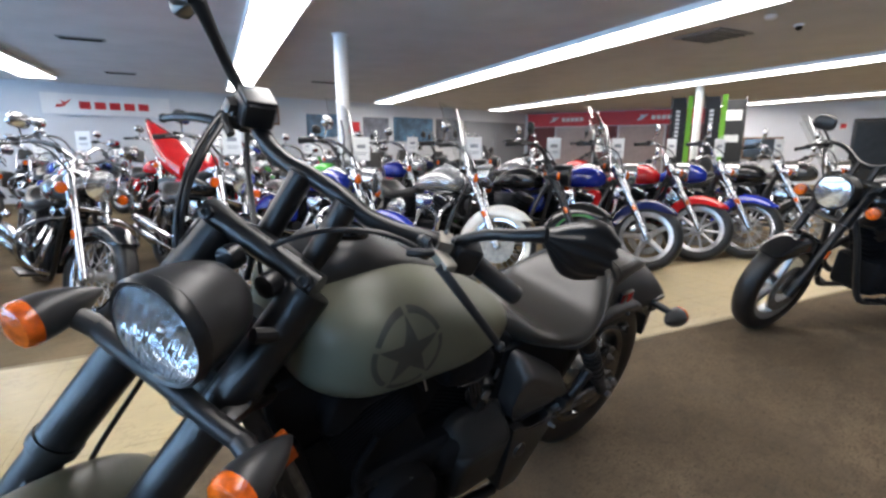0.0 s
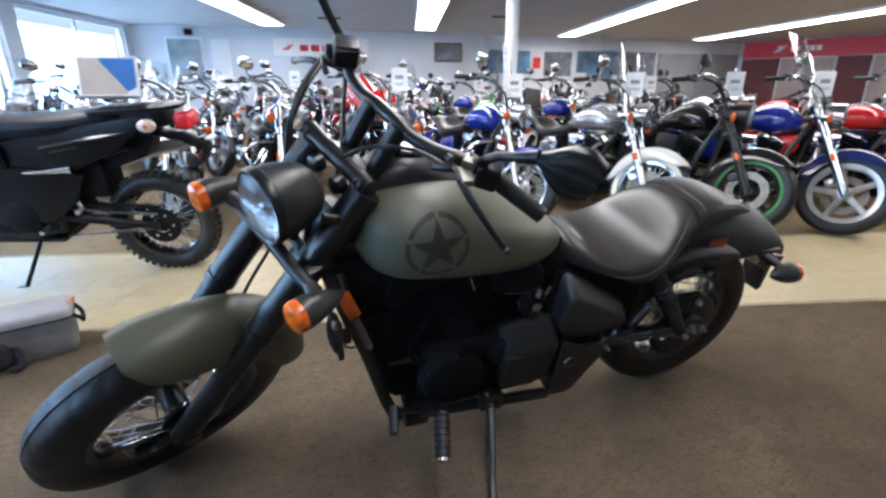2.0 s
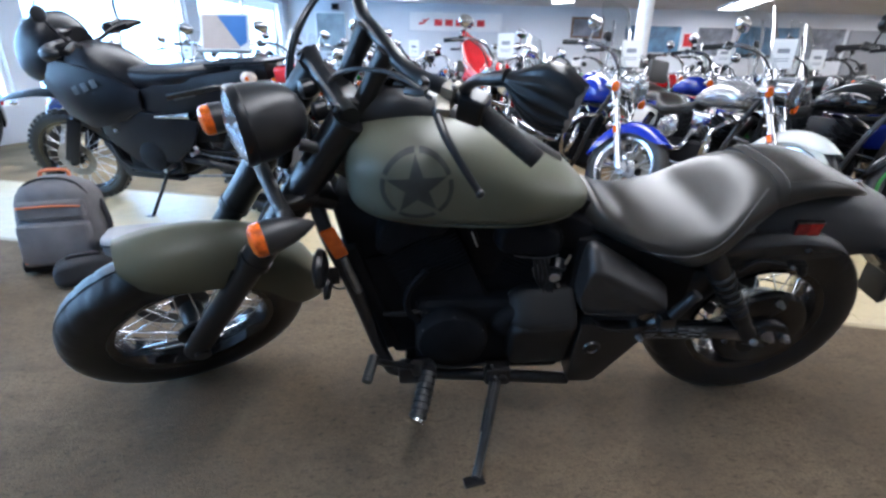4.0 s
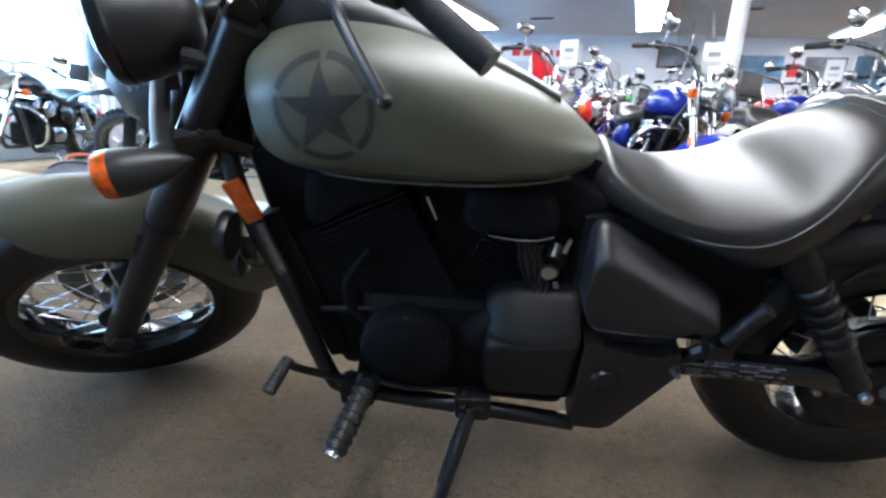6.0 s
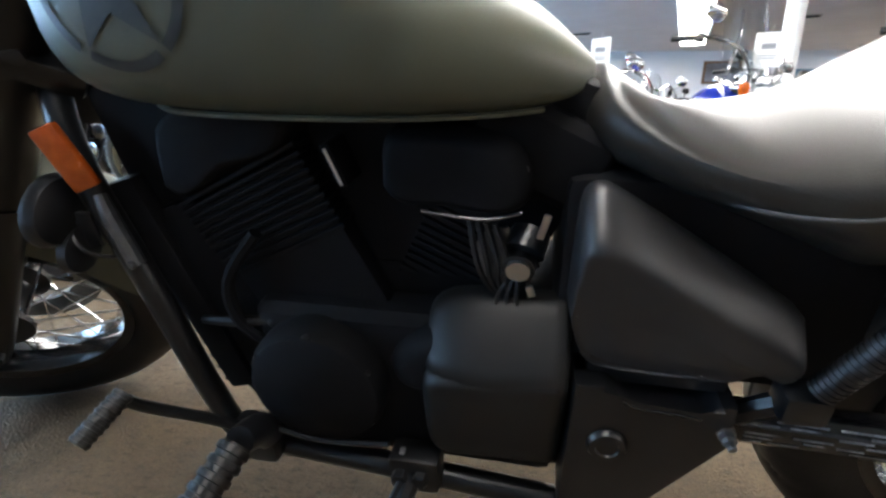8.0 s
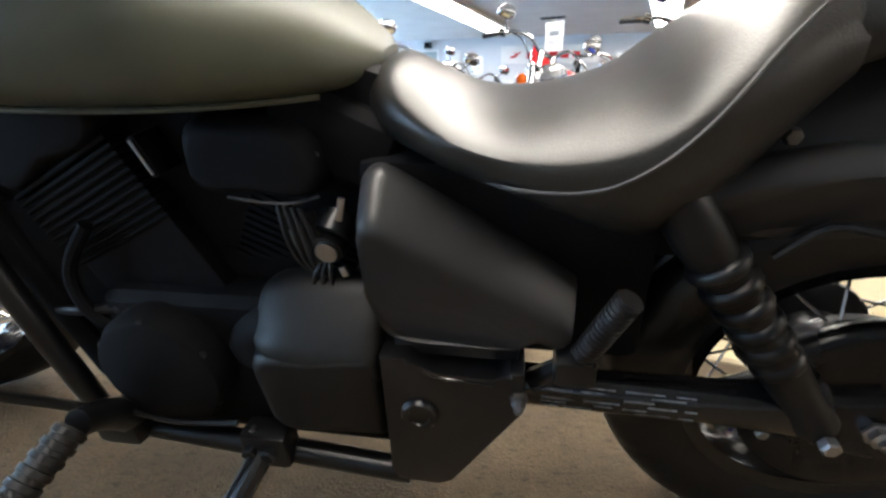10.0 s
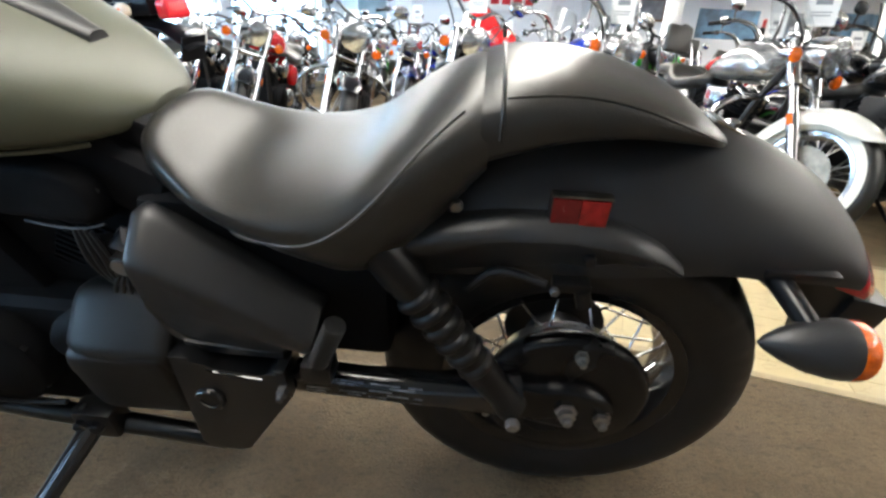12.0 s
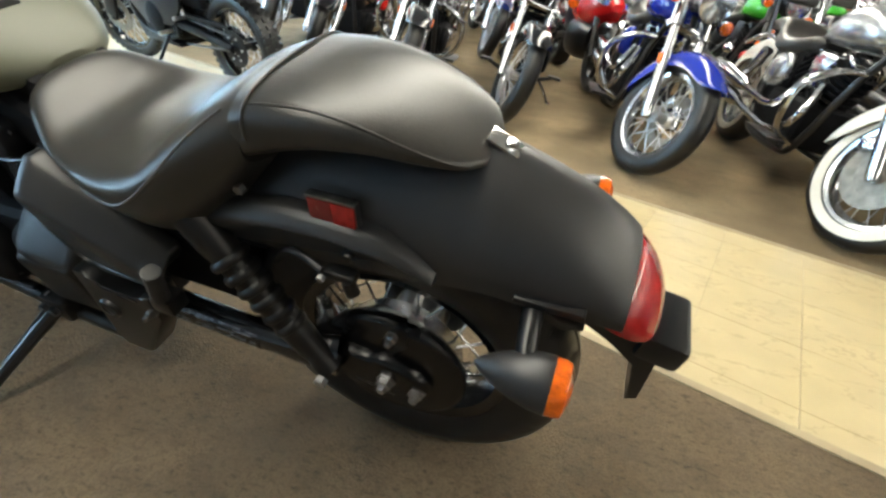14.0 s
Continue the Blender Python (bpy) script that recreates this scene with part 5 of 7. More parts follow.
for s in (-1, 1):
    mr = part("mirror", lambda b: scoop_mirror(b, s), M_BLACK, hero, "ribbed matte black mirror shell", m=BARS, sharp=50)
part("clutch_cable", lambda b: tube(b, [(-0.31, -0.235, 1.088), (-0.345, -0.15, 1.095), (-0.395, -0.075, 1.075), (-0.425, -0.02, 1.03), (-0.42, 0.02, 0.97), (-0.39, 0.03, 0.9), (-0.36, 0.03, 0.84)], 0.0048, 8, 6), M_BLACK, hero, m=BARS)
for k in range(2):
    part("throttle_cable", lambda b: tube(b, [(-0.27, 0.25, 1.10), (-0.33, 0.235 + 0.012 * k, 1.10), (-0.43, 0.19 + 0.01 * k, 1.03), (-0.47 - 0.012 * k, 0.14, 0.93), (-0.45, 0.09, 0.84), (-0.38, 0.05, 0.80)], 0.0045, 8, 6), M_BLACK, hero, m=BARS)
part("brake_hose", lambda b: tube(b, [(-0.32, 0.235, 1.11), (-0.40, 0.2, 1.06), (-0.46, 0.17, 0.97), (-0.475, 0.14, 0.86), (-0.5, 0.11, 0.76), (-0.62, 0.11, 0.55), (-0.68, 0.1, 0.43)], 0.0052, 8, 6), M_BLACK, hero, m=BARS)
part("wiring_loom", lambda b: tube(b, [(-0.24, 0.26, 1.05), (-0.30, 0.18, 1.0), (-0.36, 0.09, 0.95), (-0.40, 0.05, 0.88)], 0.006, 8, 5), M_BLACK, hero, m=BARS)


# ---- the other motorcycles of the showroom ----
def stand_at(x, y, rz, lean=8.0):
    """Pose of a bike whose front tyre touches the floor at (x, y)."""
    return pose(x, y, 0, 0, 0, rz) @ pose(0, 0, 0, lean, 0, 0) @ Matrix.Translation((0.8, 0, 0))


def steer_m(deg, q=(-0.75, 0, 0.32), rake=30):
    a = Vector((math.sin(radians(rake)), 0, math.cos(radians(rake))))
    return Matrix.Translation(q) @ Matrix.Rotation(radians(deg), 4, a) @ Matrix.Translation([-v for v in q])


CTANK = smooth_st([(-0.36, 0.80, 0.86, 0.03, 0.83), (-0.33, 0.765, 0.905, 0.10, 0.83), (-0.26, 0.745, 0.945, 0.145, 0.83), (-0.15, 0.735, 0.955, 0.165, 0.82), (-0.02, 0.735, 0.92, 0.155, 0.81), (0.09, 0.74, 0.865, 0.12, 0.79), (0.17, 0.75, 0.81, 0.07, 0.775), (0.195, 0.765, 0.785, 0.03, 0.775)], 2)
CSEAT = smooth_st([(0.14, 0.70, 0.76, 0.05, 0.73), (0.18, 0.67, 0.775, 0.10, 0.72), (0.27, 0.645, 0.745, 0.15, 0.69), (0.38, 0.63, 0.735, 0.175, 0.68), (0.47, 0.63, 0.76, 0.175, 0.69), (0.53, 0.68, 0.80, 0.155, 0.73), (0.58, 0.72, 0.825, 0.14, 0.76), (0.72, 0.735, 0.825, 0.125, 0.77), (0.84, 0.74, 0.80, 0.09, 0.765), (0.88, 0.75, 0.775, 0.04, 0.76)], 2)


def fork_pt(z, y=0.0, off=0.0):
    return (-0.8 + (z - 0.32) * 0.577 - 0.866 * off, y, z + 0.5 * off)


def cruiser(m, tank, guard, metal=None, label="", wheel="wire", stripe=None, wall=None, shield=False, bars_up=0.0, crash=False, backrest=False, steer=20, bag=False, tagged_price=True, spot=False, group="motorcycles in rows", seatless=False):
    bike = thing("motorcycle", m, label, "motorcycle", group)
    C = metal or M_CHROME
    dark = C is not M_CHROME
    S = steer_m(steer)
    # wheels
    if wheel == "wire":
        wire_wheel(bike, (-0.8, 0, 0.32), 0.32, 0.225, 0.11, S, "cw_f", 0.12, 28, M_CHROME, M_ALU, loose=False, wall=wall)
        wire_wheel(bike, (0.8, 0, 0.32), 0.32, 0.2, 0.15, Matrix.Identity(4), "cw_r", 0.15, 28, M_CHROME, M_ALU, loose=False, wall=wall)
    else:
        n = 5 if wheel == "cast5" else 10
        tg = ("cast", n)
        rimm = M_ALU if not stripe else M_BLACK
        cast_wheel(bike, (-0.8, 0, 0.32), 0.32, 0.225, 0.12, S, ("f", tg), n, rimm, stripe=stripe, thin=n > 5)
        cast_wheel(bike, (0.8, 0, 0.32), 0.32, 0.2, 0.16, Matrix.Identity(4), ("r", tg), n, rimm, stripe=stripe, thin=n > 5)
    near = bool(wall or stripe)
    disc(bike, (-0.8, 0, 0.32), 0.15, 0.069 if near else -0.075, S, "c")
    if wall:
        part("disc_carrier", lambda b: lathe(b, [(0.02, 0.09), (0.035, 0.082), (0.04, 0.074), (0.12, 0.0735), (0.12, 0.0705), (0.02, 0.07)], 28, (-0.8, 0, 0.32)), M_DISC, bike, key="c_dc", m=S)
    part("caliper", lambda b: box(b, (-0.69, 0.088 if near else -0.088, 0.41), (0.09, 0.05, 0.06), 0.012, (0, 30, 0)), C, bike, key=("c_cal", near), m=S)
    # fork
    for s in (-1, 1):
        y = s * 0.1
        part("fork_slider", lambda b: tube(b, [fork_pt(0.29, y), fork_pt(0.34, y), fork_pt(0.56, y), fork_pt(0.60, y)], [0.026, 0.031, 0.031, 0.033], 12, 2), C, bike, key=("c_sl", s), m=S)
        part("fork_tube", lambda b: tube(b, [fork_pt(0.58, y), fork_pt(0.97, y)], 0.024, 12, 1), C, bike, key=("c_ft", s), m=S)
        part("fork_cover", lambda b: tube(b, [fork_pt(0.72, y), fork_pt(0.92, y)], 0.036, 12, 1), C, bike, key=("c_fc", s), m=S)
        ind = part("front_indicator", lambda b: bullet(b, (-0.53, s * 0.2, 0.84), (-1, 0, 0), 0.1, 0.036), C, bike, key=("c_in", s), m=S)
        part("lens", lambda b: bullet_lens(b, (-0.53, s * 0.2, 0.84), (-1, 0, 0), 0.1, 0.036), M_ORANGE, ind, "amber indicator lens", key=("c_il", s))
        part("indicator_arm", lambda b: tube(b, [(-0.52, s * 0.1, 0.835), (-0.52, s * 0.18, 0.84)], 0.011, 8, 1), C, ind, key=("c_ia", s))
    part("lower_yoke", lambda b: box(b, fork_pt(0.74, 0, -0.02), (0.07, 0.25, 0.03), 0.01, (0, 30, 0)), C, bike, key="c_yk", m=S)
    part("upper_yoke", lambda b: box(b, fork_pt(0.955, 0, -0.01), (0.07, 0.26, 0.03), 0.01, (0, 30, 0)), C, bike, key="c_yu", m=S)
    for s in (-1, 1):
        part("front_reflector", lambda b: box(b, fork_pt(0.56, s * 0.134), (0.03, 0.008, 0.055), 0.003, (0, 30, 0)), M_ORANGE, bike, key=("c_fr", s), m=S)
    arch_key = "c_fg"
    part("front_mudguard", lambda b: arch(b, (-0.8, 0.32), 0.352, 0.085, 0.1, 2, 135, 20), guard, bike, key=arch_key, m=S)
    # lamp
    hd = part("headlight", lambda b: lathe(b, [(0.012, -0.12), (0.05, -0.11), (0.085, -0.07), (0.098, -0.02), (0.1, 0.05), (0.104, 0.058), (0.104, 0.072), (0.095, 0.076)], 24, (-0.555, 0, 0.9), turn=HL), C if not dark else M_BLACK, bike, key="c_hd", m=S)
    part("reflector", lambda b: lathe(b, [(0.092, 0.077), (0.07, 0.082), (0.03, 0.088), (0.003, 0.089)], 24, (-0.555, 0, 0.9), turn=HL, cap=False), M_LAMPFACE, hd, "clear headlight glass", key="c_hf")
    if spot:
        for s in (-1, 1):
            sp = part("spot_lamp", lambda b: lathe(b, [(0.01, -0.07), (0.045, -0.05), (0.058, 0.0), (0.06, 0.03)], 18, (-0.55, s * 0.2, 0.83), turn=HL), C, bike, key=("c_sp", s), m=S)
            part("spot_glass", lambda b: lathe(b, [(0.058, 0.031), (0.03, 0.04), (0.002, 0.042)], 18, (-0.55, s * 0.2, 0.83), turn=HL, cap=False), M_LAMPFACE, sp, key=("c_sg", s))
    # bars
    up = bars_up
    B = [(-0.12, -0.40, 1.04 + up), (-0.18, -0.36, 1.06 + up), (-0.27, -0.28, 1.10 + up), (-0.34, -0.16, 1.10 + up), (-0.375, -0.06, 1.05 + up * 0.5)]
    part("handlebar", lambda b: tube(b, B + [(-0.385, 0, 1.04 + up * 0.5)] + [(x, -y, z) for x, y, z in reversed(B)], 0.0135, 8, 3), C, bike, key=("c_hb", up), m=S)
    for s in (-1, 1):
        part("riser", lambda b: tube(b, [(-0.42, s * 0.05, 0.95), (-0.38, s * 0.05, 1.05 + up * 0.5)], 0.02, 8, 1), C, bike, key=(("c_rs", up), s), m=S)
    for s in (-1, 1):
        part("grip", lambda b: tube(b, [(-0.10, s * 0.415, 1.03 + up), (-0.2, s * 0.345, 1.067 + up)], 0.019, 8, 1), M_GRIP, bike, key=("c_gr", s, up), m=S)
        part("lever", lambda b: tube(b, [(-0.25, s * 0.28, 1.09 + up), (-0.29, s * 0.33, 1.075 + up), (-0.24, s * 0.42, 1.04 + up)], 0.008, 6, 3), C, bike, key=("c_lv", s, up), m=S)
        part("switch_box", lambda b: box(b, (-0.22, s * 0.325, 1.078 + up), (0.05, 0.05, 0.05), 0.01, (0, 0, -s * 40)), M_BLACK, bike, key=("c_sb", s, up), m=S)
        mr = part("mirror", lambda b: skin(b, oval(smooth_st([(-0.31, 1.2 + up, 1.215 + up, 0.02, 1.207 + up), (-0.30, 1.165 + up, 1.25 + up, 0.06, 1.207 + up), (-0.275, 1.158 + up, 1.257 + up, 0.066, 1.207 + up), (-0.268, 1.16 + up, 1.255 + up, 0.064, 1.207 + up)], 2), 16)), C, bike, key=("c_mr", up), m=S @ Matrix.Translation((0, s * 0.36, 0)))
        part("mirror_stalk", lambda b: tube(b, [(-0.25, -s * 0.06, 1.09 + up), (-0.262, -s * 0.035, 1.13 + up), (-0.285, 0, 1.175 + up)], 0.007, 6, 2), C, mr, key=("c_ms", s, up))
    for s in (-1, 1):
        part("cable", lambda b: tube(b, [(-0.28, s * 0.27, 1.09 + up), (-0.43, s * 0.22, 1.05 + up * 0.7), (-0.50, s * 0.13, 0.93), (-0.42, s * 0.05, 0.83)], 0.006, 6, 4), M_BLACK, bike, key=(("c_cb", up), s), m=S)
    if shield:
        ws = part("windshield", lambda b: skin(b, [[(-0.50 + 0.30 * t + 0.10 * abs(q) ** 2, q * (0.24 - 0.05 * t ** 3), 0.92 + 0.56 * t) for q in np.linspace(-1, 1, 13)] + [(-0.496 + 0.30 * t + 0.10 * abs(q) ** 2, q * (0.237 - 0.05 * t ** 3), 0.92 + 0.56 * t) for q in np.linspace(1, -1, 13)] for t in np.linspace(0, 1, 8)]), M_SMOKE, bike, "clear acrylic touring windshield", key="c_ws", m=S)
        ws.visible_shadow = False
        for s in (-1, 1):
            part("shield_bracket", lambda b: tube(b, [(-0.41, s * 0.2, 0.9), (-0.36, s * 0.2, 1.15), (-0.29, s * 0.19, 1.3)], 0.009, 6, 2), C, bike, key=("c_wb", s), m=S)
    # body
    tk = part("fuel_tank", lambda b: skin(b, oval(CTANK, 26, 2.3, 3.0)), tank, bike, key="c_tk")
    part("tank_console", lambda b: skin(b, oval(smooth_st([(-0.32, 0.90, 0.925, 0.02, 0.91), (-0.22, 0.93, 0.975, 0.05, 0.95), (-0.08, 0.92, 0.965, 0.045, 0.94), (0.08, 0.85, 0.885, 0.02, 0.865)], 2), 14)), C, tk, key="c_tc")
    part("filler_cap", lambda b: lathe(b, [(0.034, 0), (0.034, 0.012), (0.02, 0.018)], 16, (-0.16, 0, 0.965), axis="z"), C, tk, key="c_cap")
    part("seat", lambda b: skin(b, oval(CSEAT, 22, 2.8, 3.0)), M_LEATHER, bike, key="c_st")
    part("rear_mudguard", lambda b: arch(b, (0.8, 0.32), 0.37, 0.115, 0.15, -12, 140, 20), guard, bike, key="c_rg")
    for s in (-1, 1):
        part("guard_rail", lambda b: tube(b, [(0.45, s * 0.13, 0.66), (0.7, s * 0.14, 0.70), (0.98, s * 0.135, 0.62)], 0.014, 8, 3), C, bike, key=("c_gl", s))
    part("tail_light", lambda b: ball(b, (1.17, 0, 0.52), (0.05, 0.07, 0.05), 14, 8), M_RED_LENS, bike, key="c_tl")
    for s in (-1, 1):
        ri = part("rear_indicator", lambda b: bullet(b, (1.08, s * 0.19, 0.55), (1, 0, 0), 0.1, 0.034), C, bike, key=("c_ri", s))
        part("lens", lambda b: bullet_lens(b, (1.08, s * 0.19, 0.55), (1, 0, 0), 0.1, 0.034), M_ORANGE, ri, key=("c_rl", s))
    for s in (-1, 1):
        part("frame_tube", lambda b: tube(b, [(-0.45, s * 0.04, 0.83), (-0.38, s * 0.1, 0.6), (-0.28, s * 0.13, 0.26), (-0.15, s * 0.14, 0.2), (0.25, s * 0.14, 0.2), (0.36, s * 0.14, 0.34), (0.4, s * 0.14, 0.6)], 0.018, 8, 3), M_BLACK if not dark else M_MATTE, bike, key=("c_fm", s))
    part("crankcase", lambda b: (box(b, (0.04, 0, 0.35), (0.46, 0.28, 0.24), 0.05, seg=3), lathe(b, [(0.1, 0), (0.1, 0.03), (0.08, 0.045), (0.02, 0.05)], 24, (-0.08, -0.14, 0.36), turn=Matrix(((1, 0, 0), (0, 0, -1), (0, 1, 0))))), M_ENGINE, bike, key="c_ck")
    part("engine_cover", lambda b: skin(b, [[(x, y - 0.13, z) for x, y, z in r] for r in oval(smooth_st([(0.0, 0.30, 0.41, 0.02, 0.35), (0.06, 0.27, 0.44, 0.06, 0.35), (0.18, 0.27, 0.44, 0.065, 0.35), (0.24, 0.3, 0.42, 0.03, 0.35)], 2), 16)]), C, bike, key="c_ec")
    for tilt, x in ((-26, -0.04), (26, 0.05)):
        R_ = Matrix.Translation((x, 0, 0.40)) @ Matrix.Rotation(radians(tilt), 4, "Y")
        cy = part("cylinder", lambda b: finned(b, 0.14, 0.15, 0.19, 0.2, 0.03, 0.30, 8), M_ENGINE, bike, key="c_cy", m=R_)
        part("rocker_cover", lambda b: (box(b, (0, -0.085, 0.28), (0.13, 0.05, 0.09), 0.02), box(b, (0, 0, 0.315), (0.11, 0.13, 0.03), 0.012)), C, cy, key="c_rc")
    part("air_cleaner", lambda b: (lathe(b, [(0.085, 0), (0.085, 0.04), (0.07, 0.055), (0.01, 0.06)], 24, (0.0, -0.1, 0.62), turn=Matrix(((1, 0, 0), (0, 0, -1), (0, 1, 0)))), box(b, (0, 0, 0.6), (0.24, 0.19, 0.2), 0.03)), C, bike, key="c_ac")
    for s in (-1, 1):
        part("side_cover", lambda b: skin(b, [[(x, s * (0.13 + y), z) for x, y, z in r] for r in oval(smooth_st([(0.2, 0.52, 0.6, 0.012, 0.56), (0.24, 0.46, 0.65, 0.04, 0.56), (0.36, 0.45, 0.63, 0.05, 0.54), (0.44, 0.5, 0.57, 0.015, 0.53)], 2), 16)]), tank if not dark else M_MATTE, bike, key=("c_sc", s))
    part("battery_box", lambda b: box(b, (0.36, 0, 0.53), (0.36, 0.22, 0.28), 0.02), M_ENGINE, bike, key="c_bb")
    for k, (z0, z1) in enumerate(((0.28, 0.30), (0.38, 0.40))):
        part("exhaust_pipe", lambda b: tube(b, [(-0.16 + 0.2 * k, 0.1, 0.55), (-0.24 + 0.26 * k, 0.17, 0.42), (-0.1 + 0.2 * k, 0.19, z0), (0.25, 0.19, z0), (0.45, 0.2, z1)], 0.021, 10, 4), C, bike, key=("c_ep", k))
        part("muffler", lambda b: tube(b, [(0.43, 0.2, z1), (0.5, 0.2, z1 + 0.005), (1.0, 0.21, z1 + 0.04), (1.08, 0.21, z1 + 0.045)], [0.024, 0.045, 0.048, 0.04], 14, 1), C, bike, key=("c_mf", k))
    part("shaft_housing", lambda b: (tube(b, [(0.36, -0.13, 0.37), (0.8, -0.12, 0.33)], 0.028, 10, 1), lathe(b, [(0.09, -0.02), (0.1, 0.02), (0.07, 0.05), (0.02, 0.055)], 20, (0.8, -0.08, 0.32), turn=Matrix(((1, 0, 0), (0, 0, -1), (0, 1, 0))))), C, bike, key="c_sh")
    for s in (-1, 1):
        part("shock_absorber", lambda b: tube(b, [(0.55, s * 0.15, 0.62), (0.72, s * 0.15, 0.36)], [0.036, 0.03], 12, 1), C, bike, key=("c_sk", s))
        part("footboard", lambda b: (box(b, (-0.22, s * 0.27, 0.27), (0.3 if crash else 0.06, 0.1, 0.022), 0.008), tube(b, [(-0.2, s * 0.14, 0.22), (-0.2, s * 0.25, 0.26)], 0.014, 8, 1)), M_BLACK, bike, key=("c_fb", s, crash))
    part("side_stand", lambda b: (tube(b, [(0.0, -0.14, 0.2), (-0.02, -0.22, 0.12), (-0.06, -0.28, 0.043)], 0.011, 8, 2), box(b, (-0.065, -0.29, 0.0445), (0.05, 0.03, 0.008), 0.002, (-8, 0, 0))), C, bike, key="c_ss")
    if crash:
        for s in (-1, 1):
            part("crash_bar", lambda b: tube(b, [(-0.40, s * 0.09, 0.66), (-0.42, s * 0.22, 0.64), (-0.42, s * 0.33, 0.56), (-0.40, s * 0.34, 0.44), (-0.34, s * 0.28, 0.32), (-0.27, s * 0.14, 0.26)], 0.016, 10, 4), C, bike, key=("c_cr", s))
    if backrest:
        part("backrest_rail", lambda b: tube(b, [(0.72, -0.13, 0.72), (0.86, -0.12, 0.98), (0.88, 0, 1.08), (0.86, 0.12, 0.98), (0.72, 0.13, 0.72)], 0.011, 8, 4), C, bike, key="c_br")
        part("backrest_pad", lambda b: box(b, (0.845, 0, 1.0), (0.05, 0.2, 0.2), 0.024, (0, 10, 0), 3), M_LEATHER, bike, key="c_bp")
    if bag:
        for s in (-1, 1):
            part("saddlebag", lambda b: box(b, (0.84, s * 0.26, 0.52), (0.46, 0.17, 0.3), 0.05, seg=3), M_LEATHER, bike, key=("c_bg", s))
    if tagged_price:
        spot_at = (m @ S @ Vector((-0.43, 0.02, 1.14 + up)))
        pm = Matrix.Translation(spot_at) @ pose(0, 0, 0, 0, 0, -24 + (spot_at.x * 37) % 22 - 11)
        t = thing("price_tag", pm, "white printed price sheet hanging from the handlebar", "price tag", "price tags")
        part("sheet", lambda b: box(b, (0, 0, 0), (0.14, 0.003, 0.19)), M_PAPER, t, key="tag_s")
        part("print", lambda b: (box(b, (0, -0.0025, 0.02), (0.07, 0.001, 0.03)), box(b, (0, -0.0025, -0.03), (0.09, 0.001, 0.006)), box(b, (0, -0.0025, -0.045), (0.08, 0.001, 0.006))), M_INK, t, key="tag_p")
        part("print_back", lambda b: (box(b, (0, 0.0025, 0.02), (0.07, 0.001, 0.03)), box(b, (0, 0.0025, -0.04), (0.09, 0.001, 0.008))), M_INK, t, key="tag_q")
        part("tie", lambda b: tube(b, [(0, 0, 0.1), (0.01, 0, 0.13)], 0.002, 5, 1), M_PAPER, t, key="tag_t")
    return bike


# first row, along the tiled aisle
ROW = [
    (4.87, 0.48, dict(tank=M_BLUE, guard=M_BLUE, label="blue cruiser motorcycle with chrome fork and wire wheels", tagged_price=True)),
    (4.40, 0.80, dict(tank=M_RED, guard=M_RED, wheel="multi", label="red cruiser motorcycle with many-spoke cast wheels")),
    (3.6, 0.97, dict(tank=M_BLUE, guard=M_NAVY, wheel="cast5", shield=True, label="blue cruiser motorcycle with five-spoke wheels and windshield")),
    (2.98, 1.30, dict(tank=M_GLOSS, guard=M_GLOSS, metal=M_BLACK, wheel="cast5", stripe=M_GREEN2, label="black sport cruiser motorcycle with green rim stripes")),
    (2.29, 1.64, dict(tank=M_SILVER, guard=M_WHITEP, wall=M_WHITEWALL, crash=True, backrest=True, shield=True, label="silver cruiser motorcycle with whitewall tyres and crash bars")),
    (1.40, 2.10, dict(tank=M_BLUE, guard=M_BLUE, crash=True, shield=True, label="blue cruiser motorcycle with chrome crash bars and wire wheels", steer=28)),
    (0.53, 2.60, dict(tank=M_GLOSS, guard=M_GLOSS, label="black cruiser motorcycle with chrome fork", bars_up=0.05)),
    (-0.33, 2.79, dict(tank=M_GREYP, guard=M_GLOSS, crash=True, label="dark grey cruiser motorcycle with black crash bars", tagged_price=False)),
    (-1.2, 3.1, dict(tank=M_RED, guard=M_GLOSS, label="dark red cruiser motorcycle with chrome fork", tagged_price=False)),
    (-2.05, 3.75, dict(tank=M_GLOSS, guard=M_GLOSS, label="black cruiser motorcycle with chrome fork and spot lamps", spot=True, tagged_price=False)),
    (5.55, 0.10, dict(tank=M_GLOSS, guard=M_GLOSS, label="black cruiser motorcycle with chrome fork", steer=12)),
    (6.3, -0.25, dict(tank=M_GREYP, guard=M_GLOSS, label="grey cruiser motorcycle with chrome fork", shield=True, steer=8)),
]
rnd = random.Random(7)
for x, y, spec in ROW:
    cruiser(stand_at(x, y, 96 + rnd.uniform(-3, 3)), **spec)

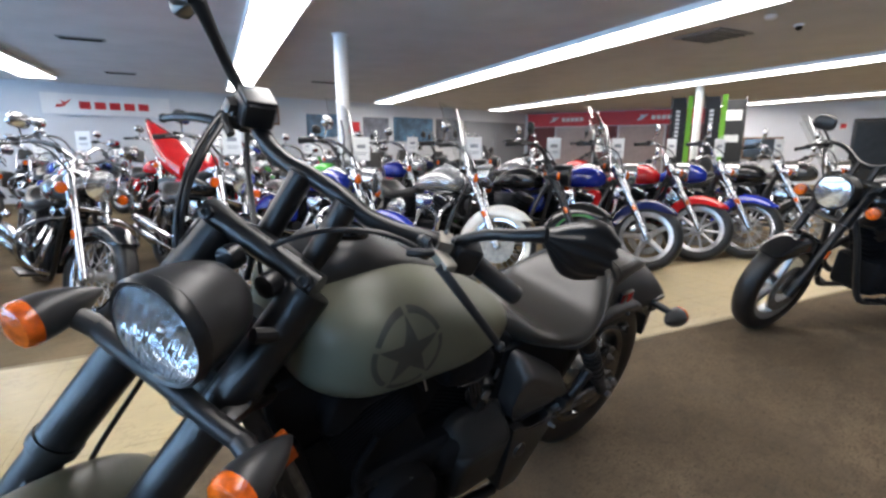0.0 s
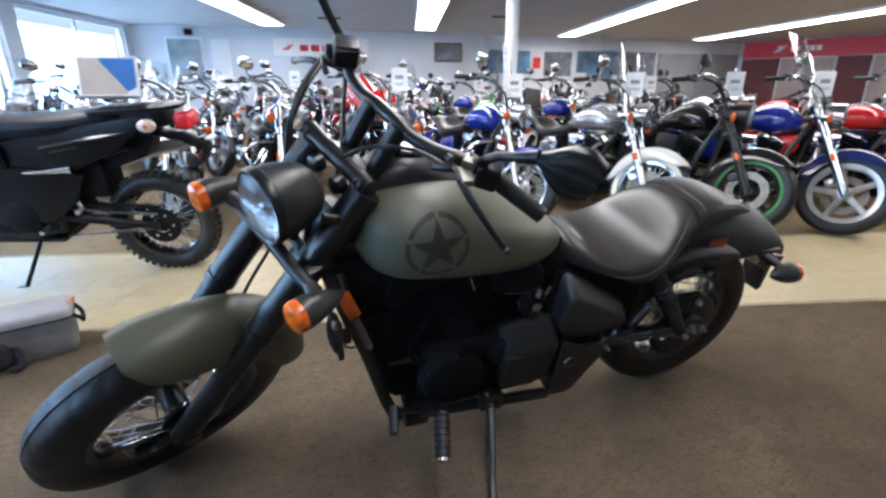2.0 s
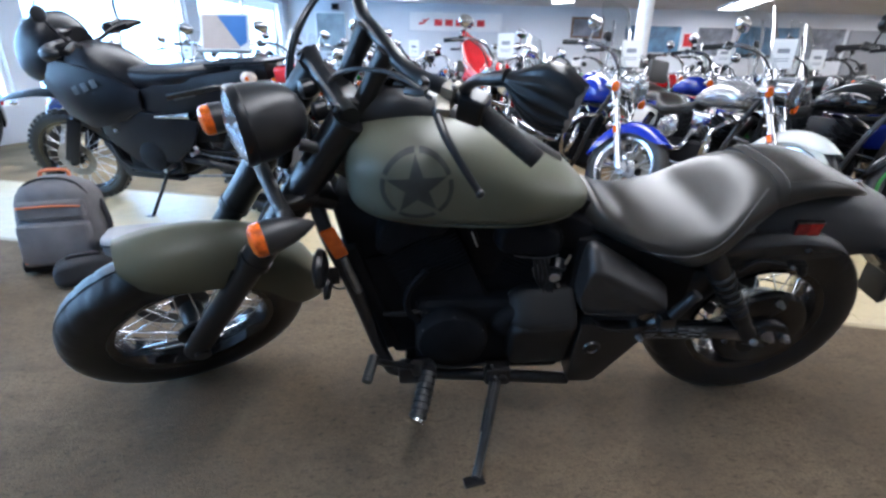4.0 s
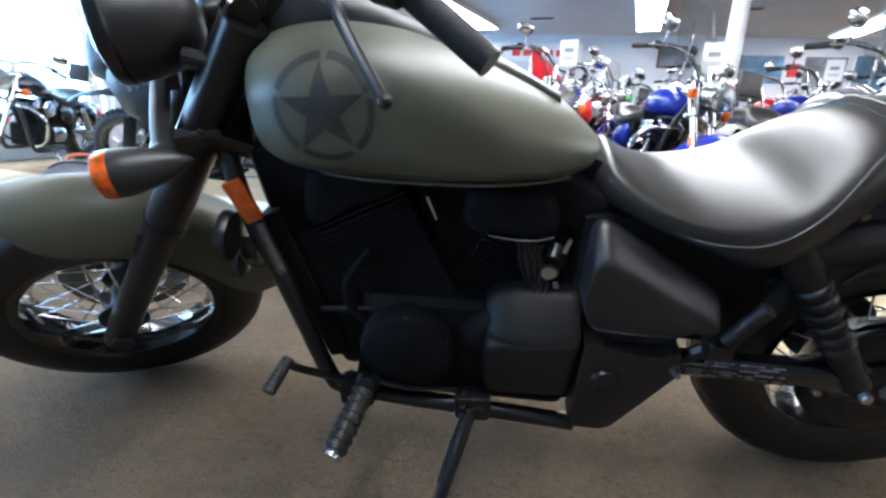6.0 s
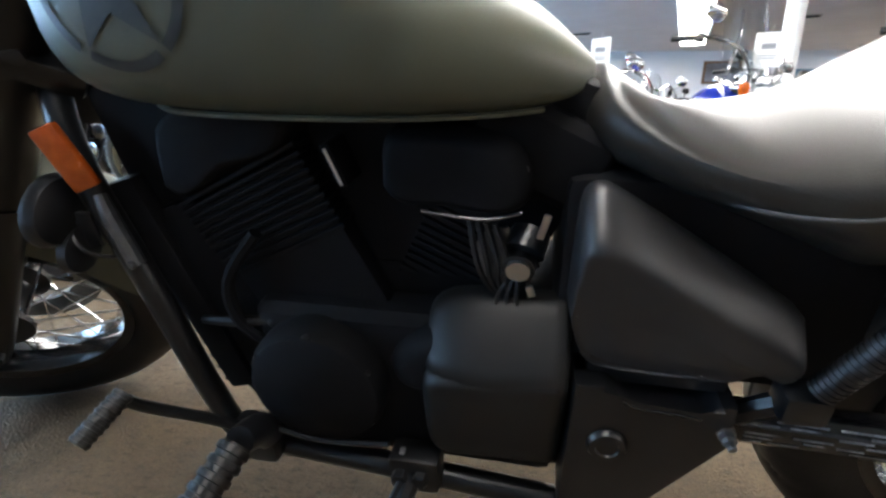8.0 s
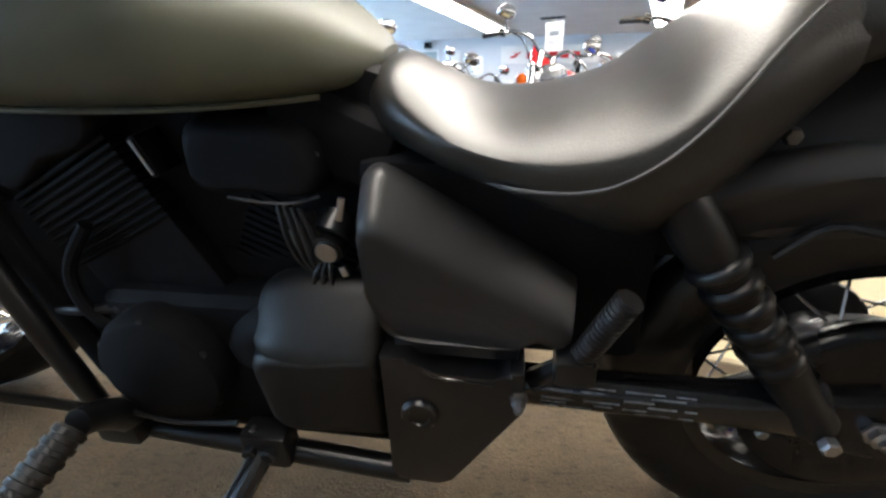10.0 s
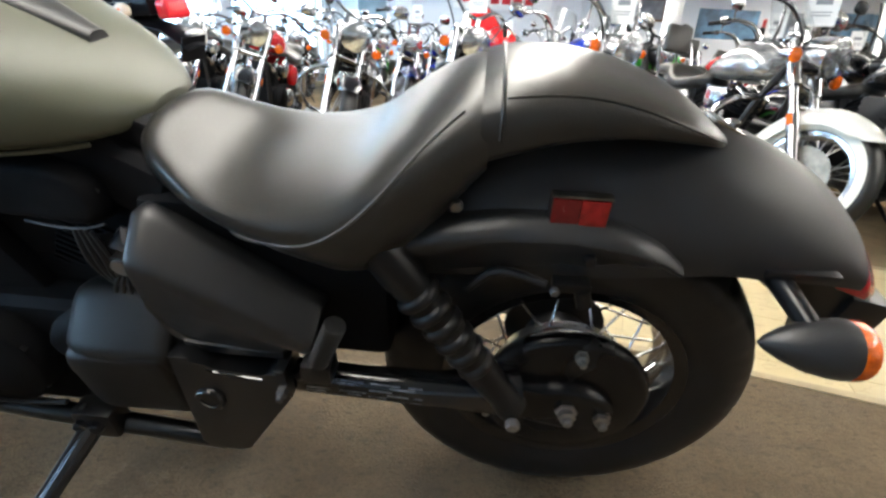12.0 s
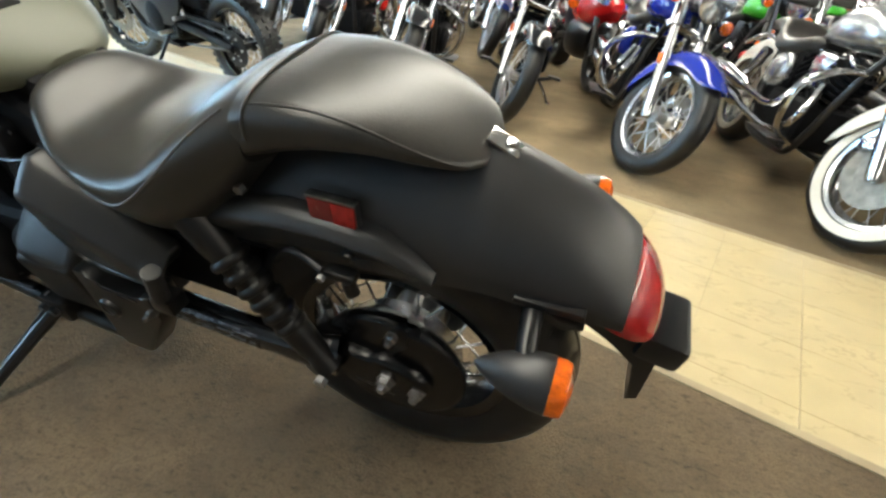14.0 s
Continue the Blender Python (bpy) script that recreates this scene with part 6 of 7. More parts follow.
# rows further back
PAINTS = [(M_GLOSS, M_GLOSS, "black"), (M_SILVER, M_SILVER, "silver"), (M_RED, M_RED, "red"), (M_GLOSS, M_GLOSS, "black"), (M_NAVY, M_NAVY, "dark blue"), (M_GREYP, M_GLOSS, "grey"), (M_GLOSS, M_GLOSS, "black"), (M_GREEN, M_GLOSS, "green"), (M_BLUE, M_BLUE, "blue")]
count = 0
for row in (1, 2, 3):
    x0, x1, step = ((-3.2, 6.6, 0.82), (-4.2, 7.6, 0.95), (-5.0, 8.4, 1.1))[row - 1]
    x = x0
    while x < x1:
        front = float(np.interp(x, [-2.2, -0.33, 0.53, 1.4, 2.3, 3.1, 3.74, 4.4, 4.9, 5.6, 6.5, 8.5], [4.1, 2.8, 2.6, 2.1, 1.64, 1.27, 1.0, 0.8, 0.48, 0.1, -0.3, -0.9]))
        y = front + 2.35 * row + rnd.uniform(-0.12, 0.12)
        xx = x - 0.22 * row + rnd.uniform(-0.06, 0.06)
        t, g, nm = PAINTS[count % len(PAINTS)] if rnd.random() < 0.75 else rnd.choice(PAINTS)
        count += 1
        if abs(xx - 0.75) < 0.45 and row == 1:
            x += step
            continue
        sh = rnd.random() < 0.3
        wl = rnd.choice(["wire", "wire", "cast5", "multi"])
        cruiser(stand_at(xx, y, 96 + rnd.uniform(-5, 5)), t, g, metal=M_BLACK if rnd.random() < 0.35 else None, label="%s cruiser motorcycle in the back rows%s" % (nm, " with windshield" if sh else ""), wheel=wl, shield=sh, bars_up=rnd.choice([0.0, 0.04, 0.08]), crash=rnd.random() < 0.3, backrest=rnd.random() < 0.35, steer=rnd.uniform(12, 30), bag=rnd.random() < 0.25, tagged_price=rnd.random() < 0.6, spot=rnd.random() < 0.2)
        x += step
# two more by the windows
cruiser(stand_at(-3.6, 4.0, 99), M_NAVY, M_NAVY, label="dark blue cruiser motorcycle by the windows with windshield", shield=True, bars_up=0.05, steer=12, tagged_price=False)
cruiser(stand_at(-4.45, 3.1, 102), M_GLOSS, M_GLOSS, label="black cruiser motorcycle by the windows with backrest", backrest=True, crash=True, steer=24, tagged_price=False)
# the black street bike parked on the near carpet
cruiser(stand_at(2.76, -0.19, -30, 9), M_GLOSS, M_GLOSS, metal=M_BLACK, wheel="cast5", label="black street motorcycle with round headlight", group="", tagged_price=False, steer=14)


# ---- the black dual-sport bike on the aisle ----
def knobs(b, R, w, n):
    for k in range(n):
        a = 2 * math.pi * k / n
        for j, y in enumerate((-0.36, 0.0, 0.36)):
            aa = a + (math.pi / n if j == 1 else 0)
            r = R + 0.004 - abs(y) * 0.05
            m = Matrix.Rotation(-aa, 4, "Y") @ Matrix.Translation((r, y * w, 0))
            bmesh.ops.create_cube(b, size=1, matrix=m @ Matrix.Diagonal((0.02, w * 0.22, 0.026, 1)))


def dual_sport(m):
    d = thing("dual_sport_motorcycle", m, "tall black dual-sport motorcycle on its side stand", "motorcycle")
    S = steer_m(14, (-0.70, 0, 0.345), 27)
    I = Matrix.Identity(4)
    UP = Matrix(((1, 0, 0, 0), (0, 1, 0, 0), (0.11, 0, 1, 0.012), (0, 0, 0, 1)))   # the tail rises to the rear
    f = wire_wheel(d, (-0.745, 0, 0.345), 0.34, 0.268, 0.085, S, "ds_f", 0.11, 32, M_GLOSS, M_DARKPL, loose=False)
    r = wire_wheel(d, (0.745, 0, 0.325), 0.32, 0.23, 0.125, I, "ds_r", 0.13, 32, M_GLOSS, M_DARKPL, loose=False)
    for w, R, wd, nm in ((f, 0.34, 0.085, "f"), (r, 0.32, 0.125, "r")):
        k = part("tread", lambda b: knobs(b, R, wd, 44), M_RUBBER, w)
        k["kind"] = "stuff"
    disc(d, (-0.745, 0, 0.345), 0.13, -0.06, S, "ds")
    part("sprocket", lambda b: lathe(b, [(0.05, -0.075), (0.115, -0.075), (0.115, -0.069), (0.05, -0.069)], 30, (0.745, 0, 0.325), closed=True), M_DARKPL, d)
    part("chain_guard", lambda b: skin(b, [[(x, -0.085 + dy, z + dz) for dy, dz in ((0, 0), (-0.03, 0), (-0.03, 0.02), (0, 0.02))] for x, z in ((0.2, 0.47), (0.5, 0.46), (0.78, 0.45))]), M_DARKPL, d)
    def fp(z, y):
        return (-0.745 + (z - 0.345) * 0.51, y, z)
    for s in (-1, 1):
        part("fork_leg", lambda b: tube(b, [fp(0.32, s * 0.09), fp(0.7, s * 0.09), fp(0.72, s * 0.09), fp(1.08, s * 0.09)], [0.026, 0.03, 0.024, 0.024], 12, 1), M_DARKPL, d, m=S)
        part("fork_guard", lambda b: box(b, fp(0.5, s * 0.115), (0.09, 0.01, 0.34), 0.004, (0, 27, 0)), M_DARKPL, d, m=S)
        part("handguard", lambda b: tube(b, [(-0.30, s * 0.2, 1.17), (-0.36, s * 0.3, 1.15), (-0.31, s * 0.42, 1.15), (-0.22, s * 0.44, 1.16)], [0.03, 0.045, 0.04, 0.015], 10, 3), M_DARKPL, d, m=S)
        part("grip", lambda b: tube(b, [(-0.20, s * 0.42, 1.16), (-0.24, s * 0.3, 1.165)], 0.018, 10, 1), M_GRIP, d, m=S)
        part("mirror", lambda b: (tube(b, [(-0.25, s * 0.28, 1.17), (-0.29, s * 0.33, 1.28), (-0.28, s * 0.37, 1.33)], 0.007, 8, 3), ball(b, (-0.27, s * 0.4, 1.36), (0.015, 0.065, 0.045), 14, 8)), M_DARKPL, d, m=S)
        part("tank_shroud", lambda b: skin(b, [[(x, s * (y + dy), z + dz) for dy, dz in ((0, -h), (0.02, -h * 0.6), (0.025, h * 0.5), (0, h), (-0.02, h), (-0.02, -h))] for x, y, z, h in ((-0.66, 0.13, 0.92, 0.06), (-0.5, 0.19, 0.87, 0.17), (-0.3, 0.215, 0.82, 0.2), (-0.1, 0.18, 0.81, 0.14), (0.06, 0.145, 0.8, 0.06))]), M_DARKPL, d)
        part("side_panel", lambda b: plate(b, [(0.06, 0.84), (0.32, 0.89), (0.80, 0.94), (0.94, 0.93), (0.72, 0.78), (0.42, 0.66), (0.2, 0.62), (0.1, 0.68)], s * 0.12, s * 0.145, 0.006), M_DARKPL, d, m=UP)
        ind = part("rear_indicator", lambda b: ball(b, (0.92, s * 0.18, 0.9), (0.052, 0.03, 0.036), 16, 10), M_PALELENS, d, "clear indicator with amber bulb", m=UP)
        part("indicator_stalk", lambda b: tube(b, [(0.82, s * 0.06, 0.865), (0.905, s * 0.155, 0.9)], 0.01, 8, 1), M_DARKPL, ind)
        part("bulb", lambda b: ball(b, (0.925, s * 0.195, 0.9), (0.022, 0.018, 0.018), 12, 8), M_ORANGE, ind)
        part("swing_arm", lambda b: tube(b, [(0.18, s * 0.1, 0.42), (0.745, s * 0.09, 0.325)], [0.035, 0.024], 10, 1), M_DARKPL, d)
        part("frame_rail", lambda b: tube(b, [(-0.40, s * 0.05, 0.9), (-0.32, s * 0.12, 0.55), (-0.22, s * 0.12, 0.33), (0.2, s * 0.12, 0.33), (0.22, s * 0.12, 0.65), (0.7, s * 0.1, 0.82)], 0.017, 8, 3), M_DARKPL, d)
        part("footpeg", lambda b: tube(b, [(0.14, s * 0.12, 0.36), (0.14, s * 0.22, 0.355)], 0.014, 8, 1), M_STEEL, d)
    part("handlebar", lambda b: tube(b, [(-0.2, -0.43, 1.16), (-0.26, -0.25, 1.17), (-0.33, -0.1, 1.12), (-0.33, 0.1, 1.12), (-0.26, 0.25, 1.17), (-0.2, 0.43, 1.16)], 0.013, 10, 4), M_DARKPL, d, m=S)
    part("front_mudguard", lambda b: skin(b, [[(x, y * w, z + 0.02 * (1 - y * y)) for y in (-1, -0.5, 0, 0.5, 1)] + [(x, y * w, z - 0.006 + 0.02 * (1 - y * y)) for y in (1, 0.5, 0, -0.5, -1)] for x, z, w in ((-1.12, 0.76, 0.04), (-1.0, 0.80, 0.07), (-0.8, 0.82, 0.085), (-0.6, 0.80, 0.08), (-0.45, 0.74, 0.05))]), M_DARKPL, d, m=S)
    part("headlight_cowl", lambda b: skin(b, oval(smooth_st([(-0.86, 0.97, 1.06, 0.06, 1.01), (-0.81, 0.91, 1.17, 0.13, 1.02), (-0.69, 0.87, 1.27, 0.19, 1.04), (-0.53, 0.87, 1.31, 0.2, 1.05), (-0.42, 0.94, 1.22, 0.13, 1.05)], 3), 22)), M_DARKPL, d)
    part("windscreen", lambda b: skin(b, [[(-0.72 + 0.16 * t + 0.1 * q * q, q * (0.15 - 0.03 * t), 1.22 + 0.2 * t) for q in np.linspace(-1, 1, 9)] + [(-0.717 + 0.16 * t + 0.1 * q * q, q * (0.148 - 0.03 * t), 1.22 + 0.2 * t) for q in np.linspace(1, -1, 9)] for t in (0, 0.5, 1)]), M_SMOKE, d)
    part("fuel_tank", lambda b: skin(b, oval(smooth_st([(-0.5, 0.86, 1.06, 0.06, 0.94), (-0.43, 0.76, 1.12, 0.16, 0.92), (-0.27, 0.70, 1.13, 0.2, 0.9), (-0.1, 0.70, 1.06, 0.18, 0.87), (0.02, 0.74, 0.985, 0.13, 0.86), (0.07, 0.78, 0.94, 0.09, 0.86)], 3), 24)), M_DARKPL, d)
    part("seat", lambda b: skin(b, oval(smooth_st([(-0.08, 0.87, 1.015, 0.08, 0.94), (0.05, 0.83, 0.98, 0.125, 0.92), (0.25, 0.82, 0.972, 0.15, 0.91), (0.45, 0.84, 0.975, 0.15, 0.915), (0.62, 0.87, 0.98, 0.13, 0.93), (0.74, 0.91, 0.972, 0.08, 0.94)], 3), 24, 3.2)), M_DARKPL, d, m=UP)
    part("rear_rack", lambda b: (plate(b, [(0.6, -0.12), (1.0, -0.1), (1.06, -0.05), (1.06, 0.05), (1.0, 0.1), (0.6, 0.12)], 0.96, 0.982, 0.006, axis="z"), box(b, (0.79, 0, 0.915), (0.38, 0.15, 0.1), 0.02)), M_DARKPL, d, m=UP)
    part("rear_mudguard", lambda b: skin(b, [[(x, y * w, z + 0.015 * (1 - y * y)) for y in (-1, -0.5, 0, 0.5, 1)] + [(x, y * w, z - 0.008 + 0.015 * (1 - y * y)) for y in (1, 0.5, 0, -0.5, -1)] for x, z, w in ((0.6, 0.82, 0.1), (0.85, 0.84, 0.1), (1.02, 0.80, 0.085), (1.16, 0.70, 0.07))]), M_DARKPL, d, m=UP)
    part("tail_light", lambda b: box(b, (1.06, 0, 0.892), (0.09, 0.15, 0.095), 0.03, seg=4), M_TAILRED, d, "bright red tail light", m=UP)
    part("engine", lambda b: (box(b, (0.0, 0, 0.42), (0.44, 0.26, 0.26), 0.05, seg=3), box(b, (-0.1, 0, 0.64), (0.2, 0.2, 0.24), 0.03, (0, -12, 0)), lathe(b, [(0.1, 0), (0.1, 0.03), (0.07, 0.045), (0.01, 0.05)], 24, (0.02, -0.13, 0.43), turn=Matrix(((1, 0, 0), (0, 0, -1), (0, 1, 0))))), M_ENGINE, d)
    for s in (-1, 1):
        part("lower_shroud", lambda b: plate(b, [(-0.36, 0.78), (-0.1, 0.74), (0.16, 0.72), (0.44, 0.68), (0.36, 0.52), (0.2, 0.4), (-0.1, 0.38), (-0.28, 0.52)], s * 0.135, s * 0.16, 0.008), M_DARKPL, d)
    part("skid_plate", lambda b: plate(b, [(-0.38, 0.5), (-0.33, 0.5), (-0.22, 0.3), (0.18, 0.28), (0.18, 0.25), (-0.26, 0.26)], -0.13, 0.13, 0.006), M_DARKPL, d)
    part("airbox", lambda b: box(b, (0.3, 0, 0.67), (0.44, 0.2, 0.3), 0.03), M_ENGINE, d)
    part("rear_shock", lambda b: tube(b, [(0.26, 0, 0.7), (0.34, 0, 0.4)], 0.04, 10, 1), M_DARKPL, d)
    part("inner_guard", lambda b: plate(b, [(0.35, 0.78), (0.9, 0.84), (0.8, 0.7), (0.5, 0.62), (0.38, 0.5), (0.34, 0.6)], -0.06, 0.06, 0.006), M_DARKPL, d, m=UP)
    part("muffler", lambda b: tube(b, [(0.3, 0.16, 0.6), (0.45, 0.18, 0.68), (0.95, 0.2, 0.8)], [0.02, 0.055, 0.05], 14, 2), M_STEEL, d)
    part("side_stand", lambda b: (tube(b, [(0.08, -0.13, 0.32), (0.04, -0.22, 0.18), (0.0, -0.3, 0.05)], 0.012, 8, 2), box(b, (-0.01, -0.312, 0.049), (0.06, 0.035, 0.008), 0.002, (-9, 0, 0))), M_DARKPL, d)
    for s in (-1, 1):
        part("tail_strake", lambda b: skin(b, [[(x, s * (y + dy), z + dz) for dy, dz in ((0, -h), (0.012, -h), (0.016, h * 0.4), (0.004, h))] for x, y, z, h in ((0.3, 0.145, 0.80, 0.02), (0.6, 0.148, 0.84, 0.018), (0.86, 0.12, 0.87, 0.01))]), M_GLOSS, d, m=UP)
        part("peg_rail", lambda b: tube(b, [(0.12, s * 0.15, 0.70), (0.26, s * 0.165, 0.71), (0.4, s * 0.165, 0.72)], [0.01, 0.014, 0.022], 10, 3), M_CHROME, d, "polished steel side rail")
        part("passenger_peg", lambda b: tube(b, [(0.36, s * 0.13, 0.47), (0.38, s * 0.22, 0.48)], 0.013, 8, 1), M_ALU, d)
        part("peg_hanger", lambda b: tube(b, [(0.3, s * 0.12, 0.62), (0.34, s * 0.13, 0.52), (0.36, s * 0.135, 0.46)], 0.012, 8, 2), M_ALU, d)
        part("frame_bolt", lambda b: (bolt(b, (0.2, s * 0.14, 0.44), 0.016, 0.012, s), bolt(b, (0.24, s * 0.14, 0.56), 0.012, 0.012, s), bolt(b, (-0.2, s * 0.165, 0.6), 0.012, 0.01, s)), M_ALU, d)
    for k in range(7):
        part("rack_slot", lambda b: box(b, (0.64 + 0.05 * k, 0, 0.9845), (0.012, 0.14, 0.003), 0.001), M_ENGINE, d, m=UP)
    part("plate_holder", lambda b: (box(b, (1.12, 0, 0.70), (0.012, 0.16, 0.13), 0.004, (0, 22, 0)), box(b, (1.13, 0, 0.775), (0.06, 0.05, 0.02), 0.006)), M_DARKPL, d, m=UP)
    part("plate_lamp", lambda b: box(b, (1.17, -0.01, 0.78), (0.035, 0.09, 0.014), 0.004), M_WHITE, d, m=UP)
    part("chain", lambda b: (box(b, (0.46, -0.078, 0.425), (0.56, 0.014, 0.014), 0.003, (0, 5, 0)), box(b, (0.46, -0.078, 0.29), (0.56, 0.014, 0.014), 0.003, (0, -4, 0))), M_DARKSTEEL, d)
    for k in range(6):
        part("sprocket_bolt", lambda b: bolt(b, (0.745 + 0.075 * math.cos(k * 1.047), -0.076, 0.325 + 0.075 * math.sin(k * 1.047)), 0.008, 0.008), M_ALU, d)
    part("instrument_panel", lambda b: box(b, (-0.46, 0, 1.17), (0.05, 0.16, 0.1), 0.015, (0, 30, 0), 3), M_DARKPL, d, m=S)
    for k in range(3):
        part("shroud_bar", lambda b: box(b, (-0.32 + 0.07 * k, -0.238 + 0.004 * k, 0.87 + 0.02 * k), (0.045, 0.004, 0.05), 0.002, (0, -18, 0)), M_STICKER, d)
    part("panel_badge", lambda b: box(b, (0.42, -0.149, 0.80), (0.16, 0.004, 0.022), 0.002, (0, -8, 0)), M_STICKER, d, m=UP)
    return d


dual_sport(pose(-2.52, 2.63, 0, 0, 0, -18) @ pose(0, 0, 0, 9, 0, 0) @ Matrix.Translation((0.745, 0, 0)))

# the framed display board standing on its seat
bd = thing("display_board", pose(-1.27, 2.1, 1.06, -10, 0, -10), "white framed picture board with blue and beige print", "display board")
part("board", lambda b: box(b, (0, 0, 0.115), (0.31, 0.014, 0.23), 0.004), M_WHITE, bd)
part("picture_sky", lambda b: plate(b, [(-0.045, 0.215), (0.14, 0.215), (0.14, 0.06), (0.095, 0.035)], -0.0095, -0.0075), M_SCREEN, bd)
part("picture_land", lambda b: plate(b, [(-0.14, 0.215), (-0.045, 0.215), (0.095, 0.035), (0.09, 0.02), (-0.14, 0.02)], -0.0095, -0.0075), M_BEIGE, bd)
part("ledge", lambda b: box(b, (0, -0.03, 0.004), (0.33, 0.09, 0.008), 0.002), M_WHITE, bd)


# bags on the floor
def pack(m, w, dpt, h, cloth, label, zipped=True):
    p = thing("backpack", m, label, "bag")
    def body(b):
        st = []
        for t in np.linspace(0, 1, 12):
            k = (1 - (2 * t - 1) ** 6) ** 0.5 if 0 < t < 1 else 0.35
            st.append((t, k))
        rings = []
        for t, k in st:
            z = h * t
            f = 1.0 - 0.22 * t ** 3
            ring = []
            for i in range(28):
                a = 2 * math.pi * i / 28
                c, s = math.cos(a), math.sin(a)
                wob = 1 + 0.02 * math.sin(5 * a + 9 * t) + 0.015 * math.sin(3 * a - 14 * t)
                ring.append((0.5 * w * f * max(k, 0.3) * math.copysign(abs(c) ** 0.55, c) * wob, 0.5 * dpt * max(k, 0.3) * math.copysign(abs(s) ** 0.6, s) * wob, z))
            rings.append(ring)
        skin(b, rings)
    part("body", body, cloth, p, sharp=60)
    if zipped:
        part("front_pocket", lambda b: box(b, (0, -dpt * 0.5, h * 0.30), (w * 0.78, dpt * 0.32, h * 0.46), 0.03, seg=3), cloth, p)
        part("top_pocket", lambda b: box(b, (0, -dpt * 0.46, h * 0.66), (w * 0.74, dpt * 0.22, h * 0.2), 0.025, seg=3), cloth, p)
        part("zip", lambda b: tube(b, [(-w * 0.34, -dpt * 0.585, h * 0.70), (0, -dpt * 0.6, h * 0.71), (w * 0.34, -dpt * 0.585, h * 0.69)], 0.005, 6, 3), M_ZIP, p, "orange zip")
        part("zip_line", lambda b: tube(b, [(-w * 0.42, -dpt * 0.2, h * 0.35), (-w * 0.4, -dpt * 0.3, h * 0.75), (-w * 0.2, -dpt * 0.3, h * 0.96), (w * 0.2, -dpt * 0.3, h * 0.96), (w * 0.4, -dpt * 0.3, h * 0.75), (w * 0.42, -dpt * 0.2, h * 0.35)], 0.006, 6, 4), M_BLACKCLOTH, p)
        part("base_panel", lambda b: box(b, (0, -0.005, 0.03), (w * 0.9, dpt * 0.98, 0.06), 0.02, seg=3), M_BLACKCLOTH, p)
        part("lower_zip", lambda b: tube(b, [(-w * 0.36, -dpt * 0.64, h * 0.12), (w * 0.36, -dpt * 0.64, h * 0.1)], 0.004, 6, 1), M_ZIP, p)
    part("carry_loop", lambda b: tube(b, [(-0.06, 0, h * 0.97), (-0.05, 0, h * 1.05), (0.05, 0, h * 1.05), (0.06, 0, h * 0.97)], 0.009, 8, 4), M_ZIP if zipped else M_BLACKCLOTH, p)
    part("strap", lambda b: tube(b, [(w * 0.44, 0, h * 0.7), (w * 0.56, -0.06, h * 0.45), (w * 0.52, -0.1, h * 0.15), (w * 0.4, -dpt * 0.45, h * 0.05)], 0.014, 8, 4), M_BLACKCLOTH, p)
    return p


pack(pose(-1.95, 1.29, 0, -6, 0, 14), 0.38, 0.28, 0.46, M_GREYCLOTH, "grey backpack with orange zips standing on the floor")
cb = thing("cooler_bag", pose(-1.56, 1.2, 0, 0, 0, 14), "boxy grey soft cooler bag with pale lid and orange loop", "bag")
M_PALECLOTH = material("pale_grey_cloth", (0.36, 0.36, 0.37), 0.85, var=0.1, scale=9, bump=0.3, bscale=500)
part("body", lambda b: skin(b, [[(0.14 * f * math.copysign(abs(math.cos(a)) ** 0.35, math.cos(a)), 0.11 * f * math.copysign(abs(math.sin(a)) ** 0.35, math.sin(a)), z) for a in np.linspace(0, 2 * math.pi, 32, False)] for z, f in ((0.0, 0.93), (0.012, 0.98), (0.05, 1.0), (0.056, 0.985), (0.062, 1.0), (0.1, 1.01), (0.106, 0.99), (0.112, 1.01), (0.165, 1.0))]), M_GREYCLOTH, cb, sharp=50)
part("lid", lambda b: skin(b, [[(0.145 * f * math.copysign(abs(math.cos(a)) ** 0.35, math.cos(a)), 0.115 * f * math.copysign(abs(math.sin(a)) ** 0.35, math.sin(a)), z) for a in np.linspace(0, 2 * math.pi, 32, False)] for z, f in ((0.16, 0.98), (0.168, 1.0), (0.19, 0.99), (0.2, 0.94), (0.205, 0.7))]), M_PALECLOTH, cb, "pale grey cloth lid", sharp=50)
part("zip_cord", lambda b: tube(b, [(0.146 * math.copysign(abs(math.cos(a)) ** 0.35, math.cos(a)), 0.116 * math.copysign(abs(math.sin(a)) ** 0.35, math.sin(a)), 0.164) for a in np.linspace(0, 2 * math.pi, 40)], 0.004, 6, 1), M_BLACKCLOTH, cb)
part("carry_strap", lambda b: tube(b, [(0.13, -0.07, 0.17), (0.165, -0.05, 0.13), (0.17, 0.0, 0.1), (0.165, 0.05, 0.13), (0.13, 0.08, 0.17)], 0.009, 8, 4), M_BLACKCLOTH, cb)
part("loop", lambda b: tube(b, [(0.12, -0.05, 0.175), (0.135, -0.03, 0.205), (0.15, 0.02, 0.21), (0.145, 0.05, 0.18)], 0.005, 6, 4), M_ZIP, cb, "orange loop")
pack(pose(-1.74, 1.04, 0, 0, 0, 30), 0.26, 0.16, 0.13, M_BLACKCLOTH, "small black pouch lying on the carpet", False)
pack(pose(-2.32, 1.0, 0, 0, 0, 10), 0.3, 0.2, 0.24, M_BLACKCLOTH, "black bag standing on the carpet", False)

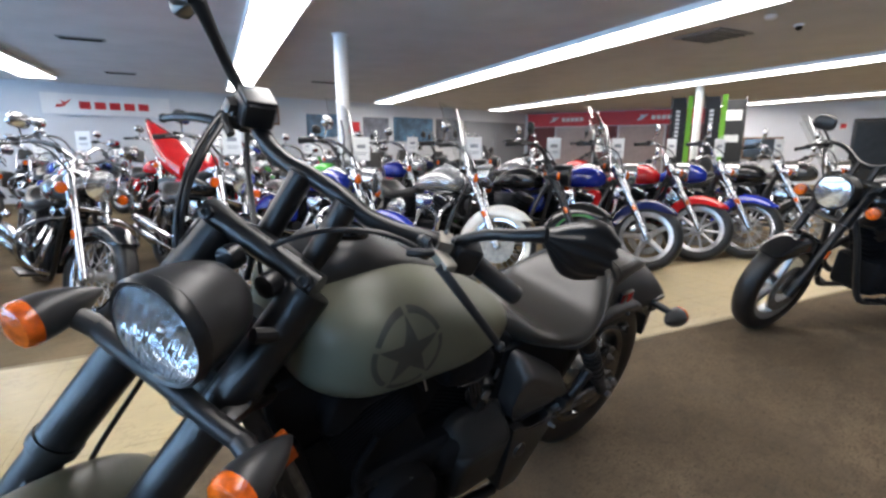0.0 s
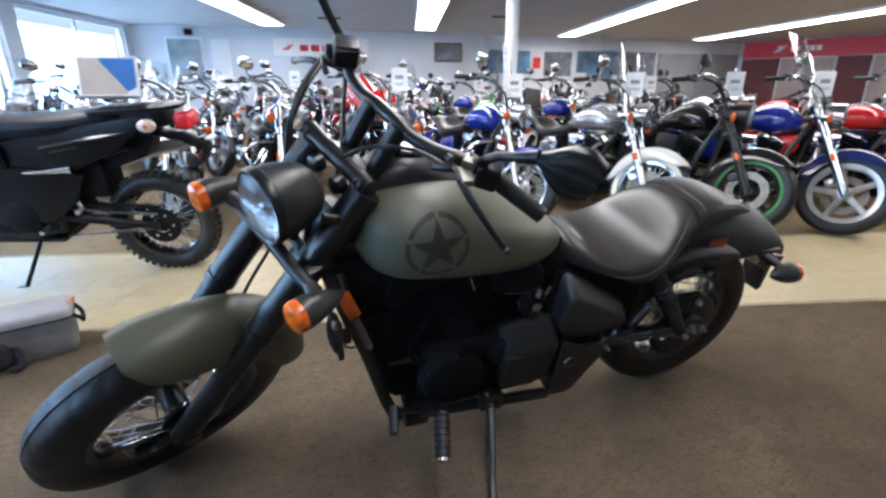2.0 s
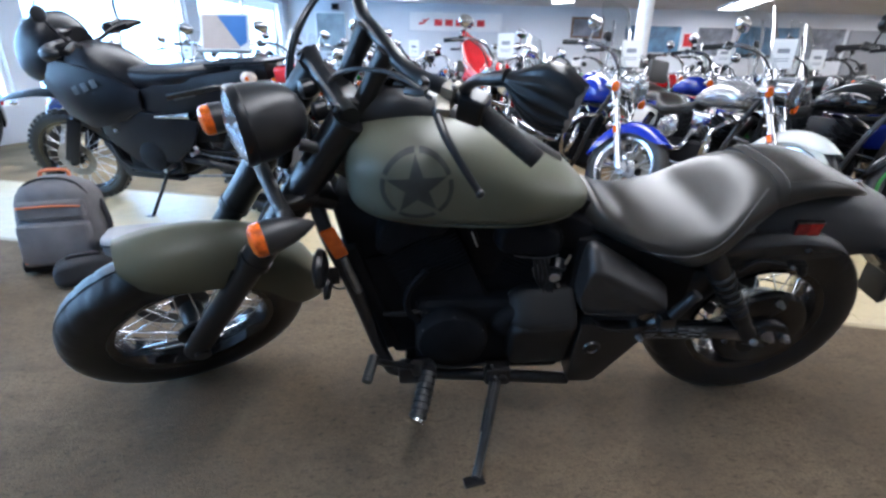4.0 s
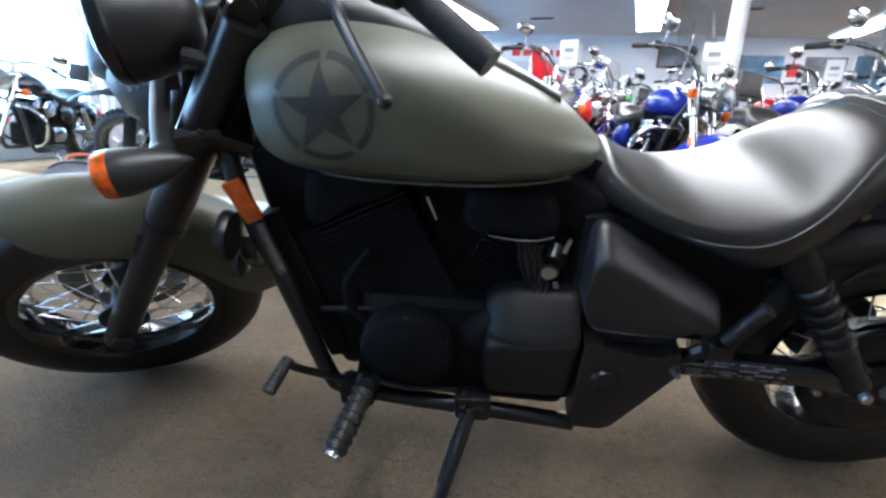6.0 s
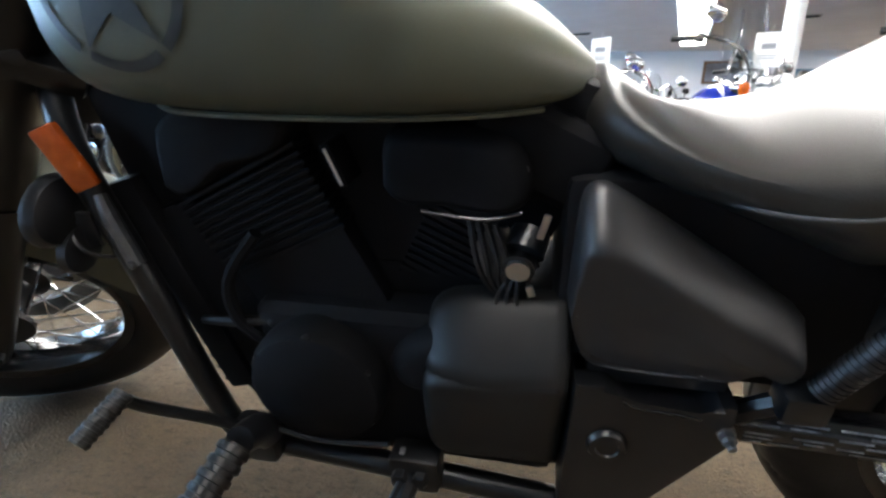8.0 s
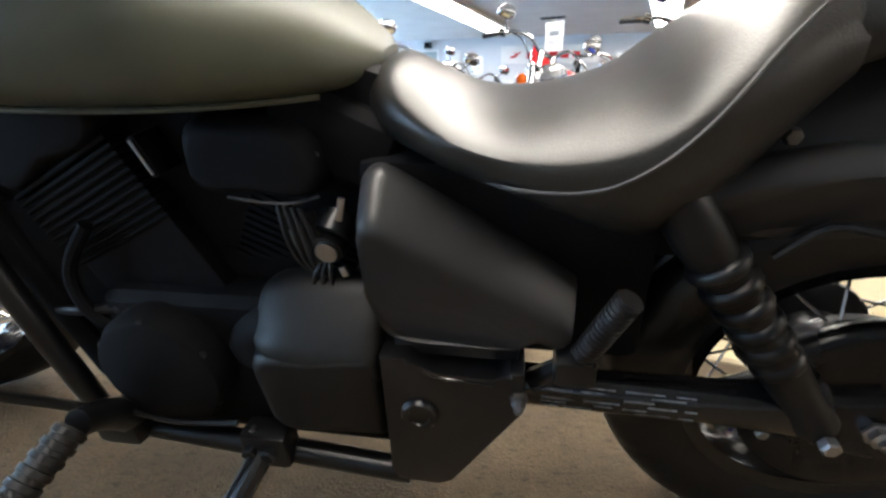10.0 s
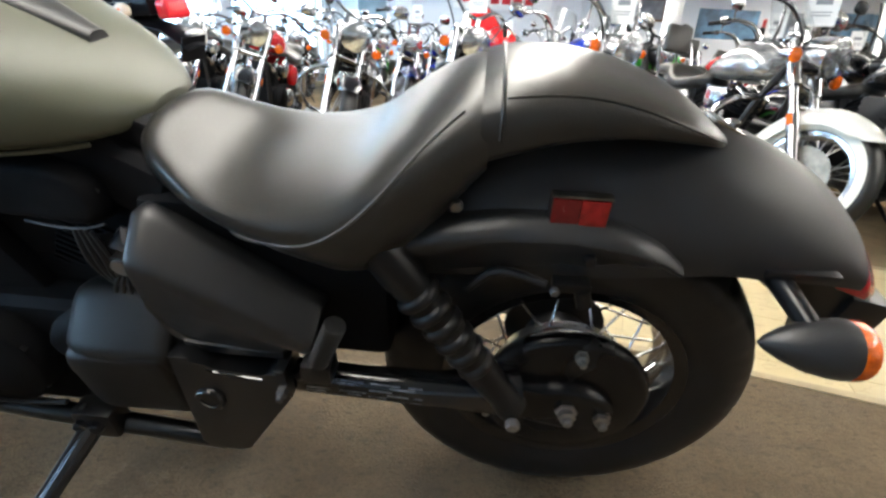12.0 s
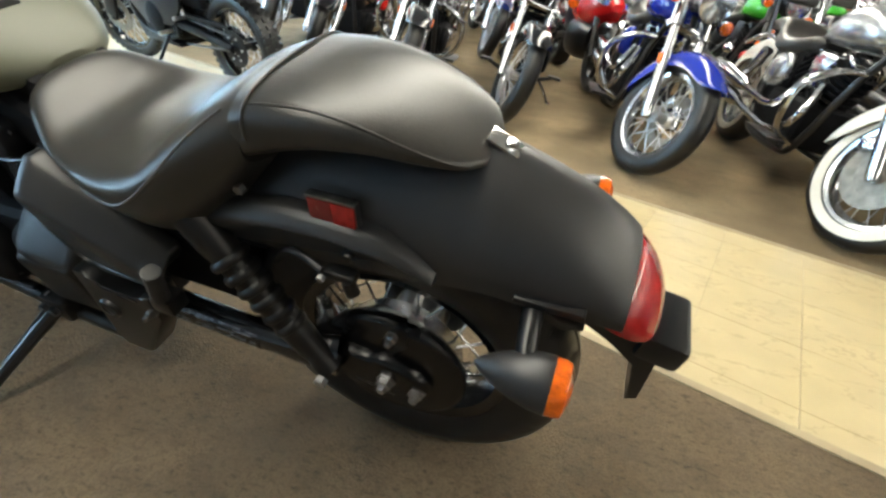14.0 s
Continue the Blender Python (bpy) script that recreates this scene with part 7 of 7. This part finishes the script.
# ---- the red sport bike with its pointed cowl ----
rb = thing("sport_motorcycle", pose(0.86, 4.75, 0, 6, 0, 108), "red sport motorcycle with white stripe and pointed cowl", "motorcycle")
cast_wheel(rb, (-0.7, 0, 0.3), 0.3, 0.215, 0.12, Matrix.Identity(4), "sp_f", 5, M_BLACK)
cast_wheel(rb, (0.7, 0, 0.3), 0.3, 0.215, 0.17, Matrix.Identity(4), "sp_r", 5, M_BLACK)
part("fairing", lambda b: skin(b, oval(smooth_st([(-0.72, 0.68, 0.74, 0.05, 0.71), (-0.6, 0.6, 0.86, 0.13, 0.74), (-0.4, 0.52, 0.94, 0.17, 0.74), (-0.1, 0.5, 0.92, 0.18, 0.7), (0.15, 0.52, 0.86, 0.15, 0.68)], 3), 24)), M_RED, rb)
part("lower_fairing", lambda b: skin(b, oval(smooth_st([(-0.45, 0.3, 0.54, 0.1, 0.42), (-0.3, 0.22, 0.56, 0.17, 0.4), (0.0, 0.2, 0.56, 0.18, 0.4), (0.2, 0.28, 0.54, 0.12, 0.42)], 3), 20)), M_BLACK, rb)
part("fuel_tank", lambda b: skin(b, oval(smooth_st([(-0.3, 0.88, 0.98, 0.08, 0.93), (-0.2, 0.8, 1.08, 0.15, 0.93), (0.0, 0.8, 1.06, 0.15, 0.92), (0.18, 0.82, 0.92, 0.09, 0.87)], 3), 22)), M_RED, rb)
part("tail_cowl", lambda b: skin(b, oval(smooth_st([(0.0, 0.74, 0.98, 0.18, 0.86), (0.22, 0.83, 1.1, 0.215, 0.96), (0.43, 0.98, 1.24, 0.19, 1.1), (0.6, 1.14, 1.34, 0.14, 1.23), (0.75, 1.28, 1.41, 0.085, 1.34), (0.84, 1.38, 1.45, 0.03, 1.42)], 3), 20)), M_RED, rb)
part("cowl_stripe", lambda b: skin(b, oval(smooth_st([(0.2, 0.93, 0.99, 0.22, 0.96), (0.35, 1.01, 1.09, 0.212, 1.04), (0.5, 1.12, 1.19, 0.178, 1.155), (0.62, 1.2, 1.25, 0.142, 1.225)], 3), 20)), M_WHITEP, rb)
part("cowl_tip", lambda b: ball(b, (0.86, 0, 1.435), (0.045, 0.035, 0.035), 12, 8), M_BLACK, rb)
part("seat_base", lambda b: box(b, (0.3, 0, 0.6), (0.5, 0.2, 0.4), 0.05), M_BLACK, rb)
part("swing_arm", lambda b: tube(b, [(0.1, 0.06, 0.4), (0.7, 0.09, 0.3)], 0.03, 8, 1), M_BLACK, rb)
for s in (-1, 1):
    part("fork_leg", lambda b: tube(b, [(-0.45, s * 0.09, 0.8), (-0.7, s * 0.09, 0.3)], 0.028, 8, 1), M_BLACK, rb)
for s in (-1, 1):
    part("headlight", lambda b: lathe(b, [(0.06, -0.06), (0.075, 0.0), (0.072, 0.025), (0.03, 0.035), (0.002, 0.038)], 20, (-0.66, s * 0.11, 0.78), turn=HL), M_LAMPFACE, rb)

# ---- things on the walls ----
def on_wall(M, s0, s1, z0, z1, off=0.0):
    return M @ Matrix.Translation(((s0 + s1) / 2, -off, (z0 + z1) / 2))


def panel(name, M, s0, s1, z0, z1, face, edge, label, cat, dpt=0.03, rim=0.03, kind=""):
    t = thing(name, on_wall(M, s0, s1, z0, z1), label, cat, kind=kind)
    w, h = s1 - s0, z1 - z0
    part("backing", lambda b: box(b, (0, -dpt / 2, 0), (w, dpt, h), 0.004), edge, t)
    part("face", lambda b: box(b, (0, -dpt - 0.002, 0), (w - 2 * rim, 0.004, h - 2 * rim)), face, t)
    return t


M_PALEGLASS = material("pale_reflecting_glass", (0.34, 0.4, 0.42), 0.12, var=0.25, scale=2.0, coat=0.4)
sg = panel("wall_sign", MB, 3.0, 5.4, 1.79, 2.27, M_WHITE, M_WALL, "long white wall sign with red emblem and bars", "sign", 0.06)
for k in range(5):
    part("red_bar", lambda b: box(b, (-0.44 + 0.27 * k, -0.067, -0.02), (0.2, 0.006, 0.15), 0.002), M_SIGNRED, sg)
part("red_emblem", lambda b: plate(b, [(-0.95, -0.08), (-0.8, -0.06), (-0.66, 0.1), (-0.72, 0.02), (-0.86, 0.06), (-0.8, -0.01), (-0.92, -0.02)], -0.07, -0.064), M_SIGNRED, sg)
panel("wall_picture", MB, 7.2, 8.0, 1.72, 2.22, M_POSTER2, M_WOOD, "dark framed picture on the wall", "picture", 0.04, 0.05)
for s0, s1, z0, z1, mt, lb in ((8.75, 10.15, 1.4, 2.07, M_POSTER, "blue photo poster on the wall"), (10.22, 10.5, 1.56, 1.9, M_SIGNRED, "small red and white notice on the wall"), (10.58, 11.55, 1.35, 2.06, M_POSTER2, "grey photo poster on the wall"), (11.7, 13.35, 1.3, 2.1, M_POSTER, "wide blue photo poster on the wall"), (13.45, 14.65, 1.3, 2.1, M_POSTER2, "grey photo poster on the wall")):
    panel("poster", MB, s0, s1, z0, z1, mt, M_WHITE, lb, "poster", 0.02, 0.015)
for s0, s1 in ((14.75, 16.35), (16.4, 18.05)):
    panel("wall_panel", MB, s0, s1, 0.02, 2.06, M_GREYWALL, M_GREYWALL, "tall grey partition panel against the wall", "panel", 0.05, 0.02)
panel("interior_window", MB, 0.66, 1.45, 1.25, 2.2, M_PALEGLASS, M_WHITE, "pale interior window in a white frame", "window", 0.05, 0.04, "structure")
panel("white_door", MB, 1.62, 2.02, 0.02, 2.17, M_WHITE, M_WHITE, "narrow white door in the far wall", "door", 0.05, 0.02, "structure")
sp = thing("wall_speaker", on_wall(MB, 1.1, 1.28, 2.24, 2.38), "small black loudspeaker high on the wall", "loudspeaker")
part("case", lambda b: box(b, (0, -0.07, 0), (0.18, 0.13, 0.14), 0.012), M_BLACK, sp)
part("grille", lambda b: lathe(b, [(0.055, 0), (0.05, 0.006), (0.01, 0.004)], 20, (0, -0.136, 0), turn=Matrix(((1, 0, 0), (0, 0, -1), (0, 1, 0)))), M_ENGINE, sp)
fa = panel("fascia_sign", MS, 0.15, 7.45, 1.92, 2.42, M_SIGNRED, M_SIGNRED, "long red fascia sign with white emblems and bars", "sign", 0.12, 0.0)
for c0 in (-2.75, 0.45):
    part("white_emblem", lambda b: plate(b, [(c0 + 0.0, -0.1), (c0 + 0.18, -0.08), (c0 + 0.4, 0.12), (c0 + 0.26, 0.08), (c0 + 0.1, 0.1), (c0 + 0.14, 0.02)], -0.134, -0.126), M_WHITE, fa)
    for k in range(5):
        part("white_bar", lambda b: box(b, (c0 + 0.56 + 0.17 * k, -0.13, -0.01), (0.13, 0.006, 0.14)), M_WHITE, fa)
M_PINK = material("beige_pink_panel", (0.47, 0.38, 0.35), 0.7, var=0.05)
M_MAROON = material("maroon_panel", (0.14, 0.03, 0.03), 0.6, var=0.1)
panel("wall_panel", MS, 0.15, 1.25, 0.02, 1.9, M_MAROON, M_MAROON, "maroon panel under the red fascia", "panel", 0.04, 0.0)
panel("wall_panel", MS, 1.3, 2.75, 0.02, 1.9, M_PINK, M_WHITE, "beige door panel under the red fascia", "panel", 0.05, 0.02)
panel("wall_panel", MS, 2.8, 3.6, 0.02, 1.9, M_MAROON, M_MAROON, "maroon panel under the red fascia", "panel", 0.04, 0.0)
panel("wall_panel", MS, 3.65, 5.2, 0.02, 1.9, M_PINK, M_WHITE, "beige door panel under the red fascia", "panel", 0.05, 0.02)
panel("wall_panel", MS, 5.25, 7.4, 0.02, 1.9, M_MAROON, M_MAROON, "maroon panel under the red fascia", "panel", 0.04, 0.0)
panel("service_window", MS, 7.55, 8.65, 0.75, 1.45, M_DARKGLASS, M_WOOD, "dark window with a brown wooden frame", "window", 0.05, 0.06, "structure")
panel("door_1", MS, 10.3, 11.4, 0.02, 1.95, M_DARKGLASS, M_BLACK, "dark glazed door in the side wall", "door", 0.05, 0.08, "structure")
panel("exit_notice", MS, 9.98, 10.16, 1.66, 1.84, M_SIGNRED, M_WHITE, "small red notice beside the door", "sign", 0.02, 0.02)


def banner(u, v, turn):
    t = thing("feather_banner", ROOM @ pose(u, v, 0, 0, 0, turn), "tall black feather banner with green edge stripe", "banner", "banners")
    part("cloth", lambda b: skin(b, [[(x, dy, z) for x, dy in ((-0.16, 0), (0.10 - 0.03 * max(0, z - 1.85) / 0.2, 0), (0.10 - 0.03 * max(0, z - 1.85) / 0.2, 0.006), (-0.16, 0.006))] for z in (0.35, 0.8, 1.4, 1.85, 2.06)]), M_BANNER, t)
    part("stripe", lambda b: box(b, (0.148, 0.003, 1.22), (0.09, 0.007, 1.74)), M_BGREEN, t)
    for k in range(7):
        part("white_bar", lambda b: box(b, (-0.05, -0.003, 1.35 + 0.075 * k), (0.07, 0.003, 0.05)), M_WHITE, t)
    part("mast", lambda b: tube(b, [(-0.18, 0.003, 0.03), (-0.18, 0.003, 1.2), (-0.175, 0.003, 2.1)], 0.011, 8, 2), M_BLACK, t)
    part("foot", lambda b: (box(b, (-0.05, 0, 0.012), (0.5, 0.05, 0.024), 0.006), box(b, (-0.05, 0, 0.012), (0.05, 0.5, 0.024), 0.006)), M_BLACK, t)


banner(7.88, 5.5, -52)
banner(8.24, 5.06, -52)
sr = thing("stand_sign", ROOM @ pose(9.0, 5.2, 0, 0, 0, -52), "tall black and white display stand", "sign")
part("face", lambda b: box(b, (0, 0, 1.2), (0.42, 0.03, 1.7), 0.005), M_BANNER, sr)
for z, w, h in ((1.75, 0.3, 0.2), (1.3, 0.26, 0.14)):
    part("white_bar", lambda b: box(b, (0, -0.018, z), (w, 0.004, h)), M_WHITE, sr)
part("post", lambda b: (tube(b, [(0.2, 0.03, 0.02), (0.2, 0.03, 2.1)], 0.02, 8, 1), box(b, (0, 0, 0.2), (0.42, 0.05, 0.4), 0.01)), M_VENT, sr)

# ceiling fittings
cv = thing("ceiling_vent", ROOM @ Matrix.Translation((5.2, 3.05, CEIL)), "square grey ceiling air vent", "vent")
part("frame", lambda b: box(b, (0, 0, -0.008), (0.62, 0.62, 0.016), 0.004), M_VENT, cv)
for k in range(6):
    part("slat", lambda b: box(b, (0, -0.22 + 0.088 * k, -0.022), (0.52, 0.05, 0.006), 0, (25, 0, 0)), M_VENT, cv)
for u, v in ((-1.66, 6.55), (-1.66, 9.66), (1.9, 9.3)):
    lv = thing("ceiling_vent", ROOM @ Matrix.Translation((u, v, CEIL)), "narrow dark slot vent in the ceiling", "vent", "slot vents")
    part("frame", lambda b: box(b, (0, 0, -0.006), (0.5, 0.16, 0.012), 0.003), M_VENT, lv, key="sv_f")
    for k in (-1, 1):
        part("slat", lambda b: box(b, (0, 0.035 * k, -0.016), (0.44, 0.04, 0.008), 0, (20, 0, 0)), M_ENGINE, lv, key=("sv_s", k))
sm = thing("ceiling_camera", ROOM @ Matrix.Translation((5.56, 2.28, CEIL)), "small dome security camera on the ceiling", "camera")
part("base", lambda b: lathe(b, [(0.05, 0), (0.05, -0.02), (0.045, -0.025)], 20, axis="z"), M_WHITE, sm)
part("dome", lambda b: ball(b, (0, 0, -0.03), (0.036, 0.036, 0.036), 14, 10), M_GLOSS, sm)
sd = thing("smoke_detector", ROOM @ Matrix.Translation((4.9, 2.19, CEIL)), "round white smoke detector on the ceiling", "detector")
part("case", lambda b: lathe(b, [(0.06, 0), (0.06, -0.02), (0.045, -0.04), (0.02, -0.045)], 20, axis="z"), M_WHITE, sd)

# ---- floor pieces ----
aisle = solid("aisle_floor", lambda b: sheet(b, -6.3, NEAR, 19.9, FAR, -0.012, -0.004), M_JOINT, ROOM, "cream vinyl tile aisle between carpets", "floor", kind="structure")
TW = 0.305
CUTS = [NEAR + 0.015, 0.936, 1.241, 1.546, 1.851, FAR - 0.015]
rest = bmesh.new()
for i in range(85):
    u = 1.57 - 0.305 * 26 + TW * (i + 0.5)
    for v0, v1 in zip(CUTS, CUTS[1:]):
        c, d = (u, (v0 + v1) / 2, -0.0005), (TW - 0.0016, v1 - v0 - 0.0016, 0.006)
        if -4.6 < u < 12.6:
            tl = part("tile", lambda b: box(b, (0, 0, 0), d, 0.0008, seg=1), M_TILE, aisle, key=("tile", round(v1 - v0, 3)))
            tl.location = c
        else:
            box(rest, c, d)
far_tiles = part("far_tiles", rest, M_TILE, aisle)
far_tiles["kind"] = "stuff"
for k, v in enumerate((NEAR, FAR)):
    solid("carpet_trim", lambda b: box(b, (6.8, v, 0.001), (26.2, 0.03, 0.008), 0.003), M_TRIM, ROOM, "tan edge strip between carpet and tile", "trim", kind="structure")
